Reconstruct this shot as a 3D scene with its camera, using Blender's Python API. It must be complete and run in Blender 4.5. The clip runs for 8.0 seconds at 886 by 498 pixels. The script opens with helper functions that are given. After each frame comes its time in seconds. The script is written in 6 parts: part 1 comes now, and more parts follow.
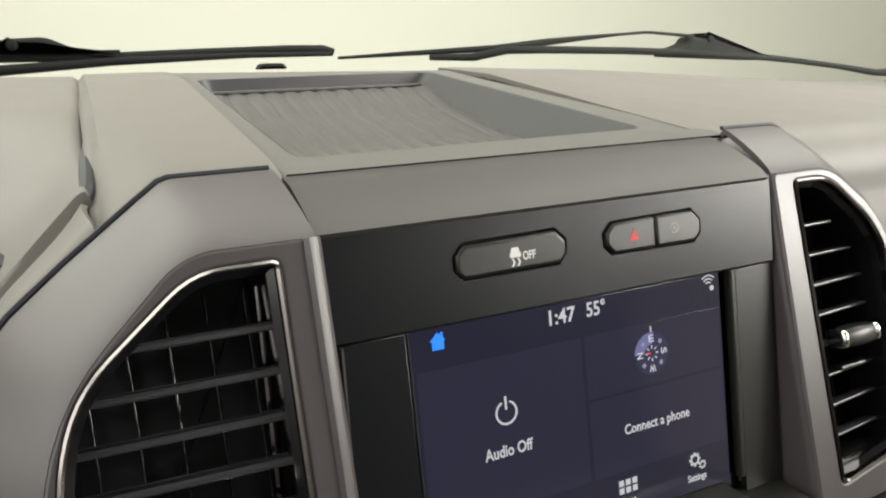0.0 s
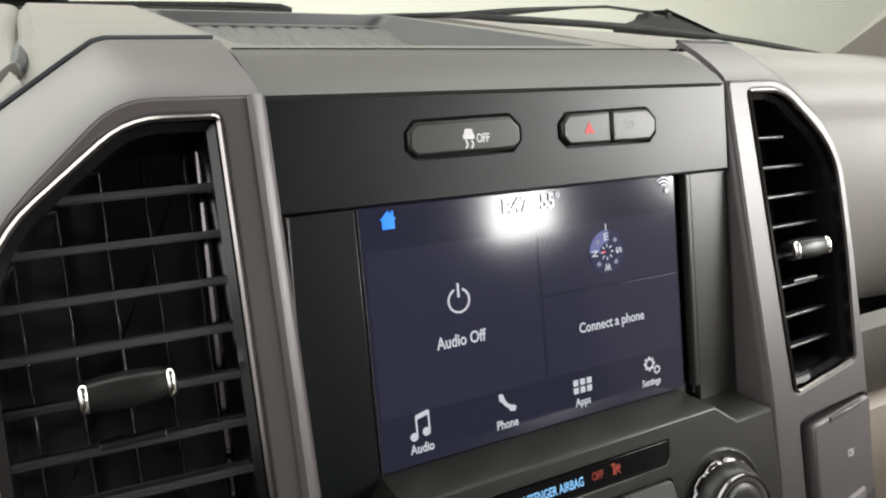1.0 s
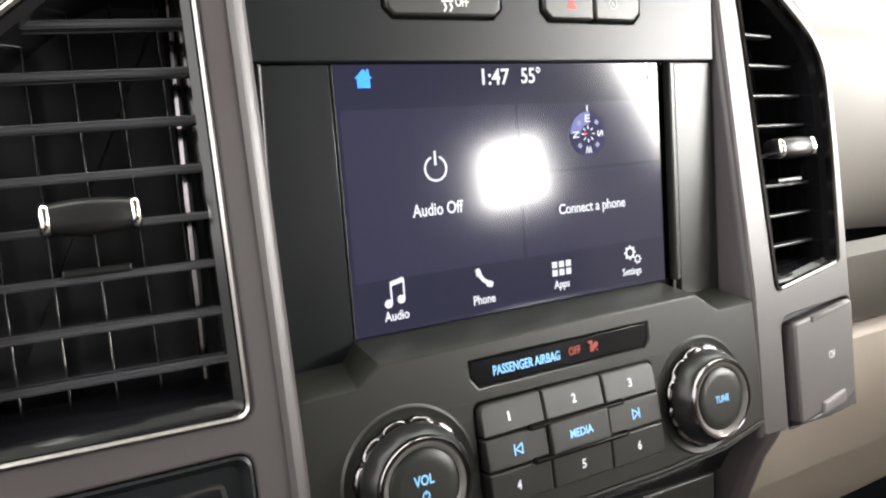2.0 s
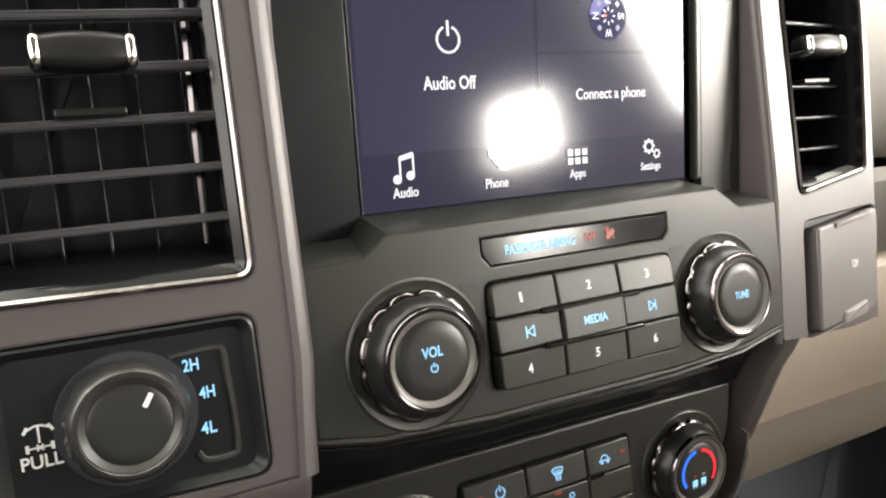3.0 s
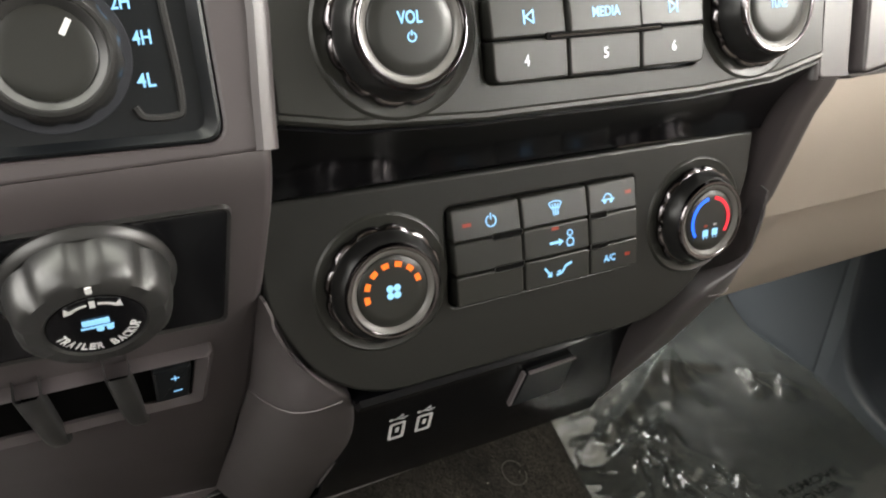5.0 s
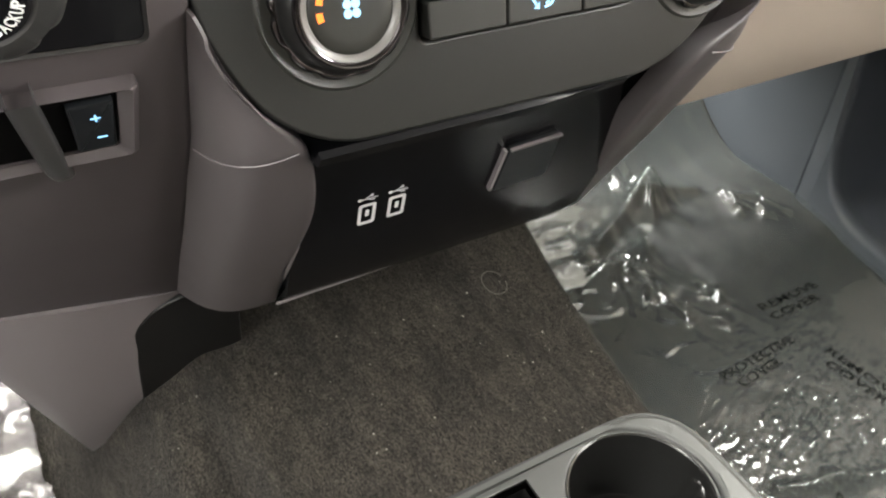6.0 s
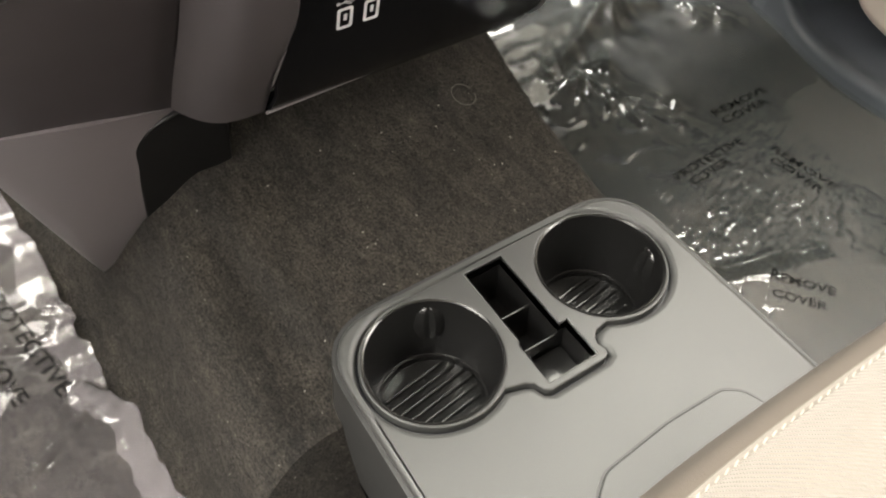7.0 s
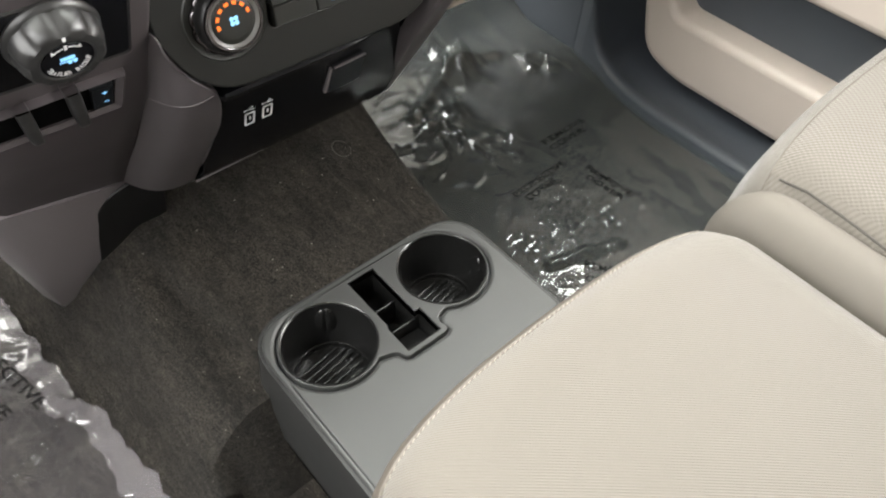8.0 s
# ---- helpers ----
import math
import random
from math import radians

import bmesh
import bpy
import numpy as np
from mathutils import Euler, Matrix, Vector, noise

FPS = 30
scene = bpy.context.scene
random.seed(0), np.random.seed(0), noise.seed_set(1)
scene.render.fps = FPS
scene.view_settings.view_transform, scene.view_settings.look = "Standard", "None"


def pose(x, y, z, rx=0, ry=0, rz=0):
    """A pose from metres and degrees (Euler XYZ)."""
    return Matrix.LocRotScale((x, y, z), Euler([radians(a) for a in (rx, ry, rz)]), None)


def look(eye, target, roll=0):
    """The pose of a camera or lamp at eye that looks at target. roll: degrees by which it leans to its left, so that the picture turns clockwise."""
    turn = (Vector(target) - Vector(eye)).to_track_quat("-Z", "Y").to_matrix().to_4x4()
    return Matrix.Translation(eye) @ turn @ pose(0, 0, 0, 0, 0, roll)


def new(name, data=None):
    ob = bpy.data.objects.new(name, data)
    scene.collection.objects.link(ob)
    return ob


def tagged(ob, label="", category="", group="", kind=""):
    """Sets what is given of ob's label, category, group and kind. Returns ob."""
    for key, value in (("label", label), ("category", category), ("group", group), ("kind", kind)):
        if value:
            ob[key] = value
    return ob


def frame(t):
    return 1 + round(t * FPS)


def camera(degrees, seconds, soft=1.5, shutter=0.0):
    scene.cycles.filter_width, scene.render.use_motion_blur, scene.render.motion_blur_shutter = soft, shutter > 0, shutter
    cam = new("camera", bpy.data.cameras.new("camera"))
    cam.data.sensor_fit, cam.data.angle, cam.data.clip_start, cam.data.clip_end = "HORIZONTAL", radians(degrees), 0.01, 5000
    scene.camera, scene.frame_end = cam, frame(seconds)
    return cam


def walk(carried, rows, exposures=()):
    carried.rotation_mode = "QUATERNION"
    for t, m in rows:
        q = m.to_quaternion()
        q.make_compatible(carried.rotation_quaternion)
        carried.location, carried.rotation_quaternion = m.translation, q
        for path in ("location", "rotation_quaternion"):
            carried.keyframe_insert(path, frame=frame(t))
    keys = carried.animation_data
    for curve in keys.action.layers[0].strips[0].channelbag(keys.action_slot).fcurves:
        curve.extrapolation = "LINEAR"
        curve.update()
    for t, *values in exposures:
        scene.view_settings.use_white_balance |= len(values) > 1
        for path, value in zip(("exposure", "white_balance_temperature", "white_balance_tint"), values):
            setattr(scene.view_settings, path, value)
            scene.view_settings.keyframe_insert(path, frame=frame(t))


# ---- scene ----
cam = camera(62.18, 8.0, soft=2.1, shutter=0.0)
# seconds, eye, target, roll
PATH = [
    (0, (-0.1983, -0.2490, 0.8211), (-0.0306, 0.1001, 0.7211), -1.61),
    (0.5, (-0.1951, -0.2461, 0.7968), (-0.0169, 0.0980, 0.6976), -1.21),
    (1, (-0.1972, -0.2545, 0.7676), (-0.0109, 0.0856, 0.6694), -0.50),
    (1.2, (-0.1997, -0.2603, 0.7535), (-0.0112, 0.0791, 0.6574), -0.23),
    (2.5, (-0.1917, -0.2666, 0.6974), (-0.0055, 0.0691, 0.5850), 0.64),
    (3, (-0.1943, -0.2645, 0.6742), (-0.0124, 0.0714, 0.5555), 0.77),
    (3.5, (-0.2065, -0.2665, 0.6574), (-0.0335, 0.0706, 0.5290), 0.97),
    (4, (-0.2054, -0.2707, 0.6416), (-0.0374, 0.0641, 0.5013), 1.24),
    (4.2, (-0.2011, -0.2698, 0.6330), (-0.0339, 0.0629, 0.4869), 1.17),
    (5.3, (-0.1728, -0.2609, 0.5849), (-0.0141, 0.0421, 0.3773), 1.56),
    (5.5, (-0.1722, -0.2590, 0.5704), (-0.0137, 0.0351, 0.3505), 1.56),
    (5.8, (-0.1707, -0.2566, 0.5573), (-0.0127, 0.0249, 0.3212), 1.69),
    (6, (-0.1705, -0.2562, 0.5415), (-0.0163, 0.0156, 0.2919), 1.57),
    (6.5, (-0.1773, -0.2726, 0.5166), (-0.0319, -0.0347, 0.2297), 1.19),
    (7, (-0.2032, -0.3001, 0.5528), (-0.0631, -0.0875, 0.2443), 1.00),
    (7.5, (-0.2382, -0.3606, 0.6277), (-0.0839, -0.1547, 0.3214), 1.69),
    (8, (-0.2594, -0.4198, 0.7139), (-0.0769, -0.2330, 0.4109), 4.70),
]
EXPOSURE = ((0, -0.35, 6600, 8), (0.5, -0.35, 6500, 8), (1, -0.2, 6350, 9), (2.5, 0.80, 6600, 10), (3, 0.74, 6850, 10.5), (4, 0.73, 6900, 11), (5.5, 1.48, 6500, 8), (6, 1.95, 6500, 9), (6.5, 1.85, 6650, 10.5), (7, 1.57, 6750, 11.5), (7.5, 1.46, 6700, 11.5), (8, 1.18, 6300, 10))
walk(cam, [(t, look(eye, target, roll)) for t, eye, target, roll in PATH], EXPOSURE)

# ---------- light ----------
world = bpy.data.worlds.new("hall_light")
scene.world = world
world.use_nodes = True
wb = world.node_tree.nodes["Background"]
wb.inputs["Color"].default_value = (1.0, 0.97, 0.90, 1)
wb.inputs["Strength"].default_value = 1.35


def area_lamp(name, eye, target, w, h, watts, color):
    lamp = bpy.data.lights.new(name, "AREA")
    lamp.shape, lamp.size, lamp.size_y, lamp.energy, lamp.color = "RECTANGLE", w, h, watts, color
    new(name, lamp).matrix_world = look(eye, target)


# daylight from the hall's open bay beside the cab, and its ceiling lamps
area_lamp("bay_daylight", (3.3, -3.6, 1.5), (0.3, -0.2, 0.7), 4.6, 1.9, 1250, (1.0, 0.97, 0.92))
# added fill lamp just outside the driver window, brightens the left column
area_lamp("door_daylight", (-0.90, -0.30, 0.98), (0.2, -0.1, 0.60), 1.1, 0.50, 6, (1.0, 0.98, 0.95))
area_lamp("hall_lamp", (2.6, -0.5, 3.9), (0.3, -0.2, 0.3), 4.0, 4.0, 430, (1.0, 0.97, 0.91))
area_lamp("hall_lamp", (-1.8, 1.1, 3.6), (-0.2, 0.0, 0.6), 4.0, 4.0, 350, (1.0, 0.97, 0.91))


# ---------- materials ----------
def mat(name, color, rough=0.5, metal=0.0, bump=0.0, grain=900.0, vary=0.08, spots=0.0, coat=0.0, spec=0.5, emit=None, power=1.0):
    """A procedural surface: base colour with mottling at two scales, fine relief and uneven gloss."""
    m = bpy.data.materials.new(name)
    m.use_nodes = True
    n, l = m.node_tree.nodes, m.node_tree.links
    b = n["Principled BSDF"]
    b.inputs["Metallic"].default_value = metal
    b.inputs["Roughness"].default_value = rough
    b.inputs["Specular IOR Level"].default_value = spec
    b.inputs["Coat Weight"].default_value = coat
    b.inputs["Coat Roughness"].default_value = 0.08
    b.inputs["Base Color"].default_value = (*color, 1)
    tc = n.new("ShaderNodeTexCoord")
    if vary:
        big = n.new("ShaderNodeTexNoise")
        big.inputs["Scale"].default_value = 14
        big.inputs["Detail"].default_value = 6
        l.new(tc.outputs["Object"], big.inputs["Vector"])
        mix = n.new("ShaderNodeMix")
        mix.data_type = "RGBA"
        mix.inputs[6].default_value = (*[c * (1 - vary) for c in color], 1)
        mix.inputs[7].default_value = (*[min(1, c * (1 + vary) + 0.0003) for c in color], 1)
        l.new(big.outputs["Fac"], mix.inputs[0])
        l.new(mix.outputs[2], b.inputs["Base Color"])
        rr = n.new("ShaderNodeMapRange")
        rr.inputs["To Min"].default_value = max(0.02, rough - 0.08)
        rr.inputs["To Max"].default_value = min(1, rough + 0.08)
        l.new(big.outputs["Fac"], rr.inputs["Value"])
        l.new(rr.outputs["Result"], b.inputs["Roughness"])
        if spots:
            dust = n.new("ShaderNodeTexNoise")
            dust.inputs["Scale"].default_value = 700
            dust.inputs["Detail"].default_value = 2
            l.new(tc.outputs["Object"], dust.inputs["Vector"])
            ramp = n.new("ShaderNodeMapRange")
            ramp.inputs["From Min"].default_value = 0.70
            ramp.inputs["From Max"].default_value = 0.76
            ramp.inputs["To Max"].default_value = spots
            l.new(dust.outputs["Fac"], ramp.inputs["Value"])
            mx = n.new("ShaderNodeMix")
            mx.data_type = "RGBA"
            mx.inputs[7].default_value = (0.5, 0.48, 0.44, 1)
            l.new(ramp.outputs["Result"], mx.inputs[0])
            l.new(mix.outputs[2], mx.inputs[6])
            l.new(mx.outputs[2], b.inputs["Base Color"])
    if bump:
        fine = n.new("ShaderNodeTexNoise")
        fine.inputs["Scale"].default_value = grain
        fine.inputs["Detail"].default_value = 3
        l.new(tc.outputs["Object"], fine.inputs["Vector"])
        bp = n.new("ShaderNodeBump")
        bp.inputs["Strength"].default_value = bump
        bp.inputs["Distance"].default_value = 0.0006
        l.new(fine.outputs["Fac"], bp.inputs["Height"])
        l.new(bp.outputs["Normal"], b.inputs["Normal"])
    if emit:
        b.inputs["Emission Color"].default_value = (*emit, 1)
        b.inputs["Emission Strength"].default_value = power
    return m


M_DASH = mat("dash_soft_plastic", (0.106, 0.099, 0.089), 0.55, bump=0.25, grain=1100, vary=0.05)
M_TRAY = mat("dash_tray_plastic", (0.078, 0.0755, 0.071), 0.48, bump=0.25, grain=1100, vary=0.06)
M_COL = mat("satin_taupe_plastic", (0.048, 0.0405, 0.0424), 0.44, bump=0.04, grain=1600, vary=0.1, spec=0.62)
M_CHEEK = mat("matt_taupe_plastic", (0.064, 0.056, 0.058), 0.40, bump=0.06, grain=1300, vary=0.08, spec=0.8)
M_SIDE = mat("pale_taupe_plastic", (0.160, 0.143, 0.148), 0.44, bump=0.08, grain=1300, vary=0.1)
M_BLACK = mat("black_plastic", (0.0060, 0.0070, 0.0082), 0.36, bump=0.03, grain=1500, vary=0.15, spots=0.03, spec=0.26)
M_PLATE = mat("dark_grey_panel", (0.0145, 0.0150, 0.0128), 0.38, bump=0.025, grain=1500, vary=0.1, spots=0.02, spec=0.42)
M_BROW = mat("charcoal_brow_plastic", (0.045, 0.043, 0.042), 0.48, bump=0.1, grain=1400, vary=0.06, spec=0.35)
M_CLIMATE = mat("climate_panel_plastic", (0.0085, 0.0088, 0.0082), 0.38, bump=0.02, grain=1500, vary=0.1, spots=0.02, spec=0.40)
M_GLOSSBLACK = mat("gloss_black", (0.005, 0.005, 0.006), 0.14, vary=0.1, spec=0.3)
M_CHIN = mat("chin_black_plastic", (0.004, 0.0042, 0.005), 0.24, vary=0.1, spots=0.01, spec=0.2)
M_RECESS = mat("recess_black", (0.003, 0.003, 0.0036), 0.16, vary=0.1, spec=0.4)
M_SLOT = mat("slot_black", (0.002, 0.002, 0.002), 0.7, vary=0.1, spec=0.05)
M_VANE = mat("vent_vane_black", (0.018, 0.018, 0.021), 0.16, vary=0.1, spec=0.7)
M_WELL = mat("vent_black", (0.017, 0.0185, 0.024), 0.5, vary=0.2, spec=0.4)
M_SLAT = mat("vent_slat_grey", (0.036, 0.036, 0.041), 0.3, vary=0.08, spec=0.6)
M_CHROME = mat("chrome", (0.75, 0.74, 0.73), 0.12, metal=1.0, vary=0.04)
M_SATIN = mat("satin_chrome", (0.55, 0.53, 0.51), 0.25, metal=1.0, vary=0.05)
M_KEY = mat("key_plastic", (0.0125, 0.0128, 0.0112), 0.38, bump=0.02, grain=1600, vary=0.08, spec=0.45)
M_KNOB = mat("knob_rubber", (0.008, 0.008, 0.008), 0.34, bump=0.03, grain=1500, vary=0.1, spec=0.3)
M_GRIP = mat("polished_grip_plastic", (0.016, 0.0158, 0.0155), 0.24, bump=0.02, grain=1500, vary=0.1, spec=0.55)
M_RING = mat("smoked_chrome", (0.24, 0.222, 0.22), 0.2, metal=1.0, vary=0.06)
M_DARKCHROME = mat("dark_chrome", (0.13, 0.12, 0.126), 0.13, metal=1.0, vary=0.05)
M_BEVEL = mat("grey_bevel_plastic", (0.105, 0.10, 0.095), 0.34, bump=0.05, vary=0.06)
M_KNOBGREY = mat("knob_grey", (0.019, 0.0188, 0.0186), 0.38, bump=0.08, grain=1500, vary=0.08)
M_GREY = mat("console_grey_plastic", (0.042, 0.0433, 0.0415), 0.44, bump=0.2, grain=1200, vary=0.08, spec=0.45)
M_GREYL = mat("console_insert_grey", (0.037, 0.0378, 0.0363), 0.42, bump=0.12, grain=1200, vary=0.08, spec=0.45)
M_GREYPALE = mat("pedestal_grey_plastic", (0.13, 0.13, 0.124), 0.45, bump=0.15, grain=1200, vary=0.08, spec=0.35)
M_GREYD = mat("shaded_console_grey", (0.026, 0.0262, 0.0255), 0.40, bump=0.06, grain=1300, vary=0.08, spec=0.3)
M_CUP = mat("cup_well_black", (0.0090, 0.0090, 0.0088), 0.22, bump=0.03, grain=1200, vary=0.2, spots=0.02, spec=0.6)
M_BEIGE = mat("beige_plastic", (0.55, 0.485, 0.425), 0.45, bump=0.2, grain=1100, vary=0.05)
M_DOORDARK = mat("slate_plastic", (0.065, 0.074, 0.086), 0.45, bump=0.2, grain=1100, vary=0.08)
# tray wall colour carries the shade inside the tray; the mat stays lighter
M_TRAYIN = mat("shaded_tray_rubber", (0.016, 0.0168, 0.0184), 0.5, bump=0.15, grain=1100, vary=0.08)
M_TRAYMAT = mat("tray_mat_rubber", (0.050, 0.0495, 0.048), 0.42, bump=0.15, grain=1100, vary=0.08)
# unseen cab trim, darkened below beige so the black panels reflect less
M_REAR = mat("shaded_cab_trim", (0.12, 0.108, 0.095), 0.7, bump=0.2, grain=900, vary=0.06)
M_HEAD = mat("headliner_felt", (0.36, 0.33, 0.29), 0.9, bump=0.3, grain=600, vary=0.05)


# ---------- mesh helpers ----------
def shade(bm, angle=38):
    lim = radians(angle)
    cap = bm.faces.layers.int.get("cap")
    for f in bm.faces:
        f.smooth = True
    for e in bm.edges:
        if len(e.link_faces) != 2:
            e.smooth = False
            continue
        p, q = e.link_faces[0].calc_area(), e.link_faces[1].calc_area()
        a = e.calc_face_angle(0)
        e.smooth = a < lim and (a < 0.1 or max(p, q) < 40 * min(p, q)) and not (cap and e.link_faces[0][cap] != e.link_faces[1][cap])


def part(name, bm, material, parent=None, label="", m=None, angle=38):
    bmesh.ops.recalc_face_normals(bm, faces=bm.faces[:])
    shade(bm, angle)
    me = bpy.data.meshes.new(name)
    bm.to_mesh(me)
    bm.free()
    me.materials.append(material)
    ob = new(name, me)
    if parent:
        ob.parent = parent
    if m:
        ob.matrix_local = m
    return tagged(ob, label)


def thing(name, m, label, category, group="", kind=""):
    ob = new(name)
    ob.empty_display_size = 0.02
    ob.matrix_world = m
    return tagged(ob, label, category, group, kind)


def frame_at(y0, z0, slope):
    """A panel's own frame: x right, y up along the panel, z out of it towards the cabin. The panel runs y = y0 + slope * (z - z0)."""
    a = math.atan(slope)
    s, c = math.sin(a), math.cos(a)
    return Matrix(((1, 0, 0, 0), (0, s, -c, y0), (0, c, s, z0), (0, 0, 0, 1)))


def up(z, z0, slope):
    """The height along a leaning panel of the world height z."""
    return (z - z0) / math.cos(math.atan(slope))


def rounded(points, r, seg=4):
    """A closed outline with its corners rounded by r (one number or one for each)."""
    out, n = [], len(points)
    for i, p in enumerate(points):
        p, a, b = Vector(p), Vector(points[i - 1]), Vector(points[(i + 1) % n])
        ri = r[i] if isinstance(r, (list, tuple)) else r
        da, db = (a - p), (b - p)
        ri = min(ri, da.length * 0.49, db.length * 0.49)
        if ri < 1e-5:
            out.append(tuple(p))
            continue
        a, b = p + da.normalized() * ri, p + db.normalized() * ri
        for k in range(seg + 1):
            t = k / seg
            q = a * (1 - t) ** 2 + p * 2 * t * (1 - t) + b * t * t
            out.append(tuple(q))
    return out


def rect(x0, y0, x1, y1, r=0.0, seg=3):
    pts = [(x0, y0), (x1, y0), (x1, y1), (x0, y1)]
    return rounded(pts, r, seg) if r else pts


def circle(cx, cy, r, n=32):
    return [(cx + r * math.cos(2 * math.pi * k / n), cy + r * math.sin(2 * math.pi * k / n)) for k in range(n)]


def slab(outline, w0, w1, holes=(), bevel=0.0, seg=2):
    """A plate with the given outline and holes, from height w0 to w1."""
    bm = bmesh.new()
    edges = []
    for loop in (outline, *holes):
        vs = [bm.verts.new((x, y, w0)) for x, y in loop]
        edges += [bm.edges.new((vs[i - 1], vs[i])) for i in range(len(vs))]
    if holes:
        bmesh.ops.triangle_fill(bm, use_beauty=True, use_dissolve=False, edges=edges, normal=(0, 0, 1))
    else:
        bm.faces.new(list(bm.verts))
    got = bmesh.ops.extrude_face_region(bm, geom=bm.faces[:])
    bmesh.ops.translate(bm, vec=(0, 0, w1 - w0), verts=[v for v in got["geom"] if isinstance(v, bmesh.types.BMVert)])
    bmesh.ops.recalc_face_normals(bm, faces=bm.faces[:])
    if bevel:
        top = max(w0, w1)
        es = [e for e in bm.edges if all(abs(v.co.z - top) < 1e-6 for v in e.verts) and len(e.link_faces) == 2 and e.calc_face_angle(0) > 0.8]
        bmesh.ops.bevel(bm, geom=es, offset=bevel, segments=seg, profile=0.5, affect="EDGES")
    cap = bm.faces.layers.int.new("cap")
    bm.normal_update()
    for f in bm.faces:
        f[cap] = int(abs(f.normal.z) > 0.9999)
    return bm


def sheet(rows, thick=0.0, closed=False):
    """A skin over rows of points, thickened if asked."""
    bm = bmesh.new()
    vs = [[bm.verts.new(p) for p in row] for row in rows]
    for a, b in zip(vs, vs[1:]):
        n = len(a)
        for i in range(n if closed else n - 1):
            j = (i + 1) % n
            bm.faces.new((a[i], a[j], b[j], b[i]))
    bmesh.ops.recalc_face_normals(bm, faces=bm.faces[:])
    if thick:
        bmesh.ops.solidify(bm, geom=bm.faces[:], thickness=thick)
    return bm


def lathe(profile, n=40, flute=0, depth=0.0, lo=0.0, hi=1.0):
    """A turned body about z from (radius, height) pairs; between heights lo and hi it may be fluted."""
    bm = bmesh.new()
    rings = []
    for r, h in profile:
        ring = []
        for k in range(n):
            a = 2 * math.pi * k / n
            rr = r
            if flute and lo <= h <= hi:
                rr -= depth * (0.5 + 0.5 * math.cos(flute * a)) ** 3
            ring.append(bm.verts.new((rr * math.cos(a), rr * math.sin(a), h)))
        rings.append(ring)
    for a, b in zip(rings, rings[1:]):
        for k in range(n):
            bm.faces.new((a[k], a[(k + 1) % n], b[(k + 1) % n], b[k]))
    bm.faces.new(rings[-1])
    bm.faces.new(rings[0][::-1])
    return bm


def block(x0, y0, z0, x1, y1, z1, bevel=0.0, seg=2):
    bm = bmesh.new()
    bmesh.ops.create_cube(bm, size=1)
    for v in bm.verts:
        v.co = ((x0 + x1) / 2 + v.co.x * (x1 - x0), (y0 + y1) / 2 + v.co.y * (y1 - y0), (z0 + z1) / 2 + v.co.z * (z1 - z0))
    if bevel:
        bmesh.ops.bevel(bm, geom=bm.edges[:], offset=bevel, segments=seg, profile=0.5, affect="EDGES")
    return bm


def tube(path, r, n=8, flat=1.0):
    """A rod along a path, with r one number or one for each point."""
    bm = bmesh.new()
    rings = []
    pts = [Vector(p) for p in path]
    for i, p in enumerate(pts):
        d = (pts[min(i + 1, len(pts) - 1)] - pts[max(i - 1, 0)]).normalized()
        side = d.cross(Vector((0, 0, 1)))
        side = side.normalized() if side.length > 1e-4 else Vector((1, 0, 0))
        top = side.cross(d)
        ri = r[i] if isinstance(r, (list, tuple)) else r
        rings.append([bm.verts.new(p + side * ri * math.cos(2 * math.pi * k / n) + top * ri * flat * math.sin(2 * math.pi * k / n)) for k in range(n)])
    for a, b in zip(rings, rings[1:]):
        for k in range(n):
            bm.faces.new((a[k], a[(k + 1) % n], b[(k + 1) % n], b[k]))
    bm.faces.new(rings[0][::-1])
    bm.faces.new(rings[-1])
    return bm


def join(*bms):
    """Several pieces of one part in one mesh."""
    out = bmesh.new()
    for b in bms:
        me = bpy.data.meshes.new("piece")
        b.to_mesh(me)
        b.free()
        out.from_mesh(me)
        bpy.data.meshes.remove(me)
    return out


def moved(bm, m):
    bmesh.ops.transform(bm, matrix=m, verts=bm.verts[:])
    return bm


def lettering(name, text, size, material, parent, x, y, z=0.0004, label="", turn=0.0, stretch=1.0, bold=0.0, align="CENTER"):
    """Words as thin flat letters on a panel."""
    cu = bpy.data.curves.new(name, "FONT")
    cu.body, cu.size, cu.align_x, cu.align_y = text, size, align, "CENTER"
    cu.extrude, cu.offset, cu.resolution_u = 0.00008, bold, 3
    tmp = new(name, cu)
    bpy.context.view_layer.update()
    me = bpy.data.meshes.new_from_object(tmp.evaluated_get(bpy.context.evaluated_depsgraph_get()))
    bpy.data.objects.remove(tmp)
    me.materials.clear()
    me.materials.append(material)
    ob = new(name, me)
    ob.parent = parent
    ob.matrix_local = Matrix.Translation((x, y, z)) @ Matrix.Rotation(turn, 4, "Z") @ Matrix.Diagonal((stretch, 1, 1, 1))
    return tagged(ob, label)


# frames of the panels
SCR = (0.0, 0.600, 0.164)
RAD = (-0.0265, 0.5925, 0.26)
COL = (-0.0365, 0.5655, 0.28)
AC = (-0.0232, 0.467, 0.18)
TRL = (-0.020, 0.447, -0.43)
COLR = (-0.0280, 0.5655, 0.28)
F_SCR, F_RAD, F_COL, F_COLR, F_AC, F_TRL = (frame_at(*f) for f in (SCR, RAD, COL, COLR, AC, TRL))


def on(f, pts, s=1):
    """Outline points (x, world z) as panel coordinates, mirrored by s."""
    return [(s * x, up(z, f[1], f[2])) for x, z in pts]


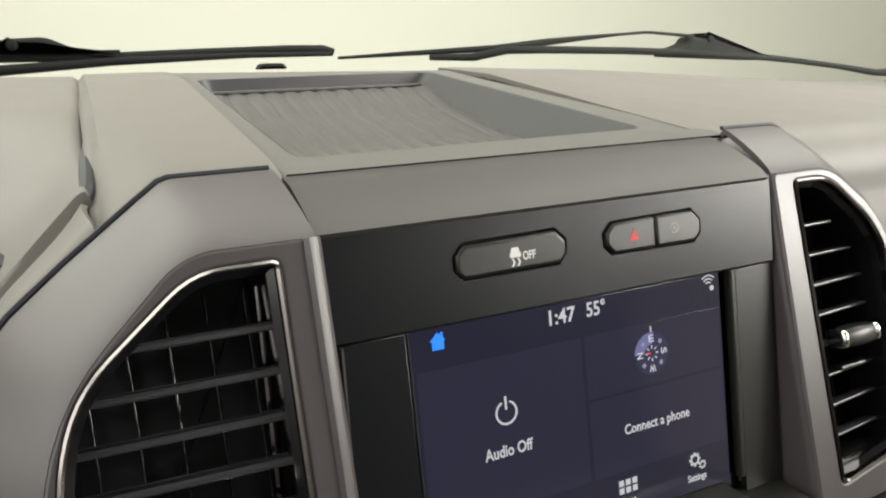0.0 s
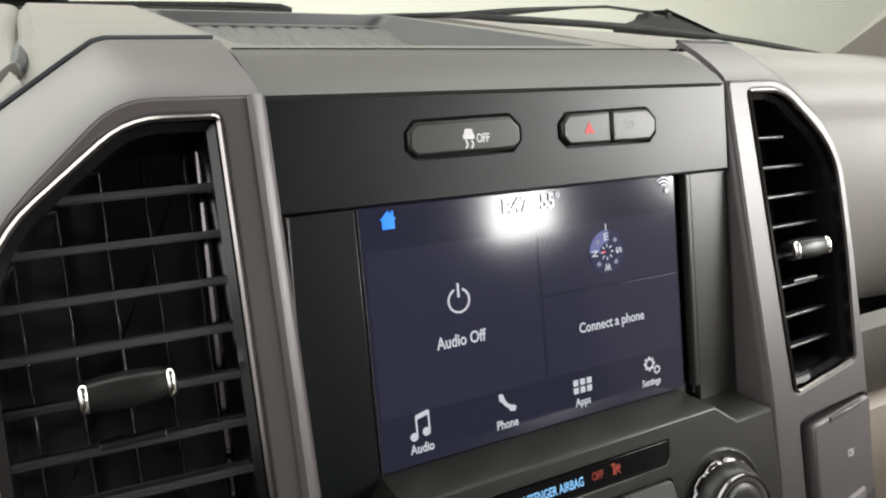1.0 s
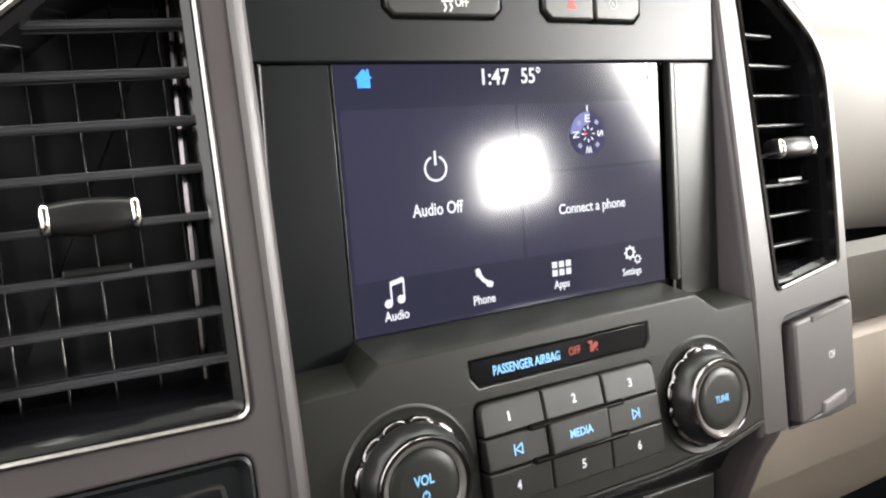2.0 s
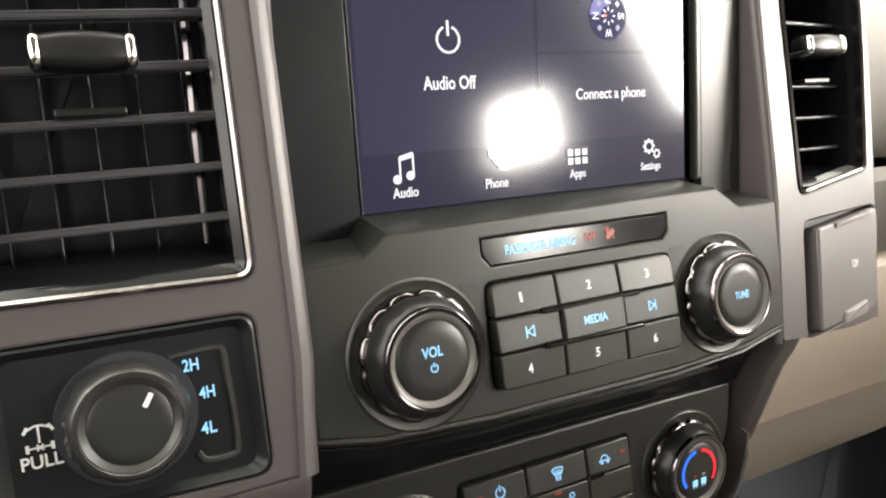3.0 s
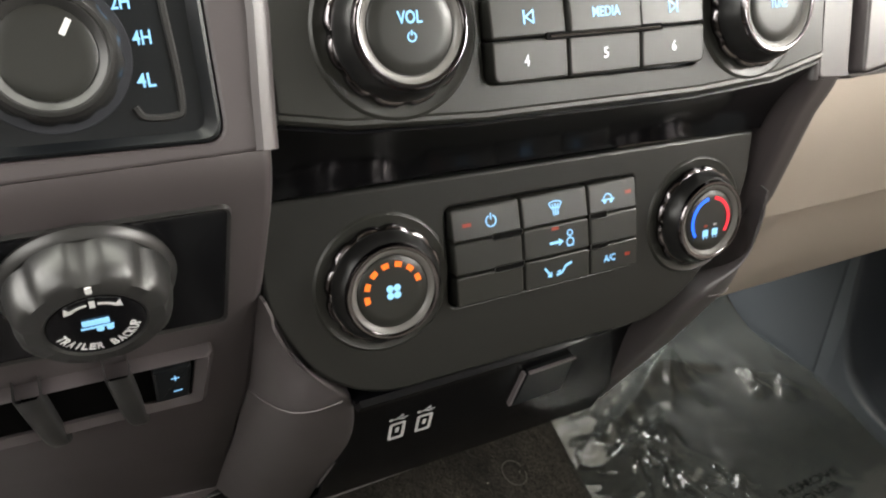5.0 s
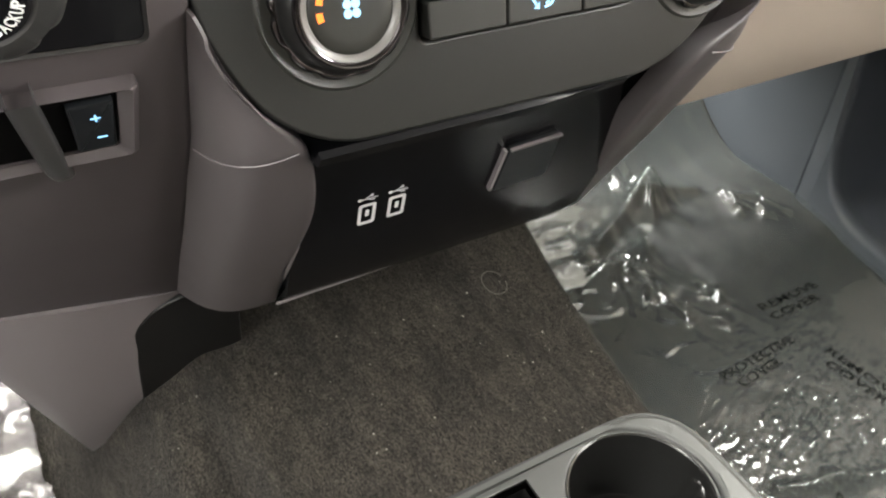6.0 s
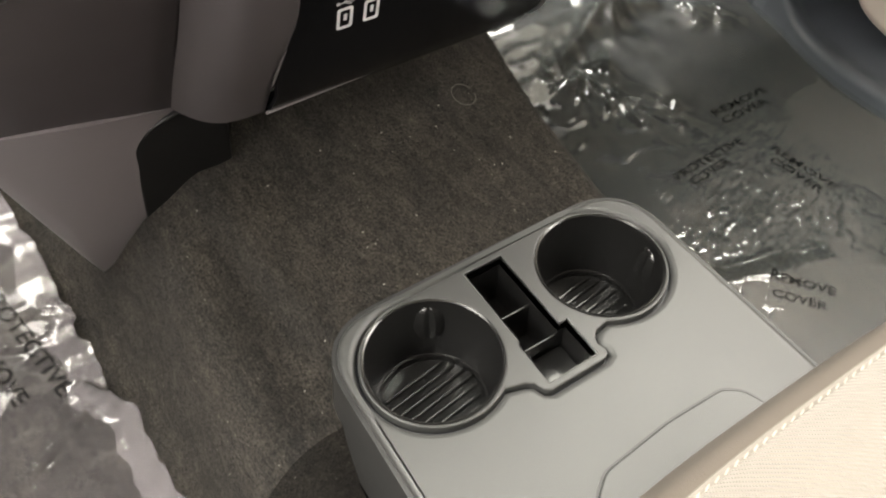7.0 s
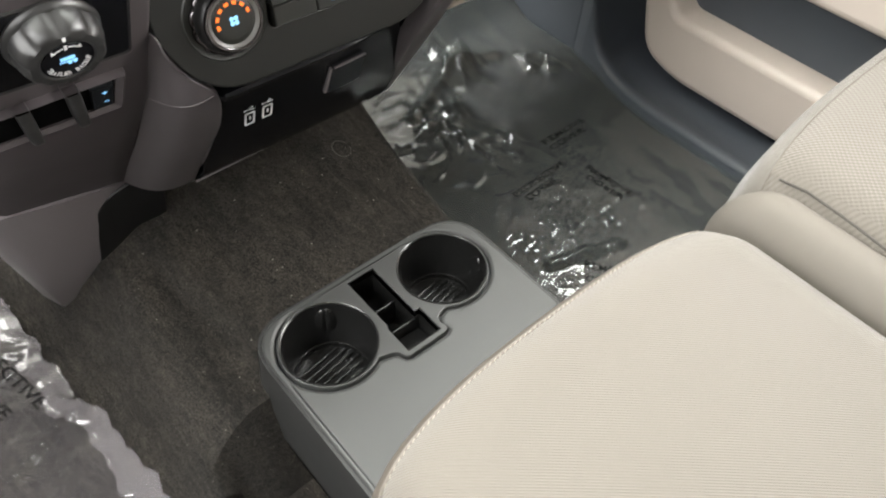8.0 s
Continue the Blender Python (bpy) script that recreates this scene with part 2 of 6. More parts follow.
def at(f, x, z, w=0.0):
    """The world place over the panel f at x and world height z, w out of it."""
    return frame_at(*f) @ Vector((x, up(z, f[1], f[2]), w))


def smoothstep(a, b, x):
    t = min(1, max(0, (x - a) / (b - a)))
    return t * t * (3 - 2 * t)


def spline(pts, n):
    """A smooth line of n + 1 points through the given ones."""
    p = [Vector(q) for q in pts]
    p = [p[0] * 2 - p[1]] + p + [p[-1] * 2 - p[-2]]
    out = []
    for k in range(n + 1):
        u = (len(pts) - 1) * k / n
        i = min(int(u), len(pts) - 2)
        t = u - i
        a, b, c, d = p[i:i + 4]
        out.append(0.5 * (2 * b + (c - a) * t + (2 * a - 5 * b + 4 * c - d) * t * t + (3 * b - a - 3 * c + d) * t ** 3))
    return out


# ---------- dashboard ----------
dash = thing("dashboard", Matrix(), "grey and taupe plastic pickup dashboard with a centre stack", "dashboard", kind="structure")


def dash_height(x, y):
    """The top of the dashboard over the plan."""
    z = 0.772 + 0.12 * (min(y, 0.36) - 0.066) + 0.05 * max(0, y - 0.36)
    if x > 0.14:
        z -= (0.006 + 0.028 * smoothstep(0.2, 0.8, x)) * smoothstep(0.14, 0.3, x)
    if x < -0.19:
        z -= 0.006 * math.exp(-(((x + 0.197) / 0.006) ** 2))
    return z


# top skins: left hump, passenger side
rows = []
for i in range(25):
    x = -0.1990 + 0.0765 * i / 24
    front = 0.066 if x > -0.172 else 0.066 - 0.4 * (-0.172 - x)
    drop = max(0, -0.172 - x) * 0.55
    rows.append([(x, front + (0.474 - front) * j / 24, dash_height(x, front + (0.474 - front) * j / 24) - drop * (1 - smoothstep(0, 0.5, j / 24)) - 0.0035 * (1 - smoothstep(0, 0.06, j / 24))) for j in range(25)])
part("dash_hump", sheet(rows, -0.004), M_DASH, dash, "pale grey soft-touch dash top")
rows = []
for i in range(41):
    x = 0.1365 + 0.74 * i / 40
    back = 0.47 + 0.05 * smoothstep(0.15, 0.35, x) - 0.12 * smoothstep(0.35, 0.85, x)
    front = 0.100 + 0.02 * smoothstep(0.2, 0.4, x)
    ys = [back + (front - back) * j / 20 for j in range(21)]
    row = [(max(x, 0.1367 + 0.0266 * (y - 0.0685)), y, dash_height(x, y)) for y in ys]
    z0 = dash_height(x, front)
    push = 0.02 * smoothstep(0.55, 0.9, x)
    for y, z in ((-0.010, -0.0025), (-0.019, -0.007), (-0.026, -0.014), (-0.030, -0.024), (-0.0310, -0.034), (-0.0300, -0.041), (-0.0305, -0.049), (-0.0335, -0.060), (-0.037, -0.085), (-0.0395, -0.12), (-0.0385, -0.155), (-0.034, -0.180), (-0.026, -0.1935)):
        row.append((max(x, 0.1369) + 0.010 * smoothstep(0.0, -0.02, y) * (1 - smoothstep(0.1365, 0.2, x)), front + y + push * smoothstep(0.0, -0.1, z), z0 + z))
    rows.append(row)
part("passenger_dash", sheet(rows, 0.004), M_DASH, dash, "pale grey soft-touch passenger dash", angle=50)
# passenger face with its seam, in two panels
prof_lo = [(0.075, 0.566), (0.064, 0.560), (0.062, 0.54), (0.064, 0.515), (0.070, 0.503)]
prof_be = [(0.074, 0.496), (0.060, 0.490), (0.056, 0.47), (0.058, 0.43), (0.070, 0.385), (0.072, 0.376), (0.082, 0.372), (0.10, 0.31), (0.125, 0.268), (0.16, 0.262), (0.36, 0.30)]
for nm, prof, ma, lb in (("dash_shelf", prof_lo, M_DASH, ""), ("glove_box", prof_be, M_BEIGE, "beige plastic glove box front")):
    rows = [[(x, y + 0.02 * smoothstep(0.55, 0.9, x), z) for y, z in prof] for x in [0.10 + 0.73 * i / 10 for i in range(11)]]
    part(nm, sheet(rows, -0.004), ma, dash, lb)
part("dash_core", block(-0.70, 0.12, 0.30, 0.86, 0.40, 0.74, 0.01), M_BLACK, dash)

# storage tray in the dash top
rim_o = [(-0.1215, 0.0665), (0.1362, 0.0685), (0.1366, 0.0760), (0.1520, 0.0780), (0.1620, 0.463), (-0.1215, 0.463)]
rim_i = [(-0.106, 0.106), (0.113, 0.108), (0.097, 0.388), (-0.110, 0.388)]
ro, ri = rounded(rim_o, 0.002, 3), rounded(rim_i, 0.012, 6)
bm = slab(ro, -0.003, 0.0, [ri], 0.0024, 3)
for v in bm.verts:
    v.co.z += 0.772 + 0.12 * (v.co.y - 0.066) - 0.06 * max(0, v.co.y - 0.40) - 0.12 * max(0, v.co.x - 0.110) * smoothstep(0.07, 0.12, v.co.y)
part("tray_rim", bm, M_TRAY, dash)


def tray_floor(y):
    """The tray floor rises towards the windscreen."""
    pts = [(0.08, 0.749), (0.11, 0.7505), (0.225, 0.7608), (0.307, 0.7756), (0.384, 0.7957), (0.42, 0.805)]
    for (a, p), (b, q) in zip(pts, pts[1:]):
        if y <= b:
            return p + (q - p) * (y - a) / (b - a)
    return 0.805


ring_pts = []
for (x, y), (u, v) in zip(ri, ri[1:] + ri[:1]):
    n = 14 if math.hypot(u - x, v - y) > 0.1 else 1
    ring_pts += [(x + (u - x) * k / n, y + (v - y) * k / n) for k in range(n)]
wall_rows = []
for t in (0.0, 0.12, 0.3, 0.6, 0.85, 1.0):
    row = []
    for x, y in ring_pts:
        top = 0.7715 + 0.12 * (y - 0.066)
        d = (top - tray_floor(y) + 0.001) * t
        xi = x - d * (0.85 * smoothstep(0.04, 0.09, x) - 0.25 * smoothstep(-0.04, -0.09, x))
        yi = y - 0.12 * d if y > 0.25 else y + 0.2 * d
        row.append((xi, yi, top - d))
    wall_rows.append(row)
part("tray_wall", sheet(wall_rows, -0.002, closed=True), M_TRAYIN, dash)
rows = []
for j in range(151):
    u = j / 150
    row = []
    for i in range(31):
        y = 0.108 + 0.276 * i / 30
        d = 0.7715 + 0.12 * (y - 0.066) - tray_floor(y)
        x0, x1 = -0.1085 + 0.25 * d, 0.101 + 0.07 * (0.386 - y) - 0.85 * d
        wave = 0.0050 * (abs(math.sin(math.pi * 13 * u)) ** 0.35) * smoothstep(0, 0.05, i / 30) * (1 - smoothstep(0.95, 1, i / 30))
        row.append((x0 + (x1 - x0) * u, y, tray_floor(y) + wave - 0.0008))
    rows.append(row)
part("tray_mat", sheet(rows, -0.002), M_TRAYMAT, dash, "ribbed rubber tray mat")
bead = [(x, y, z + 0.0042) for x, y, z in rows[-1]] + [(x, y - 0.001, z + 0.0042) for x, y, z in (r[-1] for r in rows[::-10])]
part("tray_bead", tube(bead, 0.0016, 8), M_TRAYMAT, dash, "raised bead round the tray mat")

# the hump falls away beside the column; a groove parts it from the instrument hood
VALLEY = spline([(-0.1940, 0.474, 0.8115), (-0.1955, 0.36, 0.7990), (-0.1975, 0.23, 0.7835), (-0.1985, 0.135, 0.7725), (-0.2010, 0.108, 0.7665), (-0.2080, 0.104, 0.7560), (-0.2225, 0.105, 0.7400), (-0.2408, 0.104, 0.7205), (-0.2650, 0.098, 0.6850), (-0.2800, 0.085, 0.630)], 80)
SEAM = spline([(-0.1985, 0.0600, 0.7605), (-0.2140, 0.0545, 0.7480), (-0.2365, 0.0505, 0.7300), (-0.2625, 0.0430, 0.6945), (-0.2745, 0.0270, 0.6300)], 40)
low = VALLEY[38:79]
rows = []
for p, q in zip(SEAM, low):
    row = []
    for k in range(13):
        t = k / 12
        r = p.lerp(q, t)
        swell = 0.004 * math.sin(math.pi * t) ** 0.8
        row.append(r + Vector((-0.6 * swell, 0, 0.8 * swell)) + Vector((0, 0, -0.004 * (1 - smoothstep(0, 0.08, t)))))
    rows.append(row)
part("hump_side", sheet(rows, 0.003), M_DASH, dash, angle=60)


def hood_front(x):
    """The height of the hood's lower front edge."""
    pts = [(-0.70, 0.66), (-0.30, 0.672), (-0.2650, 0.687), (-0.2408, 0.7215), (-0.2225, 0.7410), (-0.2080, 0.7560), (-0.2010, 0.7640), (-0.19, 0.770)]
    for (a, p), (b, q) in zip(pts, pts[1:]):
        if x <= b:
            return p + (q - p) * (x - a) / (b - a)
    return 0.770


rows = []
for k in range(44):
    y = 0.1030 + 0.371 * (max(0, k - 3) / 40) ** 1.3 + 0.0008 * min(k, 3)
    edge_x = -0.1990 + 0.0050 * smoothstep(0.12, 0.45, y)
    row = []
    for j in range(34):
        w = 0.5 * (j / 33) ** 2.6
        x = edge_x - w
        round_ = math.sqrt(1 - (1 - min(1, w / 0.0085)) ** 2)
        flat = dash_height(-0.18, y) - 0.0080 + 0.0105 * round_ + 0.006 * smoothstep(0.01, 0.2, w)
        low = hood_front(x) + 0.008 * round_
        z = low + (flat - low) * smoothstep(-0.02, 0.17, y - 0.104) - 0.010 * (1 - smoothstep(0, 3, k))
        row.append((x, y, z))
    rows.append(row)
part("instrument_hood", sheet(rows, 0.006), M_DASH, dash, "pale grey moulded instrument hood", angle=60)
part("hood_gap", tube([(x - 0.001, y + 0.003 * smoothstep(0.15, 0.1, y), z - 0.0035) for x, y, z in VALLEY], 0.0042, 8), M_WELL, dash)

# brow over the screen
rows = []
for i in range(13):
    x = -0.1235 + 0.247 * i / 12
    rows.append([(x, 0.0672, 0.7675), (x, 0.0656, 0.7700), (x, 0.0640, 0.7707), (x, 0.052, 0.7680), (x, 0.036, 0.7615), (x, 0.0285, 0.7578), (x, 0.0262, 0.7560), (x, 0.030, 0.752)])
part("brow", sheet(rows, -0.003), M_BROW, dash, "satin charcoal brow trim")

part("brow_seam", tube([(x, 0.0652, 0.7737) for x in (-0.1215, 0.0, 0.1355)], 0.0009, 6), M_SLOT, dash, "dark gap behind the brow")

# vent columns
FACE = [(0.1262, 0.757), (0.1725, 0.757), (0.219, 0.7135), (0.2312, 0.665), (0.2285, 0.5225), (0.1296, 0.5225), (0.1262, 0.560)]
VENT = [(0.1385, 0.7510), (0.1705, 0.7510), (0.2125, 0.7175), (0.2225, 0.690), (0.2225, 0.5925), (0.1385, 0.5905)]
VENT_R = [0.004, 0.012, 0.016, 0.03, 0.005, 0.007]
POCK = [(0.1410, 0.5800), (0.2215, 0.5810), (0.2215, 0.5290), (0.1410, 0.5265)]


FACE_R = [(0.1310, 0.757), (0.1760, 0.757), (0.2075, 0.732), (0.2190, 0.710), (0.2190, 0.668), (0.2155, 0.600), (0.2085, 0.517), (0.1270, 0.517), (0.1325, 0.590)]
VENT_RIGHT = [(0.1455, 0.7525), (0.1737, 0.7525), (0.2040, 0.7260), (0.2135, 0.7085), (0.2130, 0.6650), (0.2070, 0.5975), (0.1500, 0.5885)]
POCK_R = [(0.1515, 0.5750), (0.2128, 0.5785), (0.2055, 0.5240), (0.1475, 0.5145)]
LEFT_SIDE = (COL, FACE, [0.004, 0.012, 0.03, 0.03, 0.0005, 0.0005, 0.02], VENT, VENT_R, POCK)
RIGHT_SIDE = (COLR, FACE_R, [0.004, 0.012, 0.02, 0.02, 0.03, 0.03, 0.006, 0.004, 0.01], VENT_RIGHT, [0.004, 0.012, 0.014, 0.03, 0.03, 0.005, 0.006], POCK_R)


def column(s):
    f, face, face_r, vent, vent_r, pock = LEFT_SIDE if s < 0 else RIGHT_SIDE
    holes = [rounded(on(f, vent, s), vent_r, 5), rounded(on(f, pock, s), 0.006, 4)]
    part("column_face", slab(rounded(on(f, face, s), face_r, 5), -0.006, 0.0, holes, 0.0012), M_COL, dash, m=frame_at(*f))
    # wide chamfer running back to the dash
    if s < 0:
        line, line_r = [(0.124, 0.757), (0.1725, 0.757), (0.219, 0.7135), (0.2312, 0.665), (0.2285, 0.5225)], [0, 0.012, 0.03, 0.03, 0]
        key = [(0.1285, 0.064, 0.7785), (0.172, 0.066, 0.778), (0.205, 0.056, 0.7555), (0.237, 0.050, 0.730), (0.262, 0.042, 0.695), (0.270, 0.030, 0.63), (0.262, 0.012, 0.5225)]
        marks = [0.0, 0.0485, 0.080, 0.112, 0.150, 0.21]
    else:
        line, line_r = [(0.130, 0.757), (0.1760, 0.757), (0.2075, 0.732), (0.2190, 0.710), (0.2190, 0.668), (0.2155, 0.600), (0.2085, 0.517)], [0, 0.012, 0.02, 0.02, 0.03, 0.03, 0]
        key = [(0.1320, 0.064, 0.7785), (0.176, 0.066, 0.778), (0.2070, 0.060, 0.7555), (0.2235, 0.054, 0.733), (0.2265, 0.050, 0.700), (0.2230, 0.040, 0.630), (0.2110, 0.020, 0.517)]
        marks = [0.0, 0.0460, 0.076, 0.102, 0.135, 0.20]
    inner = [at(f, s * x, z, -0.0005) for x, z in rounded(line, line_r, 5)]
    # the outer line, walked at the inner line's own steps
    seg = [0.0]
    for a, b in zip(inner, inner[1:]):
        seg.append(seg[-1] + (b - a).length)
    marks = marks + [seg[-1]]
    outer = []
    for d in seg:
        i = max(j for j in range(len(marks)) if marks[j] <= d + 1e-9)
        i = min(i, len(marks) - 2)
        t = (d - marks[i]) / (marks[i + 1] - marks[i])
        p = Vector(key[i]).lerp(Vector(key[i + 1]), t)
        outer.append(Vector((s * p.x, p.y, p.z)))
    rows = []
    for t, lift in ((0, 0), (0.08, 0.0012), (0.3, 0.002), (0.6, 0.002), (0.9, 0.001), (0.97, 0.0), (1.0, -0.0035)):
        rows.append([a.lerp(b, min(t, 0.985)) + Vector((0, -lift * 0.6, lift)) for a, b in zip(inner, outer)])
    part("column_cap", sheet(rows, 0.003), M_COL, dash)
    part("cap_seam", tube([p + Vector((s * 0.0005, 0.0008, -0.0002)) for p in outer], 0.0014, 6), M_WELL, dash)
    # inner wall back to the screen panel
    rows = []
    for i in range(13):
        z = 0.757 - (0.2345 if s < 0 else 0.24) * i / 12
        x0 = 0.1262 + 0.0034 * smoothstep(0.565, 0.5225, z) if s < 0 else 0.1310 + 0.0015 * smoothstep(0.757, 0.59, z) - 0.0055 * smoothstep(0.59, 0.517, z)
        g = at(f, s * (x0 - 0.0030), z, -0.004)
        back = 0.164 * (z - 0.6) + 0.012
        rows.append([at(f, s * (x0 + 0.0013), z, -0.0013), at(f, s * (x0 + 0.0002), z, -0.0001), at(f, s * (x0 - 0.0012), z, -0.0004), at(f, s * (x0 - 0.0023), z, -0.0014), g, g.lerp(Vector((s * 0.1280, back, z)), 0.5), Vector((s * 0.1280, back, z))])
    part("column_wall", sheet(rows, 0.002), M_COL, dash)


column(-1)
column(1)

# centre: panel with the switches, screen surround, ledge, radio panel
top_o = on(SCR, [(-0.1255, 0.7110), (0.1265, 0.7110), (0.1265, 0.7565), (-0.1255, 0.7565)])
SW1 = on(SCR, [(-0.0640, 0.7283), (-0.0064, 0.7290), (-0.0064, 0.7450), (-0.0640, 0.7440)])
SW2 = on(SCR, [(0.0150, 0.7286), (0.0752, 0.7286), (0.0752, 0.7450), (0.0150, 0.7440)])
SW_R = [0.0044, 0.0044, 0.0055, 0.0046]
part("switch_panel", slab(top_o, -0.002, 0.0018, [rounded(SW1, SW_R, 1), rounded(SW2, SW_R, 1)], 0.0008), M_BLACK, dash, m=F_SCR)
part("switch_panel_back", slab(on(SCR, [(-0.08, 0.720), (0.09, 0.720), (0.09, 0.752), (-0.08, 0.752)]), -0.006, -0.003), M_WELL, dash, m=F_SCR)
part("left_strip", slab(on(SCR, [(-0.1255, 0.589), (-0.0885, 0.589), (-0.0885, 0.7105), (-0.1255, 0.7105)]), -0.004, 0.0, (), 0.0006), M_BLACK, dash, m=F_SCR)
part("left_rib", slab(on(SCR, [(-0.1222, 0.5905), (-0.1200, 0.5905), (-0.1165, 0.7105), (-0.1185, 0.7105)]), -0.002, 0.0040, (), 0.0010, 3), M_KNOBGREY, dash, m=F_SCR)
part("right_lip", slab(on(SCR, [(0.0955, 0.5985), (0.0990, 0.5985), (0.0990, 0.7107), (0.0955, 0.7107)]), -0.004, 0.0008, (), 0.0008), M_PLATE, dash, m=F_SCR)
part("right_strip", slab(on(SCR, [(0.0996, 0.589), (0.1275, 0.589), (0.1275, 0.7105), (0.0996, 0.7105)]), -0.004, -0.0004, (), 0.0006), M_PLATE, dash, m=F_SCR)
part("screen_recess", slab(on(SCR, [(-0.0885, 0.589), (0.0996, 0.589), (0.0996, 0.712), (-0.0885, 0.712)]), -0.010, -0.006), M_GLOSSBLACK, dash, m=F_SCR)

edge = [(-0.1235, 0.5905), (-0.0985, 0.5912), (-0.0885, 0.5985), (0.0830, 0.5995), (0.0975, 0.5897), (0.1235, 0.5897)]
rows = []
for x, z in edge:
    f = at(RAD, x, z, -0.0003)
    zb = 0.5992 if -0.09 < x < 0.09 else z + 0.0005
    xb = x + (0.004 if x == -0.0985 else -0.003 if x == 0.0975 else 0)
    b = Vector((xb, 0.164 * (zb - 0.6) - 0.0002, zb))
    rows.append([f, f.lerp(b, 0.06) + Vector((0, 0, 0.0004)), f.lerp(b, 0.5), b, b + Vector((0, 0.01, -0.001))])
part("screen_ledge", sheet(rows, 0.002), M_PLATE, dash, angle=20)

AB = [(-0.0490, 0.5922), (0.0500, 0.5918), (0.0500, 0.5840), (0.0468, 0.5806), (-0.0452, 0.5806), (-0.0490, 0.5850)]
KEYPAD = [(-0.0492, 0.5750), (0.0495, 0.5742), (0.0495, 0.5310), (-0.0492, 0.5328)]
RAD_LOW = [(-0.1235, 0.5310), (-0.10, 0.5265), (-0.05, 0.5235), (0.05, 0.5225), (0.095, 0.5245), (0.1235, 0.530)]
rad_o = on(RAD, edge + [*RAD_LOW[::-1]])
part("radio_panel", slab(rad_o, -0.004, 0.0, [on(RAD, AB), rounded(on(RAD, KEYPAD), 0.004, 4)], 0.0008), M_PLATE, dash, m=F_RAD)
part("radio_panel_back", slab(on(RAD, [(-0.06, 0.525), (0.06, 0.525), (0.06, 0.595), (-0.06, 0.595)]), -0.009, -0.006), M_WELL, dash, m=F_RAD)
for x0, x1 in ((-0.0600, -0.0500), (0.0503, 0.0600)):
    part("panel_groove", slab(on(RAD, [(x0, 0.5748), (x1, 0.5746), (x1, 0.5757), (x0, 0.5759)]), 0.0001, 0.0004), M_WELL, dash, m=F_RAD)

# under the radio panel a glossy black cove runs back to the climate panel
rows, rows2 = [], []
for x, z in [(a, b) for (a, b), (c, d) in zip(RAD_LOW, RAD_LOW[1:])] + [RAD_LOW[-1]]:
    f = at(RAD, x, z, -0.0001)
    rows.append([f, f + Vector((0, -0.0005, -0.0014)), f + Vector((0, 0.0002, -0.0030)), f + Vector((0, 0.0020, -0.0040)), f + Vector((0, 0.0030, -0.0040))])
    g = at(AC, x, 0.4925 - 0.004 * smoothstep(0.0, 0.12, x), -0.0020)
    p = f + Vector((0, 0.0022, -0.0034))
    rows2.append([p.lerp(g, t) + Vector((0, 0.0035 * math.sin(math.pi * t), 0)) for t in (0, 0.1, 0.2, 0.35, 0.5, 0.65, 0.8, 0.9, 1.0)])
part("radio_panel_roll", sheet(rows, 0.002), M_PLATE, dash)
part("gloss_recess", sheet(rows2, 0.002), M_RECESS, dash, "glossy black cove under the radio panel", angle=60)

# climate panel
ac_o = rounded(on(AC, [(-0.1285, 0.4910), (0.1190, 0.4870), (0.1170, 0.458), (0.0900, 0.418), (0.0600, 0.4010), (-0.0900, 0.4020), (-0.1150, 0.418), (-0.1310, 0.450)]), [0.001, 0.001, 0.02, 0.02, 0.02, 0.02, 0.02, 0.015], 5)
CK = [(-0.0532, 0.4768), (0.0443, 0.4760), (0.0443, 0.4335), (-0.0532, 0.4335)]
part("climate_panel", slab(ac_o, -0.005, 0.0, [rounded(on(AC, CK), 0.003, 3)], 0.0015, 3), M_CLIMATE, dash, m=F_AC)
part("climate_panel_back", slab(on(AC, [(-0.06, 0.43), (0.05, 0.43), (0.05, 0.48), (-0.06, 0.48)]), -0.010, -0.007), M_WELL, dash, m=F_AC)

# chin below with the sockets, and the cheeks at its sides
PROF = [(-0.034, 0.4015), (-0.030, 0.3965), (0.000, 0.393), (0.012, 0.372), (0.022, 0.335), (0.033, 0.300), (0.046, 0.272), (0.062, 0.2535), (0.0655, 0.2505), (0.068, 0.2475), (0.08, 0.249)]
rows = []
for x in (-0.0975, -0.09, -0.05, 0.0, 0.05, 0.065, 0.08, 0.098):
    tuck = 0.036 * smoothstep(0.045, 0.065, x)
    rows.append([(x, y + (tuck if k < 2 else 0), z - (0.05 * tuck if k < 2 else 0)) for k, (y, z) in enumerate(PROF)])
part("chin", sheet(rows, 0.003), M_CHIN, dash, "gloss black lower stack with sockets")


# the lower edge's highlight, given by this tube's pale colour
part("chin_lip", tube([(-0.1003, 0.0602, 0.2503), (-0.06, 0.0606, 0.2510), (0.0, 0.0614, 0.2520), (0.0595, 0.0622, 0.2536)], 0.0010, 8), M_SIDE, dash, "pale highlight line on the chin edge")

part("scuff", tube([(-0.0950, 0.0150, 0.3230), (-0.0966, 0.0235, 0.3100), (-0.0982, 0.0315, 0.2970), (-0.0992, 0.0395, 0.2840)], [0.0003, 0.0011, 0.0014, 0.0004], 6, 0.4), M_SIDE, dash, "pale scuff along the chin edge")


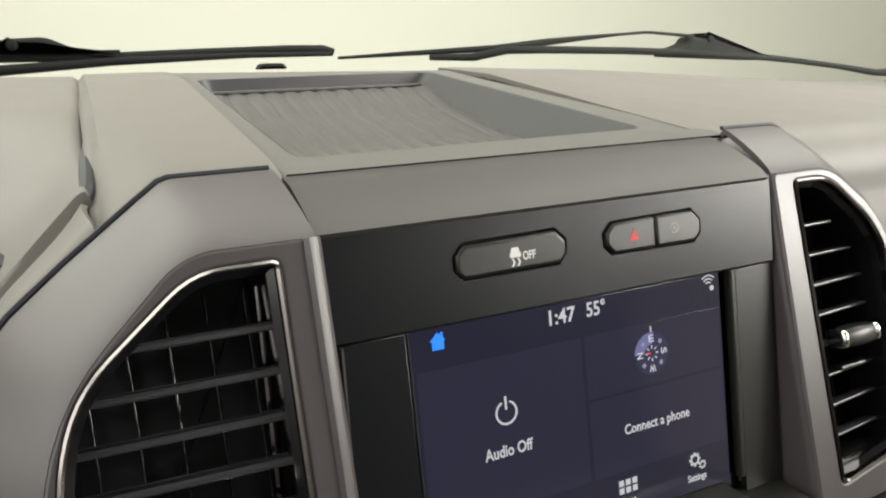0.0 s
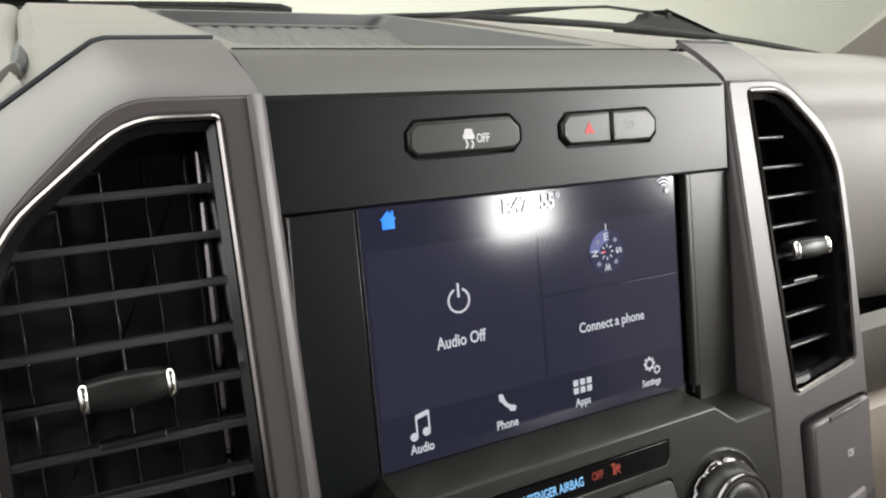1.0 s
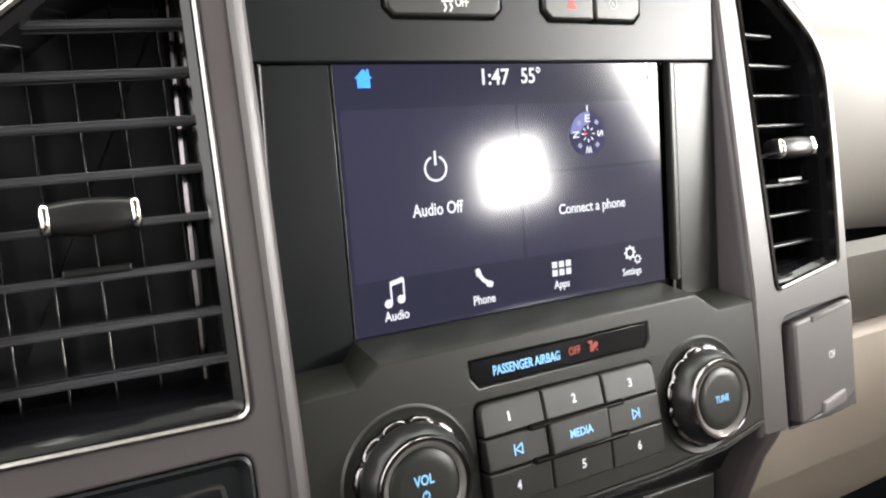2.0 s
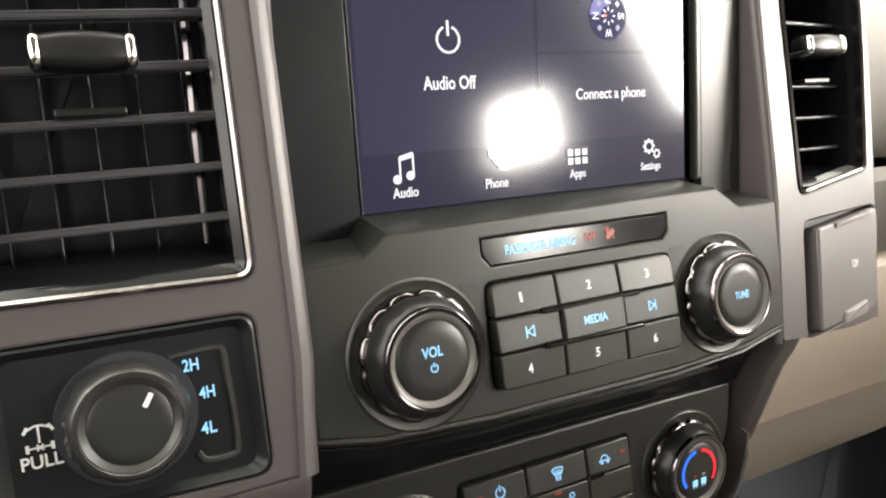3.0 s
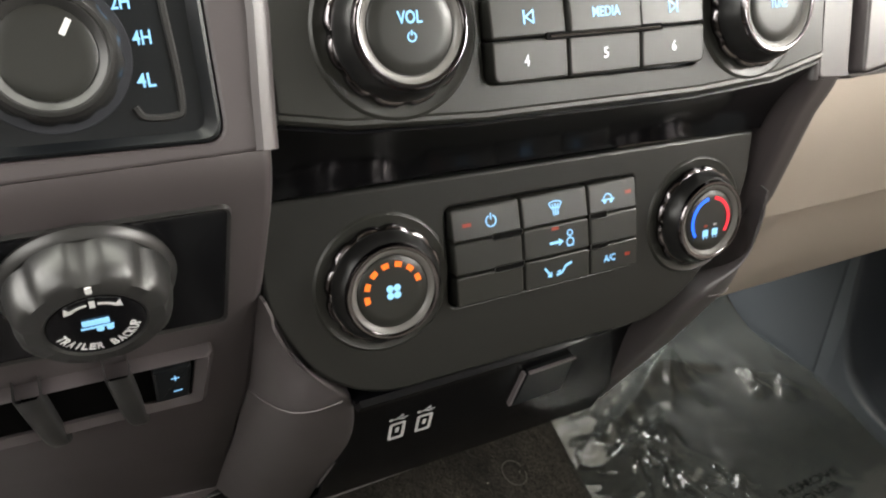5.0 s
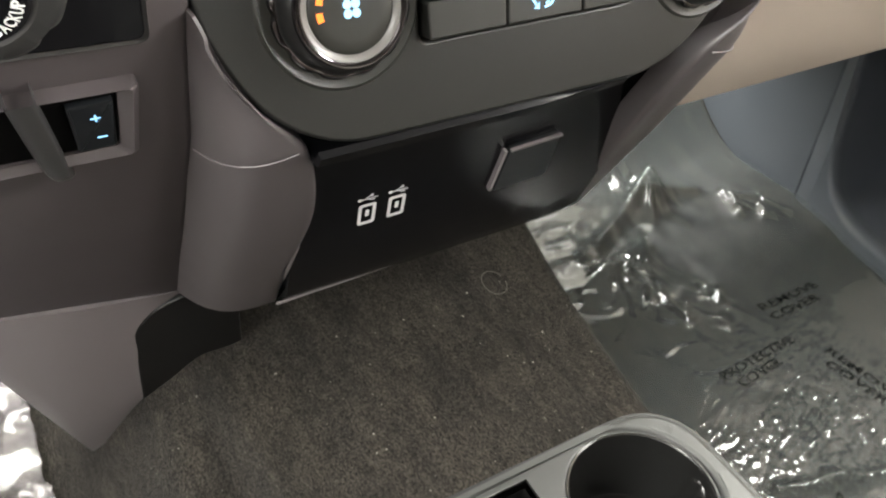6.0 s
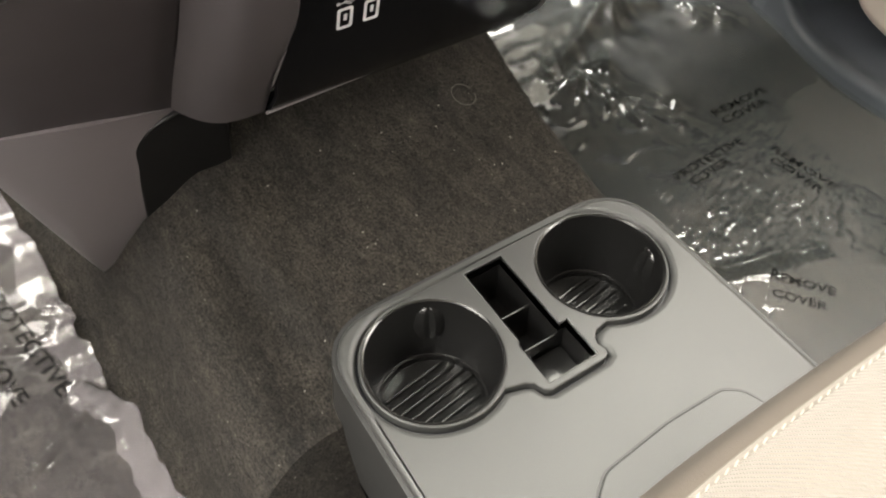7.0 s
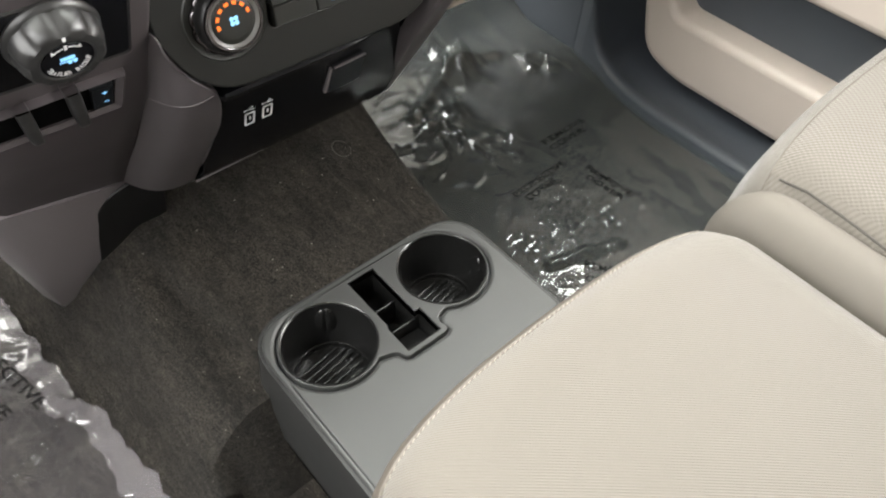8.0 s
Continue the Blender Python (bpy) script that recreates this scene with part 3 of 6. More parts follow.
def cheek(s):
    a = spline([(0.1320, -0.022, 0.456), (0.1328, -0.018, 0.444), (0.1335, -0.012, 0.43), (0.1365, 0.012, 0.385), (0.1405, 0.042, 0.335), (0.1445, 0.078, 0.285), (0.1475, 0.108, 0.2415)], 36)
    b = spline([(0.1312, -0.0275, 0.455), (0.1250, -0.0320, 0.4360), (0.1150, -0.0345, 0.4190), (0.0990, -0.0245, 0.394), (0.0930, -0.001, 0.350), (0.0985, 0.032, 0.298), (0.1010, 0.063, 0.250)], 36)
    rows = []
    for p, q in zip(a, b):
        row = []
        low = smoothstep(0.45, 0.39, p.z)
        for t in (0, 0.04, 0.1, 0.2, 0.32, 0.45, 0.58, 0.7, 0.8, 0.9, 0.96, 1.0):
            r = p.lerp(q, t)
            bulge = 0.013 * math.sin(math.pi * t ** 0.9) * low
            row.append((s * (r.x + 0.3 * bulge), r.y - bulge, r.z))
        # the edge turns in over the sockets
        row.append((s * (q.x - 0.0016 * low), q.y + 0.0012 * low, q.z))
        row.append((s * (q.x - 0.0026 * low), q.y + 0.0045 * low, q.z))
        row.append((s * (q.x - 0.0030 * low), q.y + 0.018 * low, q.z))
        rows.append(row)
    part("cheek", sheet(rows, 0.0012), M_CHEEK, dash, "satin taupe cheek panel", angle=60)
    ring_row = min(rows, key=lambda r: abs(r[6][2] - 0.3975))
    part("cheek_seam", tube([(x, y - 0.0010, z) for x, y, z in ring_row[1:11]], 0.00032, 6), M_SIDE, dash)


cheek(-1)
cheek(1)


# lower columns, leaning away under the kink
def lower_column(s):
    # the face rolls over into the part that leans away
    kink = [(1 - t) ** 2 * Vector((-0.04854, 0.5225)) + 2 * t * (1 - t) * Vector((-0.0501, 0.5170)) + t * t * Vector((-0.0447, 0.5045)) for t in (0, 0.12, 0.25, 0.38, 0.5, 0.62, 0.75, 0.88, 1.0)]
    prof = [(p.x, p.y) for p in kink] + [(-0.0415, 0.497), (-0.020, 0.447), (0.0, 0.400), (0.040, 0.340), (0.075, 0.290), (0.1075, 0.242)]
    rows = []
    if s > 0:
        # this side sits further back and has no selector over it
        prof = [(y + 0.0085 * smoothstep(0.44, 0.50, z), min(z, 0.5165)) for y, z in prof[3:]]
    for y, z in prof:
        drop = max(0, (0.50 - z) / 0.26)
        xi = 0.1296 + 0.0174 * drop
        xo = 0.2285 + 0.0195 * smoothstep(0.50, 0.43, z) if s < 0 else 0.1435 + 0.012 * drop
        lean = 0.02 * smoothstep(0.44, 0.26, z)
        row = [(s * (xi - 0.0010), y + 0.012 + 0.016 * smoothstep(0.45, 0.47, z), z), (s * (xi - 0.0022), y + 0.0030, z), (s * (xi - 0.0010), y + 0.0008, z), (s * (xi + 0.0013), y, z)]
        for t in (0.25, 0.5, 0.75, 0.95):
            x = xi + (xo - xi) * t
            row.append((s * x, y - lean * t, z + lean * 1.6 * t))
        for dx, dy in (((0.006, 0.006), (0.012, 0.016), (0.03, 0.06)) if s < 0 else ((0.012, 0.012), (0.03, 0.05))):
            row.append((s * (xo + dx), y + dy - lean, z + lean * 1.6))
        rows.append(row)
    return rows


for s in (-1, 1):
    part("lower_column", sheet(lower_column(s), 0.003), M_COL, dash, angle=60)
part("column_foot", slab(rounded([(0.127, 0.0), (0.200, 0.0), (0.200, 0.05), (0.140, 0.06)], 0.003, 3), 0, 0.003), M_COL, dash, m=Matrix.Translation((0, -0.036, 0.5135)))

# grey side cover down to the carpet
rows = []
for t in (0, 0.05, 0.3, 0.6, 1.0):
    z = 0.243 - 0.20 * t
    y = 0.110 + 0.38 * 0.20 * t
    xl = -0.252 + 0.03 * t
    lift = 0.040 * (1 - t)
    rows.append([(-0.120, y + 0.012, z), (-0.150, y, z), (-0.20, y - lift * 0.4, z + lift * 0.5), (xl, y - lift * 0.65, z + lift), (xl - 0.012, y + 0.004 - lift * 0.5, z + lift), (xl - 0.022, y + 0.03 - lift * 0.5, z + lift), (xl - 0.03, y + 0.12, z + lift)])
part("side_cover", sheet(rows, -0.003), M_SIDE, dash, "grey plastic tunnel side cover")
F_PAD = (0.108, 0.242, -0.38)
pad = rounded(on(F_PAD, [(-0.1790, 0.2150), (-0.1650, 0.2330), (-0.1417, 0.2400), (-0.1120, 0.2380), (-0.1120, 0.11), (-0.1880, 0.10)]), [0.008, 0.012, 0.01, 0.002, 0.002, 0.004], 5)
part("side_cover_pad", slab(pad, 0.0005, 0.004, (), 0.0015), M_KNOB, dash, "black insert at the tunnel side", m=frame_at(*F_PAD))


# ---------- lit inks ----------
def ink(name, color, power):
    return mat(name, tuple(c * 0.5 for c in color), 0.4, vary=0, emit=color, power=power)


I_WHITE = ink("white_glow", (0.92, 0.93, 1.0), 0.30)
I_SCREEN = mat("screen_white_glow", (0.10, 0.10, 0.11), 0.12, vary=0, emit=(0.92, 0.93, 1.0), power=0.62)
I_BLUE = ink("ice_blue_glow", (0.27, 0.60, 1.0), 0.50)
I_HOME = ink("home_blue_glow", (0.01, 0.22, 0.95), 0.9)
I_ORANGE = ink("orange_glow", (0.9, 0.16, 0.015), 0.6)
I_DIMRED = mat("dim_red_print", (0.20, 0.020, 0.008), 0.4, vary=0, emit=(0.75, 0.07, 0.02), power=0.07)
I_RED = ink("red_glow", (0.85, 0.02, 0.04), 0.6)
I_BLUEARC = ink("blue_glow", (0.01, 0.12, 0.9), 0.9)
P_WHITE = mat("white_print", (0.62, 0.62, 0.62), 0.6, vary=0)
P_GREY = mat("grey_print", (0.32, 0.32, 0.32), 0.6, vary=0)
M_HAZ = mat("hazard_red_print", (0.55, 0.02, 0.02), 0.5, vary=0)
M_DISPLAY = mat("display_glass", (0.006, 0.006, 0.01), 0.115, vary=0, emit=(0.018, 0.018, 0.034), power=1.0, spec=0.5)
M_TILE = mat("display_tile", (0.006, 0.006, 0.01), 0.115, vary=0, emit=(0.027, 0.026, 0.048), power=1.0)


def flat(loops, h=0.00012):
    """Thin flat shapes of an icon, each an outline."""
    return join(*[slab(o, 0, h) for o in loops])


def arc(cx, cy, r, w, a0, a1, n=20):
    """A strip of width w bent round a centre, from angle a0 to a1 in degrees."""
    out = [(cx + (r + w / 2) * math.cos(radians(a0 + (a1 - a0) * k / n)), cy + (r + w / 2) * math.sin(radians(a0 + (a1 - a0) * k / n))) for k in range(n + 1)]
    inn = [(cx + (r - w / 2) * math.cos(radians(a1 + (a0 - a1) * k / n)), cy + (r - w / 2) * math.sin(radians(a1 + (a0 - a1) * k / n))) for k in range(n + 1)]
    return out + inn


def bar(x0, y0, x1, y1, w):
    d = Vector((x1 - x0, y1 - y0))
    p = Vector((-d.y, d.x)).normalized() * w / 2
    return [(x0 + p.x, y0 + p.y), (x0 - p.x, y0 - p.y), (x1 - p.x, y1 - p.y), (x1 + p.x, y1 + p.y)]


def icon(name, loops, material, parent, x, y, z=0.0004, label="", turn=0.0):
    return part(name, flat(loops), material, parent, label, Matrix.Translation((x, y, z)) @ Matrix.Rotation(turn, 4, "Z"))


def words(name, text, width, height, material, parent, x, y, z=0.0004, turn=0.0):
    """Letters fitted to a width and height."""
    ob = lettering(name, text, 0.01, material, parent, 0, 0, z, bold=0.00016)
    me = ob.data
    xs = [v.co.x for v in me.vertices]
    ys = [v.co.y for v in me.vertices]
    sx, sy = width / (max(xs) - min(xs)), height / (max(ys) - min(ys))
    cx, cy = (max(xs) + min(xs)) / 2, (max(ys) + min(ys)) / 2
    for v in me.vertices:
        v.co = ((v.co.x - cx) * sx, (v.co.y - cy) * sy, v.co.z)
    ob.matrix_local = Matrix.Translation((x, y, z)) @ Matrix.Rotation(turn, 4, "Z")
    return ob


# ---------- touchscreen ----------
screen = thing("touchscreen", F_SCR, "lit dashboard touchscreen with a dark blue home page", "touchscreen")
sv = lambda z: up(z, SCR[1], SCR[2])
part("glass", slab(on(SCR, [(-0.0872, 0.5998), (0.0880, 0.5998), (0.0880, 0.7105), (-0.0872, 0.7105)]), -0.005, -0.0003, (), 0.0003), M_DISPLAY, screen)
part("glass_edge", slab(on(SCR, [(-0.0879, 0.5998), (-0.0873, 0.5998), (-0.0873, 0.7100), (-0.0879, 0.7100)]), -0.002, 0.0002), M_KNOBGREY, screen)
part("audio_tile", slab(on(SCR, [(-0.0855, 0.6225), (-0.0010, 0.6225), (-0.0010, 0.6925), (-0.0855, 0.6925)]), -0.0004, -0.00015), M_TILE, screen)
part("compass_tile", slab(on(SCR, [(0.0010, 0.6620), (0.0865, 0.6620), (0.0865, 0.6925), (0.0010, 0.6925)]), -0.0004, -0.00015), M_TILE, screen)
part("phone_tile", slab(on(SCR, [(0.0010, 0.6225), (0.0865, 0.6225), (0.0865, 0.6605), (0.0010, 0.6605)]), -0.0004, -0.00015), M_TILE, screen)
words("clock_reading", "1:47", 0.0145, 0.0072, I_SCREEN, screen, -0.0104, sv(0.7047))
words("temperature_reading", "55°", 0.0108, 0.0074, I_SCREEN, screen, 0.0087, sv(0.7052))
words("audio_off_lettering", "Audio Off", 0.0250, 0.0056, I_SCREEN, screen, -0.0445, sv(0.6497))
words("connect_lettering", "Connect a phone", 0.0415, 0.0066, I_SCREEN, screen, 0.0412, sv(0.6422))
for t_, x_, w_, h_ in (("Audio", -0.0682, 0.0115, 0.0042), ("Phone", -0.0242, 0.0115, 0.0042), ("Apps", 0.0198, 0.0092, 0.0050), ("Settings", 0.0646, 0.0125, 0.0048)):
    words("menu_word", t_, w_, h_, I_SCREEN, screen, x_, sv(0.6070))
icon("home_icon", [[(0.76 * x, 0.76 * y) for x, y in o] for o in [[(-0.0050, 0.0002), (0, 0.0052), (0.0020, 0.0033), (0.0020, 0.0050), (0.0034, 0.0050), (0.0034, 0.0019), (0.0050, 0.0002), (0.0037, 0.0002), (0.0037, -0.0048), (-0.0037, -0.0048), (-0.0037, 0.0002)]]], I_HOME, screen, -0.0744, sv(0.7047))
icon("power_icon", [arc(0, 0, 0.0052, 0.0010, 112, 428, 28), bar(0, 0.0014, 0, 0.0076, 0.0011)], I_SCREEN, screen, -0.0443, sv(0.6668))
icon("music_icon", [circle(-0.0034, -0.0042, 0.0019, 14), circle(0.0026, -0.0030, 0.0019, 14), bar(-0.0019, -0.0042, -0.0019, 0.0046, 0.0008), bar(0.0041, -0.0030, 0.0041, 0.0060, 0.0008), bar(-0.0019, 0.0041, 0.0041, 0.0055, 0.0021)], I_SCREEN, screen, -0.0682, sv(0.6165))
icon("handset_icon", [arc(0.0050, 0.0050, 0.0072, 0.0019, 185, 265, 12), rounded([(-0.0040, 0.0050), (-0.0018, 0.0054), (-0.0010, 0.0024), (-0.0034, 0.0014)], 0.0007), rounded([(0.0022, -0.0010), (0.0054, -0.0018), (0.0046, -0.0042), (0.0012, -0.0034)], 0.0007)], I_SCREEN, screen, -0.0242, sv(0.6160))
for i in range(3):
    for j in range(2):
        icon("grid_square", [rect(0, 0, 0.0029, 0.0030)], I_SCREEN, screen, 0.0145 + 0.0041 * i, sv(0.6150) - 0.0033 + 0.0039 * j)


def gear(cx, cy, r, teeth):
    return [arc(cx, cy, r * 0.72, r * 0.32, 0, 359.9, 24)] + [bar(cx + r * 0.8 * math.cos(2 * math.pi * k / teeth), cy + r * 0.8 * math.sin(2 * math.pi * k / teeth), cx + r * 1.1 * math.cos(2 * math.pi * k / teeth), cy + r * 1.1 * math.sin(2 * math.pi * k / teeth), r * 0.36) for k in range(teeth)]


icon("gears_icon", gear(-0.0014, 0.0012, 0.0034, 8) + gear(0.0036, -0.0026, 0.0022, 7), I_SCREEN, screen, 0.0650, sv(0.6158))
comp = (0.0405, sv(0.6772))
icon("compass_disc", [circle(0, 0, 0.0108, 36)], mat("compass_disc_glow", (0.01, 0.01, 0.02), 0.05, vary=0, emit=(0.035, 0.035, 0.075), power=1), screen, *comp, z=0.0001)
icon("compass_wedge", [arc(0, 0, 0.0076, 0.0062, 82, 178, 16)], mat("compass_wedge_glow", (0.05, 0.05, 0.08), 0.05, vary=0, emit=(0.13, 0.14, 0.32), power=1), screen, *comp, z=0.0002)
for ch, a in (("E", 90), ("S", 0), ("W", 270), ("N", 180)):
    words("compass_letter", ch, 0.0030 if ch != "W" else 0.0040, 0.0036, I_SCREEN, screen, comp[0] + 0.0075 * math.cos(radians(a)), comp[1] + 0.0075 * math.sin(radians(a)), 0.0004, radians(a - 90))
icon("compass_ticks", [bar(0, 0.0108, 0, 0.0138, 0.0007)] + [bar(0.0024 * math.cos(radians(a)), 0.0024 * math.sin(radians(a)), 0.0040 * math.cos(radians(a)), 0.0040 * math.sin(radians(a)), 0.0006) for a in range(0, 360, 45)], I_SCREEN, screen, *comp)
icon("compass_marks", [bar(0.0066 * math.cos(radians(a)), 0.0066 * math.sin(radians(a)), 0.0086 * math.cos(radians(a)), 0.0086 * math.sin(radians(a)), 0.0022) for a in (45, 135, 225, 315)], mat("dim_mark_glow", (0.05, 0.05, 0.06), 0.1, vary=0, emit=(0.25, 0.25, 0.34), power=1), screen, *comp)
icon("compass_needle", [bar(-0.0030, 0.0002, -0.0010, 0.0002, 0.0009)], I_RED, screen, *comp)
icon("wireless_icon", [arc(0, -0.0020, r, 0.0007, 45, 135, 8) for r in (0.0022, 0.0040, 0.0058)] + [circle(0.0022, -0.0030, 0.0014, 12)], I_SCREEN, screen, 0.0800, sv(0.7062))


# ---------- switches over the screen ----------
def key_slab(pts, r, w0, w1, bev=0.0012):
    return slab(rounded(pts, r, 1), w0, w1, (), bev, 3)


sw = thing("traction_switch", F_SCR, "wide black traction control switch with chipped edge", "switch")
part("cap", key_slab(on(SCR, [(-0.0632, 0.7290), (-0.0072, 0.7297), (-0.0072, 0.7443), (-0.0632, 0.7433)]), [0.0034, 0.0034, 0.0050, 0.0040], -0.003, 0.0036, 0.0016), M_KEY, sw)
cx, cy = -0.0345, sv(0.7360)
icon("car_icon", [rounded([(-0.0024, 0.0010), (0.0024, 0.0010), (0.0018, 0.0036), (-0.0018, 0.0036)], 0.0006), rect(-0.0028, -0.0008, 0.0028, 0.0013), bar(-0.0016, -0.0012, -0.0006, -0.0030, 0.0008), bar(-0.0006, -0.0030, -0.0018, -0.0048, 0.0008), bar(0.0012, -0.0012, 0.0022, -0.0030, 0.0008), bar(0.0022, -0.0030, 0.0010, -0.0048, 0.0008)], P_WHITE, sw, cx, cy, 0.0037)
words("off_word", "OFF", 0.0066, 0.0040, P_WHITE, sw, cx + 0.0072, cy - 0.0006, 0.0037)
hz = thing("hazard_switch", F_SCR, "paired black hazard and stop-start switch", "switch")
part("hazard_key", key_slab(on(SCR, [(0.0160, 0.7293), (0.0452, 0.7293), (0.0452, 0.7443), (0.0160, 0.7434)]), [0.0042, 0.0010, 0.0010, 0.0042], -0.003, 0.0036, 0.0014), M_KEY, hz)
part("stop_start_key", key_slab(on(SCR, [(0.0458, 0.7293), (0.0743, 0.7293), (0.0743, 0.7443), (0.0458, 0.7443)]), [0.0010, 0.0042, 0.0050, 0.0010], -0.003, 0.0036, 0.0014), M_KEY, hz)
tri = [(-0.0030, -0.0024), (0.0030, -0.0024), (0.0, 0.0030)]
icon("hazard_icon", [tri, [(x * 0.5, y * 0.5 - 0.0002) for x, y in tri]], M_HAZ, hz, 0.0318, sv(0.7366), 0.0037)
icon("stop_start_icon", [arc(0, 0, 0.0024, 0.0005, 20, 200, 14), arc(0, 0, 0.0024, 0.0005, 220, 380, 12)], P_GREY, hz, 0.0570, sv(0.7372), 0.0037)
words("stop_start_letter", "A", 0.0022, 0.0024, P_GREY, hz, 0.0570, sv(0.7372), 0.0037)

# ---------- air vents ----------
SLATS = [0.7268 - 0.01646 * k for k in range(8)]


def air_vent(s):
    f, face, face_r, vent, vent_r, pock = LEFT_SIDE if s < 0 else RIGHT_SIDE
    inset = 0.0 if s < 0 else 0.008
    v = thing("air_vent", frame_at(*f), "black dashboard air vent with a smoked chrome surround", "air vent", "dash vents")
    hole = rounded(on(f, vent, s), vent_r, 5)
    c = Vector((sum(p[0] for p in hole) / len(hole), sum(p[1] for p in hole) / len(hole)))

    def grow(d):
        n, out = len(hole), []
        for i, p in enumerate(hole):
            a, b = Vector(hole[i - 1]), Vector(hole[(i + 1) % n])
            t = (b - a).normalized()
            q = Vector((t.y, -t.x)) * (d * s * -1)
            out.append((p[0] + q.x, p[1] + q.y))
        return out

    a, b, e = grow(-0.0002), grow(-0.0022), grow(-0.0050)
    sign = 1 if sum(abs(p[0] - c.x) for p in grow(-0.003)) < sum(abs(p[0] - c.x) for p in hole) else -1
    if sign < 0:
        a, b, e = grow(0.0002), grow(0.0022), grow(0.0050)
    ring = lambda o, w: [(x, y, w) for x, y in o]
    part("surround", sheet([ring(a, -0.003), ring(a, 0.0006), ring([((x + u) / 2, (y + w) / 2) for (x, y), (u, w) in zip(a, b)], 0.0014), ring(b, 0.0004), ring(b, -0.004)], 0, True), M_RING, v, "smoked chrome surround")
    part("bezel", sheet([ring(b, -0.0035), ring(e, -0.006), ring(e, -0.055)], 0, True), M_GLOSSBLACK, v)
    lz = up(0.5935, COL[1], COL[2])
    bm = sheet([[(s * x, lz - 0.0005, -0.003), (s * x, lz + 0.003, -0.0055), (s * x, lz + 0.0095, -0.016), (s * x, lz + 0.0115, -0.028), (s * x, lz + 0.008, -0.045)] for x in ((0.1415, 0.1425, 0.16, 0.18, 0.20, 0.2185, 0.2195) if s < 0 else (0.1525, 0.154, 0.16, 0.18, 0.20, 0.2035, 0.2045))])
    part("lip", bm, M_GLOSSBLACK, v)
    part("well", slab(e, -0.056, -0.053), M_WELL, v)
    for i, z in enumerate(SLATS):
        y = up(z, COL[1], COL[2])
        x0 = 0.1405 if s < 0 else 0.1480 + 0.004 * smoothstep(0.72, 0.60, z)
        if s < 0:
            x1 = 0.2195 if z < 0.700 else 0.2195 - 0.0105 * (z - 0.700) / 0.0175 if z < 0.7175 else 0.2065 - (z - 0.7175) * 1.25
        else:
            x1 = 0.2035 + 0.006 * smoothstep(0.60, 0.67, z) if z < 0.705 else 0.2085 - (z - 0.705) * 1.05
        bm = block(s * x0, -0.0008, -0.0135, s * x1, 0.0008, -0.0060, 0.0006)
        part("slat", moved(bm, Matrix.Translation((s * x0, y, 0)) @ Matrix.Rotation(s * radians(7), 4, "Y") @ Matrix.Translation((-s * x0, 0, 0)) @ Matrix.Rotation(radians(3), 4, "X")), M_SLAT, v)
    for k in range(5):
        x = s * (0.1480 + inset + (0.0155 if s < 0 else 0.0135) * k)
        top = up(0.742 if k < 3 else 0.742 - 0.012 * (k - 2), COL[1], COL[2])
        part("vane", block(x - 0.0004, up(0.596, COL[1], COL[2]), -0.040, x + 0.0004, top, -0.034, 0.0003), M_VANE, v)
    if s < 0:
        part("damper_rod", tube([(s * (0.1490 - 0.0045 * (z - 0.60) / 0.14), up(z, COL[1], COL[2]), -0.024) for z in (0.600, 0.64, 0.70, 0.742)], [0.0010, 0.0022, 0.0018, 0.0010], 8), M_DARKCHROME, v, "bright damper rod")
    ky = up(0.6642, COL[1], COL[2])
    kx = s * (0.1812 if s < 0 else 0.1795)
    rows = []
    for k in range(15):
        u = -1 + 2 * k / 14
        hh, dd = 0.0050 + 0.0010 * (1 - u * u), 0.0028 + 0.0014 * (1 - u * u)
        rows.append([(0.0122 * u, hh * math.copysign(abs(math.sin(a)) ** 0.6, math.sin(a)), -0.003 + (dd + 0.003) * math.copysign(abs(math.cos(a)) ** 0.6, math.cos(a))) for a in [2 * math.pi * i / 28 for i in range(28)]])
    tab = part("tab", moved(sheet(rows, 0, True), Matrix.Translation((kx, ky, 0))), M_KNOB, v, "black vent tab with chrome ends", angle=60)
    part("tab_link", block(kx - 0.0105, ky - 0.0190, -0.0120, kx + 0.0105, ky - 0.0165, -0.0052, 0.0006), M_KNOB, tab)
    for d in (-1, 1):
        rows = []
        for u, g in ((-0.0016, 0.92), (-0.0013, 1.02), (0.0, 1.06), (0.0010, 0.98), (0.0017, 0.80), (0.0019, 0.5)):
            rows.append([(d * u, 0.0054 * g * math.copysign(abs(math.sin(a)) ** 0.6, math.sin(a)), -0.003 + 0.0064 * g * math.copysign(abs(math.cos(a)) ** 0.6, math.cos(a))) for a in [2 * math.pi * i / 24 for i in range(24)]])
        bm = sheet(rows, 0, True)
        bmesh.ops.holes_fill(bm, edges=[e for e in bm.edges if len(e.link_faces) == 1], sides=0)
        part("tab_end", moved(bm, Matrix.Translation((kx + d * 0.0135, ky, 0))), M_CHROME, tab, "chrome end cap", angle=60)


air_vent(-1)
air_vent(1)


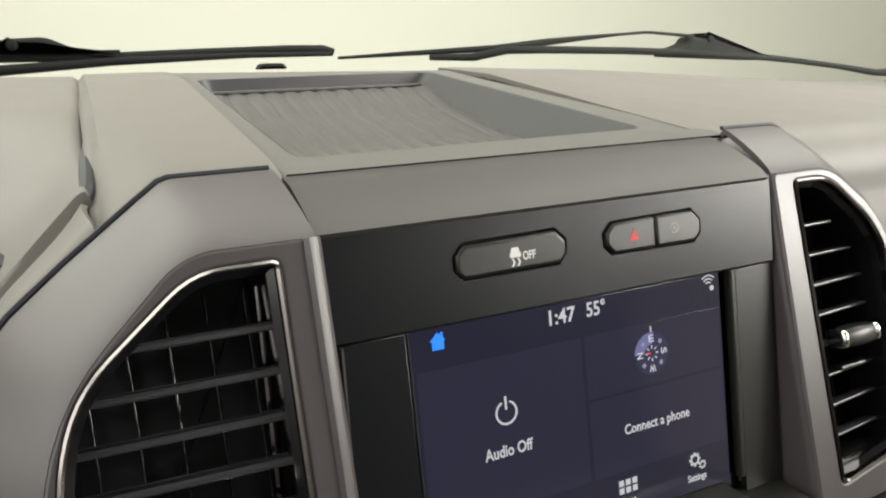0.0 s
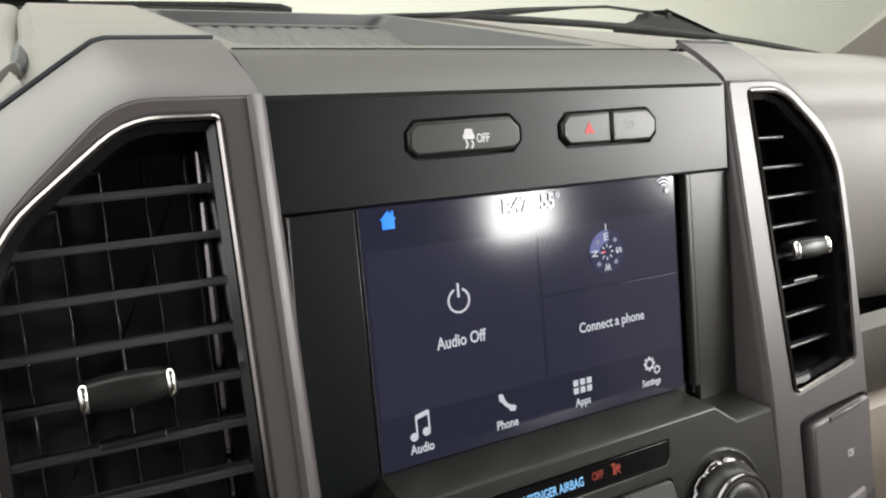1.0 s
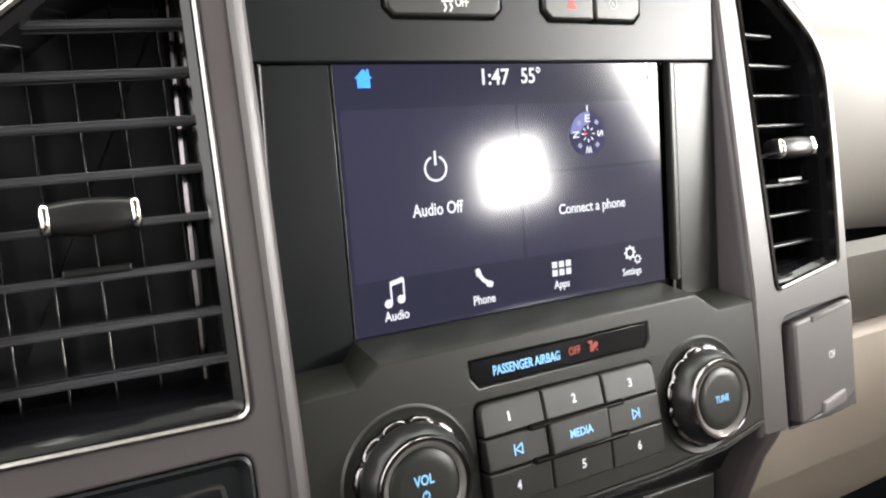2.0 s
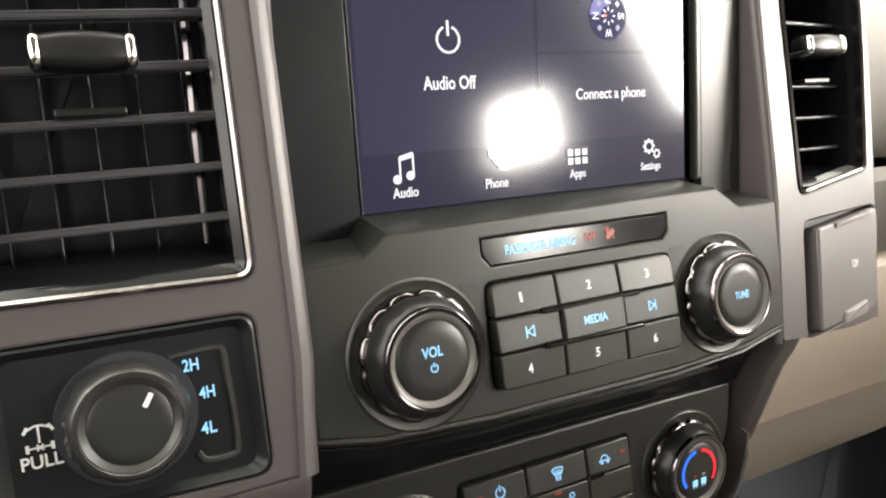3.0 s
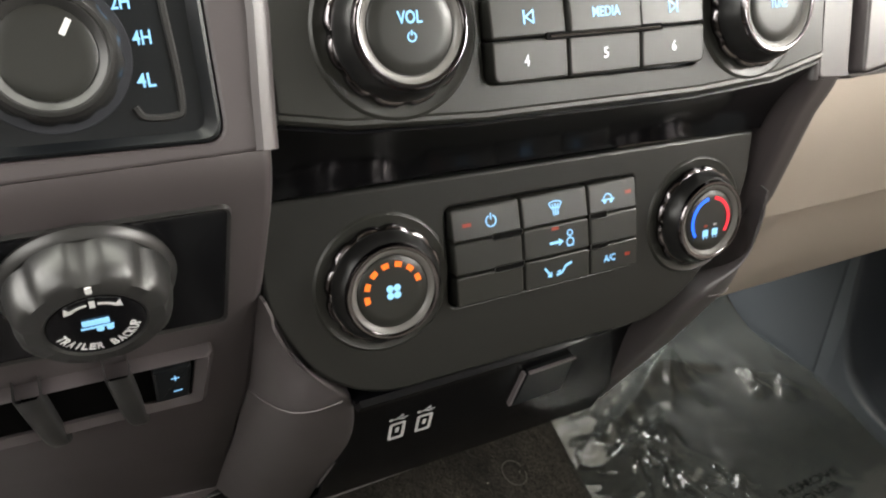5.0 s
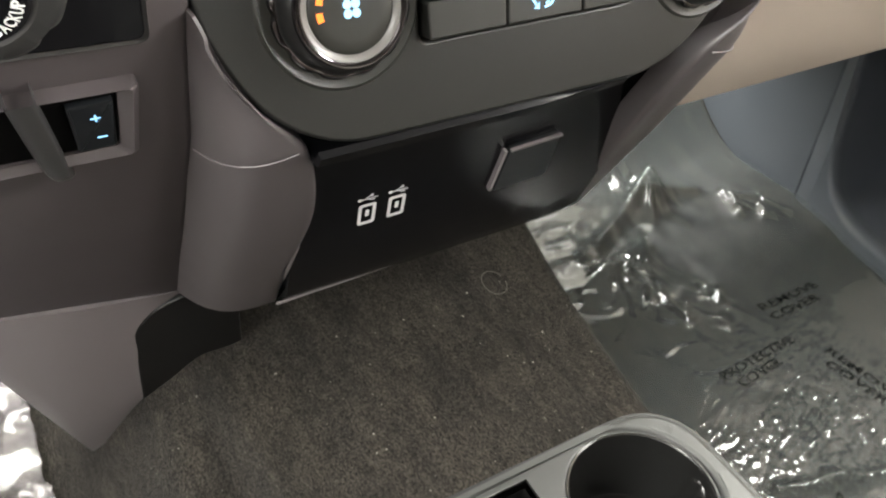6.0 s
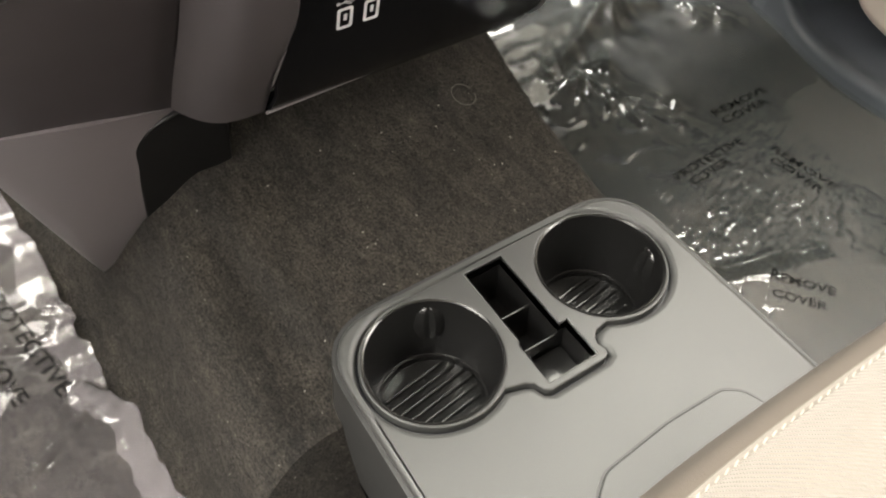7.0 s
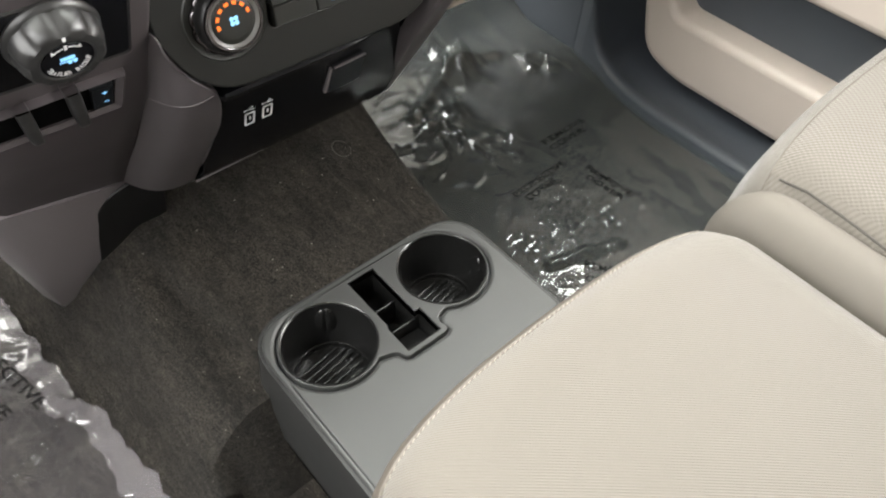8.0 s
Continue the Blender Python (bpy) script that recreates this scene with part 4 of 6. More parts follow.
# ---------- rotary knobs ----------
def knob(name, f, x, z, label, r=0.0243, h=0.0140, w0=0.0):
    k = thing(name, frame_at(*f) @ Matrix.Translation((x, up(z, f[1], f[2]), w0)), label, "knob")
    part("collar", lathe([(r + 0.0052, 0.0), (r + 0.0047, 0.0006), (r + 0.0040, 0.0009), (r + 0.0030, 0.0006), (r + 0.0014, 0.0003), (r - 0.002, 0.0003)], 56), M_PLATE, k, "dished panel collar")
    part("skirt", lathe([(r - 0.0004, 0.0004), (r + 0.0006, 0.0008), (r + 0.0010, 0.0016), (r + 0.0008, 0.0026), (r + 0.0002, 0.0034), (r - 0.0008, 0.0038), (r - 0.0020, 0.0039)], 144, 12, 0.0011, 0.0007, 0.0036), M_DARKCHROME, k, "scalloped chrome skirt")
    part("grip", lathe([(r - 0.0012, 0.0034), (r - 0.0010, 0.0042), (r - 0.0014, h * 0.45), (r - 0.0026, h * 0.68), (r - 0.0038, h - 0.0026), (r - 0.0046, h - 0.0018), (r - 0.0054, h - 0.0020)], 84, 12, 0.0004, 0.0040, h * 0.7), M_KNOB, k, "black tapered grip")
    part("rim", lathe([(r - 0.0042, h - 0.0032), (r - 0.0046, h - 0.0009), (r - 0.0052, h - 0.0001), (r - 0.0060, h), (r - 0.0068, h - 0.0003), (r - 0.0070, h - 0.004)], 64), M_DARKCHROME, k, "dark polished rim")
    part("bevel_ring", lathe([(r - 0.0068, h - 0.0035), (r - 0.0069, h - 0.0005), (r - 0.0073, h - 0.0005), (r - 0.0094, h - 0.0021), (r - 0.0097, h - 0.0032)], 56), M_BEVEL, k, "grey bevelled ring")
    part("cap", lathe([(r - 0.0096, h - 0.0032), (r - 0.0097, h - 0.0018), (r - 0.0102, h - 0.0014), (r - 0.0140, h - 0.0012)], 48), M_KEY, k)
    return k, h


vol, h = knob("volume_knob", RAD, -0.0808, 0.5530, "black volume knob with scalloped chrome ring")
words("vol_word", "VOL", 0.0085, 0.0040, I_BLUE, vol, -0.0004, 0.0030, h - 0.0010)
icon("power_icon", [arc(0, 0, 0.0014, 0.0005, 115, 425, 16), bar(0, 0.0004, 0, 0.0020, 0.0005)], I_BLUE, vol, -0.0002, -0.0030, h - 0.0010)
tune, h = knob("tune_knob", RAD, 0.0800, 0.5515, "black tuning knob with scalloped chrome ring")
words("tune_word", "TUNE", 0.0090, 0.0034, I_BLUE, tune, 0, 0.0, h - 0.0010)
fan, h = knob("fan_knob", AC, -0.0826, 0.4512, "black fan knob with orange speed marks", 0.0243, 0.0122)
for k in range(7):
    a = 188 - 28 * k
    icon("speed_mark", [arc(0, 0, 0.0112, 0.0022, a - 7.5, a + 7.5, 4)], I_ORANGE, fan, 0, 0.0002, h - 0.0010)
icon("fan_icon", [circle(0.0021 * math.cos(radians(a)), 0.0021 * math.sin(radians(a)), 0.0015, 12) for a in (45, 135, 225, 315)], I_BLUE, fan, 0, 0, h - 0.0010)
tmp, h = knob("temperature_knob", AC, 0.0822, 0.4500, "black temperature knob with blue and red arc", 0.0243, 0.0122)
icon("cold_arc", [arc(0, 0, 0.0113, 0.0017, 100, 215, 20)], I_BLUEARC, tmp, 0, 0, h - 0.0010)
icon("hot_arc", [arc(0, 0, 0.0113, 0.0017, -35, 80, 20)], I_RED, tmp, 0, 0, h - 0.0010)
for x, lamp in ((-0.0030, I_DIMRED), (0.0030, P_GREY)):
    icon("defrost_icon", [rect(-0.0018, -0.0018, 0.0018, 0.0016, 0.0004), bar(-0.0010, -0.0030, -0.0010, -0.0020, 0.0005), bar(0.0010, -0.0030, 0.0010, -0.0020, 0.0005)], I_BLUE, tmp, x, -0.0058, h - 0.0010)
    icon("defrost_lamp", [rect(-0.0010, -0.0006, 0.0010, 0.0006)], lamp, tmp, x, -0.0022, h - 0.0010)

# ---------- airbag lamp window ----------
ab = thing("airbag_indicator", F_RAD, "glossy dark passenger airbag indicator strip", "indicator")
part("window", slab(on(RAD, [(x * 0.985, z + (0.0005 if z < 0.586 else -0.0005)) for x, z in AB]), -0.004, -0.0006, (), 0.0003), M_GLOSSBLACK, ab)
rv = lambda z: up(z, RAD[1], RAD[2])
words("airbag_lettering", "PASSENGER AIRBAG", 0.0350, 0.0042, I_BLUE, ab, -0.0200, rv(0.5862), -0.0004)
words("off_word", "OFF", 0.0066, 0.0038, I_DIMRED, ab, 0.0058, rv(0.5866), -0.0004)
icon("airbag_icon", [circle(-0.0008, 0.0018, 0.0010, 12), rounded([(-0.0020, -0.0024), (0.0006, -0.0026), (0.0004, 0.0008), (-0.0014, 0.0008)], 0.0005), circle(0.0018, 0.0004, 0.0013, 12), bar(-0.0026, 0.0026, 0.0028, -0.0026, 0.0006)], I_DIMRED, ab, 0.0162, rv(0.5868), -0.0004)

# ---------- radio keys ----------
radio = thing("radio_keypad", F_RAD, "black radio keypad with numbered keys and media key", "keypad")
XS = (-0.0484, -0.0166, 0.0166, 0.0487)
ZS = (0.5744, 0.5606, 0.5468, 0.5322)
names_ = (("1", "2", "3"), ("prev", "MEDIA", "next"), ("4", "5", "6"))
for r_ in range(3):
    for c_ in range(3):
        pts = on(RAD, [(XS[c_] + 0.00035, ZS[r_ + 1] + 0.0003), (XS[c_ + 1] - 0.00035, ZS[r_ + 1] + 0.0003), (XS[c_ + 1] - 0.00035, ZS[r_] - 0.0003), (XS[c_] + 0.00035, ZS[r_] - 0.0003)])
        rr = [0.0013] * 4
        if (r_, c_) == (0, 0):
            rr[3] = 0.004
        if (r_, c_) == (0, 2):
            rr[2] = 0.004
        if (r_, c_) == (2, 0):
            rr[0] = 0.004
        if (r_, c_) == (2, 2):
            rr[1] = 0.003
        k = part("key", slab(rounded(pts, rr, 3), -0.005, 0.0025 + (0.0014 if (r_, c_) == (1, 1) else 0), (), 0.0009, 2), M_KEY, radio)
        cx, cy = (XS[c_] + XS[c_ + 1]) / 2, (pts[0][1] + pts[2][1]) / 2
        t_ = names_[r_][c_]
        top = 0.0026 + (0.0014 if t_ == "MEDIA" else 0)
        if t_ == "prev" or t_ == "next":
            s_ = 1 if t_ == "next" else -1
            o = [[(s_ * x, y) for x, y in loop] for loop in ([bar(-0.0018, -0.0022, 0.0014, 0.0, 0.0006), bar(-0.0018, 0.0022, 0.0014, 0.0, 0.0006), bar(-0.0018, -0.0024, -0.0018, 0.0024, 0.0006), bar(0.0020, -0.0024, 0.0020, 0.0024, 0.0007)])]
            icon("skip_icon", o, I_BLUE, k, cx, cy, top)
        elif t_ == "MEDIA":
            words("media_word", t_, 0.0125, 0.0036, I_BLUE, k, cx, cy, top)
        else:
            words("digit", t_, 0.0022 if t_ != "1" else 0.0011, 0.0040, I_WHITE, k, cx - (0.002 if c_ == 0 else 0), cy, top)
for z in (0.5606, 0.5468):
    slot = part("key_slot", slab(rounded([(-0.0262, rv(z) - 0.0014), (0.0265, rv(z) - 0.0014), (0.0265, rv(z) + 0.0014), (-0.0262, rv(z) + 0.0014)], 0.0012, 4), 0.0021, 0.0034), M_SLOT, radio)
    part("slot_bar", tube([(-0.0248, rv(z) - 0.0001, 0.0033), (0.0250, rv(z) - 0.0001, 0.0033)], 0.0006, 8), M_DARKCHROME, slot, "dark chrome bar in the slot")

# ---------- climate keys ----------
clim = thing("climate_keypad", F_AC, "black climate keypad with ice-blue symbols", "keypad")
av = lambda z: up(z, AC[1], AC[2])
XS = (-0.0525, -0.0190, 0.0160, 0.0436)
ZS = (0.4760, 0.4620, 0.4480, 0.4342)
for r_ in range(3):
    for c_ in range(3):
        pts = on(AC, [(XS[c_] + 0.0004, ZS[r_ + 1] + 0.0003), (XS[c_ + 1] - 0.0004, ZS[r_ + 1] + 0.0003), (XS[c_ + 1] - 0.0004, ZS[r_] - 0.0003), (XS[c_] + 0.0004, ZS[r_] - 0.0003)])
        k = part("key", slab(rounded(pts, 0.0014, 3), -0.005, 0.0026, (), 0.0009, 2), M_KEY, clim)
        cx, cy = (XS[c_] + XS[c_ + 1]) / 2, (pts[0][1] + pts[2][1]) / 2
        w = 0.0027
        if (r_, c_) == (0, 0):
            icon("power_icon", [arc(0, 0, 0.0024, 0.0006, 115, 425, 18), bar(0, 0.0006, 0, 0.0034, 0.0006)], I_BLUE, k, cx + 0.002, cy, w)
            icon("lamp", [rect(-0.0020, -0.0008, 0.0020, 0.0008)], I_DIMRED, k, cx - 0.0095, cy, w)
        elif (r_, c_) == (0, 1):
            icon("windscreen_icon", [arc(0, -0.0040, 0.0070, 0.0006, 62, 118, 10), arc(0, -0.0030, 0.0032, 0.0006, 55, 125, 8), bar(-0.0033, 0.0022, -0.0018, -0.0003, 0.0006), bar(0.0033, 0.0022, 0.0018, -0.0003, 0.0006), bar(-0.0013, 0.0018, -0.0011, -0.0032, 0.0006), bar(0.0, 0.0020, 0.0, -0.0032, 0.0006), bar(0.0013, 0.0018, 0.0011, -0.0032, 0.0006)], I_BLUE, k, cx, cy, w)
        elif (r_, c_) == (0, 2):
            icon("recirculation_icon", [arc(0, -0.0006, 0.0022, 0.0006, 0, 180, 12), bar(-0.0036, -0.0010, 0.0036, -0.0010, 0.0007), circle(-0.0018, -0.0018, 0.0009, 10), circle(0.0018, -0.0018, 0.0009, 10)], I_BLUE, k, cx - 0.003, cy, w)
            icon("lamp", [rect(-0.0016, -0.0008, 0.0016, 0.0008)], I_DIMRED, k, cx + 0.0085, cy + 0.0008, w)
        elif (r_, c_) == (1, 1):
            icon("face_icon", [bar(-0.0062, -0.0006, -0.0010, -0.0006, 0.0012), [(-0.0014, -0.0024), (0.0010, -0.0006), (-0.0014, 0.0012)], arc(0.0046, 0.0026, 0.0013, 0.0006, 0, 359, 14), arc(0.0046, -0.0014, 0.0018, 0.0006, -60, 240, 14), bar(0.0030, -0.0032, 0.0064, -0.0032, 0.0006)], I_BLUE, k, cx + 0.002, cy - 0.0006, w)
            icon("lamp", [rect(-0.0018, -0.0007, 0.0018, 0.0007)], I_DIMRED, k, cx - 0.001, cy + 0.0052, w)
        elif (r_, c_) == (2, 1):
            icon("feet_icon", [bar(-0.0072, 0.0022, -0.0046, -0.0012, 0.0009), [(-0.0060, -0.0022), (-0.0034, -0.0026), (-0.0034, 0.0000)], bar(-0.0010, -0.0022, 0.0020, -0.0014, 0.0010), bar(0.0020, -0.0014, 0.0040, 0.0016, 0.0010), bar(0.0040, 0.0016, 0.0072, 0.0024, 0.0012), bar(-0.0006, -0.0008, 0.0012, -0.0004, 0.0008)], I_BLUE, k, cx, cy, w)
        elif (r_, c_) == (2, 2):
            words("ac_word", "A/C", 0.0064, 0.0034, I_BLUE, k, cx - 0.003, cy, w)
            icon("lamp", [rect(-0.0014, -0.0008, 0.0014, 0.0008)], I_DIMRED, k, cx + 0.0072, cy, w)
for x0, x1 in ((-0.0340, -0.0190), (0.0160, 0.0255)):
    for z in (0.4620, 0.4480):
        lip = rounded([(x0, av(z) - 0.0013), (x1, av(z) - 0.0013), (x1, av(z) + 0.0013), (x0, av(z) + 0.0013)], 0.0012, 4)
        slot = part("key_slot", slab(lip, 0.0022, 0.0030), M_SLOT, clim)
        part("slot_lip", tube([(x, y, 0.0030) for x, y in lip + lip[:1]], 0.00032, 6), M_GRIP, slot)


def barrel(keypad, v0, bend=2.8, rise=0.0026):
    """Bends a keypad's keys round a lying cylinder whose crest is at v0."""
    bpy.context.view_layer.update()
    for ob in keypad.children_recursive:
        place_ = ob.matrix_local
        if place_.translation.length > 1e-6:
            v = place_.translation.y - v0
            ob.matrix_local = Matrix.Translation((0, 0, rise - bend * v * v)) @ place_ @ Matrix.Rotation(math.atan(-2 * bend * v), 4, "X")
        else:
            for w in ob.data.vertices:
                if w.co.z > 0:
                    w.co.z += rise - bend * (w.co.y - v0) ** 2


barrel(radio, rv(0.5400))
barrel(clim, av(0.4415))

# ---------- drive selector ----------
sel = thing("drive_selector", F_COL, "four-wheel-drive selector panel with round black knob", "selector")
cv = lambda z: up(z, COL[1], COL[2])
PO = [(-0.2210, 0.5805), (-0.1415, 0.5795), (-0.1415, 0.5270), (-0.2210, 0.5295)]
PI = [(-0.2165, 0.5770), (-0.1455, 0.5762), (-0.1455, 0.5302), (-0.2165, 0.5325)]
a = rounded(on(COL, PO), 0.0055, 5)
b = rounded(on(COL, PI), 0.0045, 5)
ring = lambda o, w: [(x, y, w) for x, y in o]
part("panel_rim", sheet([ring(a, -0.005), ring(a, 0.0002), ring([((x * 3 + u) / 4, (y * 3 + w) / 4) for (x, y), (u, w) in zip(a, b)], 0.0008), ring(b, -0.0025)], 0, True), M_BLACK, sel)
part("panel", slab(b, -0.006, -0.0025), M_BLACK, sel)
c0 = (-0.1832, cv(0.5540))
r = 0.0188
place = Matrix.Translation((*c0, -0.0025))
part("collar", moved(lathe([(r + 0.0024, 0), (r + 0.0022, 0.0003), (r - 0.002, 0.0003)], 48), place), M_WELL, sel)
kn = part("knob", moved(lathe([(r - 0.0004, 0.0004), (r + 0.0002, 0.0016), (r, 0.0060), (r - 0.0014, 0.0096), (r - 0.0026, 0.0110), (r - 0.0036, 0.0112), (r - 0.0040, 0.0106), (r - 0.006, 0.0090)], 96, 12, 0.0007, 0.001, 0.0090), place), M_GRIP, sel, "scalloped black grip")
part("knob_ring", moved(lathe([(r - 0.0038, 0.0085), (r - 0.0039, 0.0107), (r - 0.0043, 0.0108), (r - 0.0064, 0.0092), (r - 0.0066, 0.0080)], 48), place), M_KNOBGREY, kn)
part("knob_cap", moved(lathe([(r - 0.0065, 0.0080), (r - 0.0066, 0.0094), (r - 0.0072, 0.0097), (r - 0.0100, 0.0098)], 48), place), M_KEY, kn)
part("pointer", moved(slab(bar(0.0044, 0.0044, 0.0068, 0.0082, 0.0015), 0, 0.0004), Matrix.Translation((*c0, 0.0073))), P_WHITE, kn, "white pointer line")
for t_, x, z in (("2H", -0.1628, 0.5664), ("4H", -0.1588, 0.5569), ("4L", -0.1597, 0.5456)):
    words("drive_word", t_, 0.0050, 0.0040, I_BLUE, sel, x, cv(z), -0.0022)
track = spline([(-0.1690, 0.5700), (-0.1600, 0.5706), (-0.1535, 0.5704), (-0.1520, 0.5680), (-0.1516, 0.5600), (-0.1510, 0.5480), (-0.1512, 0.5372), (-0.1530, 0.5352), (-0.1580, 0.5350), (-0.1622, 0.5358), (-0.1640, 0.5385)], 40)
part("track", tube([(q[0], cv(q[1]), -0.0024) for q in track], 0.0011, 6), M_KNOBGREY, sel)
words("pull_word", "PULL", 0.0112, 0.0040, P_WHITE, sel, -0.2082, cv(0.5470), -0.0022)
icon("axle_icon", [bar(-0.0032, 0.0026, -0.0010, 0.0036, 0.0006), bar(0.0010, 0.0036, 0.0032, 0.0026, 0.0006), bar(-0.0010, 0.0036, 0.0010, 0.0036, 0.0006), bar(-0.0040, 0.0016, -0.0028, 0.0036, 0.0009), bar(0.0028, 0.0036, 0.0040, 0.0016, 0.0009), bar(0, 0.0036, 0, -0.0016, 0.0006), bar(-0.0032, -0.0030, 0.0032, -0.0030, 0.0005), bar(-0.0034, -0.0042, -0.0034, -0.0018, 0.0010), bar(0.0034, -0.0042, 0.0034, -0.0018, 0.0010), bar(-0.0009, -0.0039, 0.0009, -0.0021, 0.0005), bar(-0.0009, -0.0021, 0.0009, -0.0039, 0.0005)], P_WHITE, sel, -0.2082, cv(0.5540), -0.0022)

# ---------- power outlet cover ----------
out = thing("power_outlet", F_COLR, "grey flap over a twelve-volt power outlet", "power outlet")
qv = lambda z: up(z, COLR[1], COLR[2])
part("surround", slab(rounded(on(COLR, [(0.1515, 0.5750), (0.2128, 0.5785), (0.2055, 0.5240), (0.1475, 0.5145)]), 0.0055, 4), -0.010, -0.0065), M_WELL, out)
fl = part("flap", slab(rounded(on(COLR, [(0.1555, 0.5170), (0.2050, 0.5238), (0.2122, 0.5775), (0.1592, 0.5708)]), [0.003, 0.006, 0.006, 0.003], 4), -0.0065, 0.0022, (), 0.0016, 3), M_CHEEK, out)
part("hinge", slab(on(COLR, [(0.1730, 0.5695), (0.2030, 0.5732), (0.2032, 0.5760), (0.1732, 0.5722)]), 0.0015, 0.0036, (), 0.0008), M_COL, fl)
part("finger_tab", slab(rounded(on(COLR, [(0.1740, 0.5192), (0.1940, 0.5220), (0.1950, 0.5290), (0.1750, 0.5255)]), 0.001, 2), 0.001, 0.0040, (), 0.0012), M_SIDE, fl, "pale finger tab")
words("volt_word", "12V", 0.0052, 0.0042, P_WHITE, fl, 0.1880, qv(0.5495), 0.0023)

# ---------- trailer backup panel ----------
tb = thing("trailer_backup_knob", F_TRL, "large grey trailer backup knob on black panel", "knob")
tv = lambda z: up(z, TRL[1], TRL[2])
part("panel", slab(rounded([(-0.2210, tv(0.5060)), (-0.1425, tv(0.5040)), (-0.1450, tv(0.4490)), (-0.2225, tv(0.4520))], 0.0035, 4), -0.002, 0.0012, (), 0.0008), M_GLOSSBLACK, tb)
part("panel_edge", sheet([ring(rounded([(-0.2228, tv(0.5075)), (-0.1410, tv(0.5055)), (-0.1434, tv(0.4475)), (-0.2242, tv(0.4505))], 0.004, 4), -0.001), ring(rounded([(-0.2222, tv(0.5070)), (-0.1415, tv(0.5050)), (-0.1440, tv(0.4480)), (-0.2236, tv(0.4510))], 0.004, 4), 0.0016), ring(rounded([(-0.2210, tv(0.5060)), (-0.1425, tv(0.5040)), (-0.1450, tv(0.4490)), (-0.2225, tv(0.4520))], 0.0035, 4), 0.0010)], 0, True), M_KNOBGREY, tb)
kc = Matrix.Translation((-0.1860, tv(0.4845), 0.001))
part("flange", moved(lathe([(0.0255, 0.0), (0.0262, 0.002), (0.0255, 0.004), (0.0240, 0.005)], 56), kc), M_KNOBGREY, tb)
kn = part("grip", moved(lathe([(0.0240, 0.0035), (0.0244, 0.006), (0.0232, 0.0130), (0.0218, 0.0168), (0.0195, 0.0185), (0.0150, 0.0188), (0.0140, 0.0180)], 96, 8, 0.0018, 0.006, 0.0169), kc), M_KNOBGREY, tb, "ribbed grey grip")
part("face_disc", moved(lathe([(0.0141, 0.0176), (0.0138, 0.0184), (0.0130, 0.0182)], 48), kc), M_GLOSSBLACK, kn)
part("grip_mark", moved(slab(rect(-0.0009, 0.0162, 0.0009, 0.0192, 0.0006), 0.0187, 0.0190), kc), P_WHITE, kn)
fz = 0.0185
part("arrow_ring", moved(join(slab(arc(0, 0, 0.0108, 0.0008, 55, 82, 8), fz, fz + 0.0002), slab(arc(0, 0, 0.0108, 0.0008, 98, 125, 8), fz, fz + 0.0002), slab(rect(-0.0008, 0.0092, 0.0008, 0.0124), fz, fz + 0.0002), slab([(0.0054, 0.0084), (0.0076, 0.0108), (0.0080, 0.0076)], fz, fz + 0.0002), slab([(-0.0054, 0.0084), (-0.0076, 0.0108), (-0.0080, 0.0076)], fz, fz + 0.0002)), kc), P_WHITE, kn)
part("trailer_icon", moved(join(slab(rect(-0.0040, 0.0006, 0.0036, 0.0032, 0.0003), fz, fz + 0.0002), slab(rect(-0.0046, -0.0010, 0.0046, -0.0002), fz, fz + 0.0002), slab(circle(0.0006, -0.0020, 0.0011, 12), fz, fz + 0.0002), slab(circle(0.0034, -0.0020, 0.0011, 12), fz, fz + 0.0002)), kc), I_BLUE, kn)
text = "TRAILER BACKUP"
for i, ch in enumerate(text):
    if ch == " ":
        continue
    a = radians(198 + 150 * i / (len(text) - 1))
    p = kc @ Vector((0.0108 * math.cos(a), 0.0108 * math.sin(a), fz))
    words("letter", ch, 0.0019 if ch != "I" else 0.0006, 0.0031, P_WHITE, kn, p.x, p.y, p.z, a + math.pi / 2)

# ---------- trailer brake controls ----------
bc = thing("brake_controller", F_TRL, "trailer brake control pocket with black gain switch", "controller")
po = rounded([(-0.236, tv(0.4370)), (-0.1500, tv(0.4355)), (-0.1545, tv(0.4035)), (-0.236, tv(0.4070))], 0.002, 3)
pi = rounded([(-0.2345, tv(0.4360)), (-0.1570, tv(0.4348)), (-0.1600, tv(0.4085)), (-0.2345, tv(0.4110))], 0.002, 3)
part("pocket_rim", sheet([ring(po, -0.0005), ring(po, 0.0040), ring([((x * 2 + u) / 3, (y * 2 + w) / 3) for (x, y), (u, w) in zip(po, pi)], 0.0062), ring(pi, 0.0040), ring(pi, -0.001)], 0, True), M_COL, bc)
part("pocket", slab(pi, -0.001, 0.0026), M_SLOT, bc)
gs = part("gain_switch", slab(rounded([(-0.1735, tv(0.4310)), (-0.1590, tv(0.4310)), (-0.1610, tv(0.4100)), (-0.1735, tv(0.4100))], 0.001, 3), 0.0, 0.0052, (), 0.001), M_BLACK, bc)
icon("plus_icon", [bar(-0.0016, 0, 0.0016, 0, 0.0006), bar(0, -0.0016, 0, 0.0016, 0.0006)], I_BLUE, gs, -0.1655, tv(0.4248), 0.0053)
icon("minus_icon", [bar(-0.0016, 0, 0.0016, 0, 0.0006)], I_BLUE, gs, -0.1650, tv(0.4160), 0.0053)
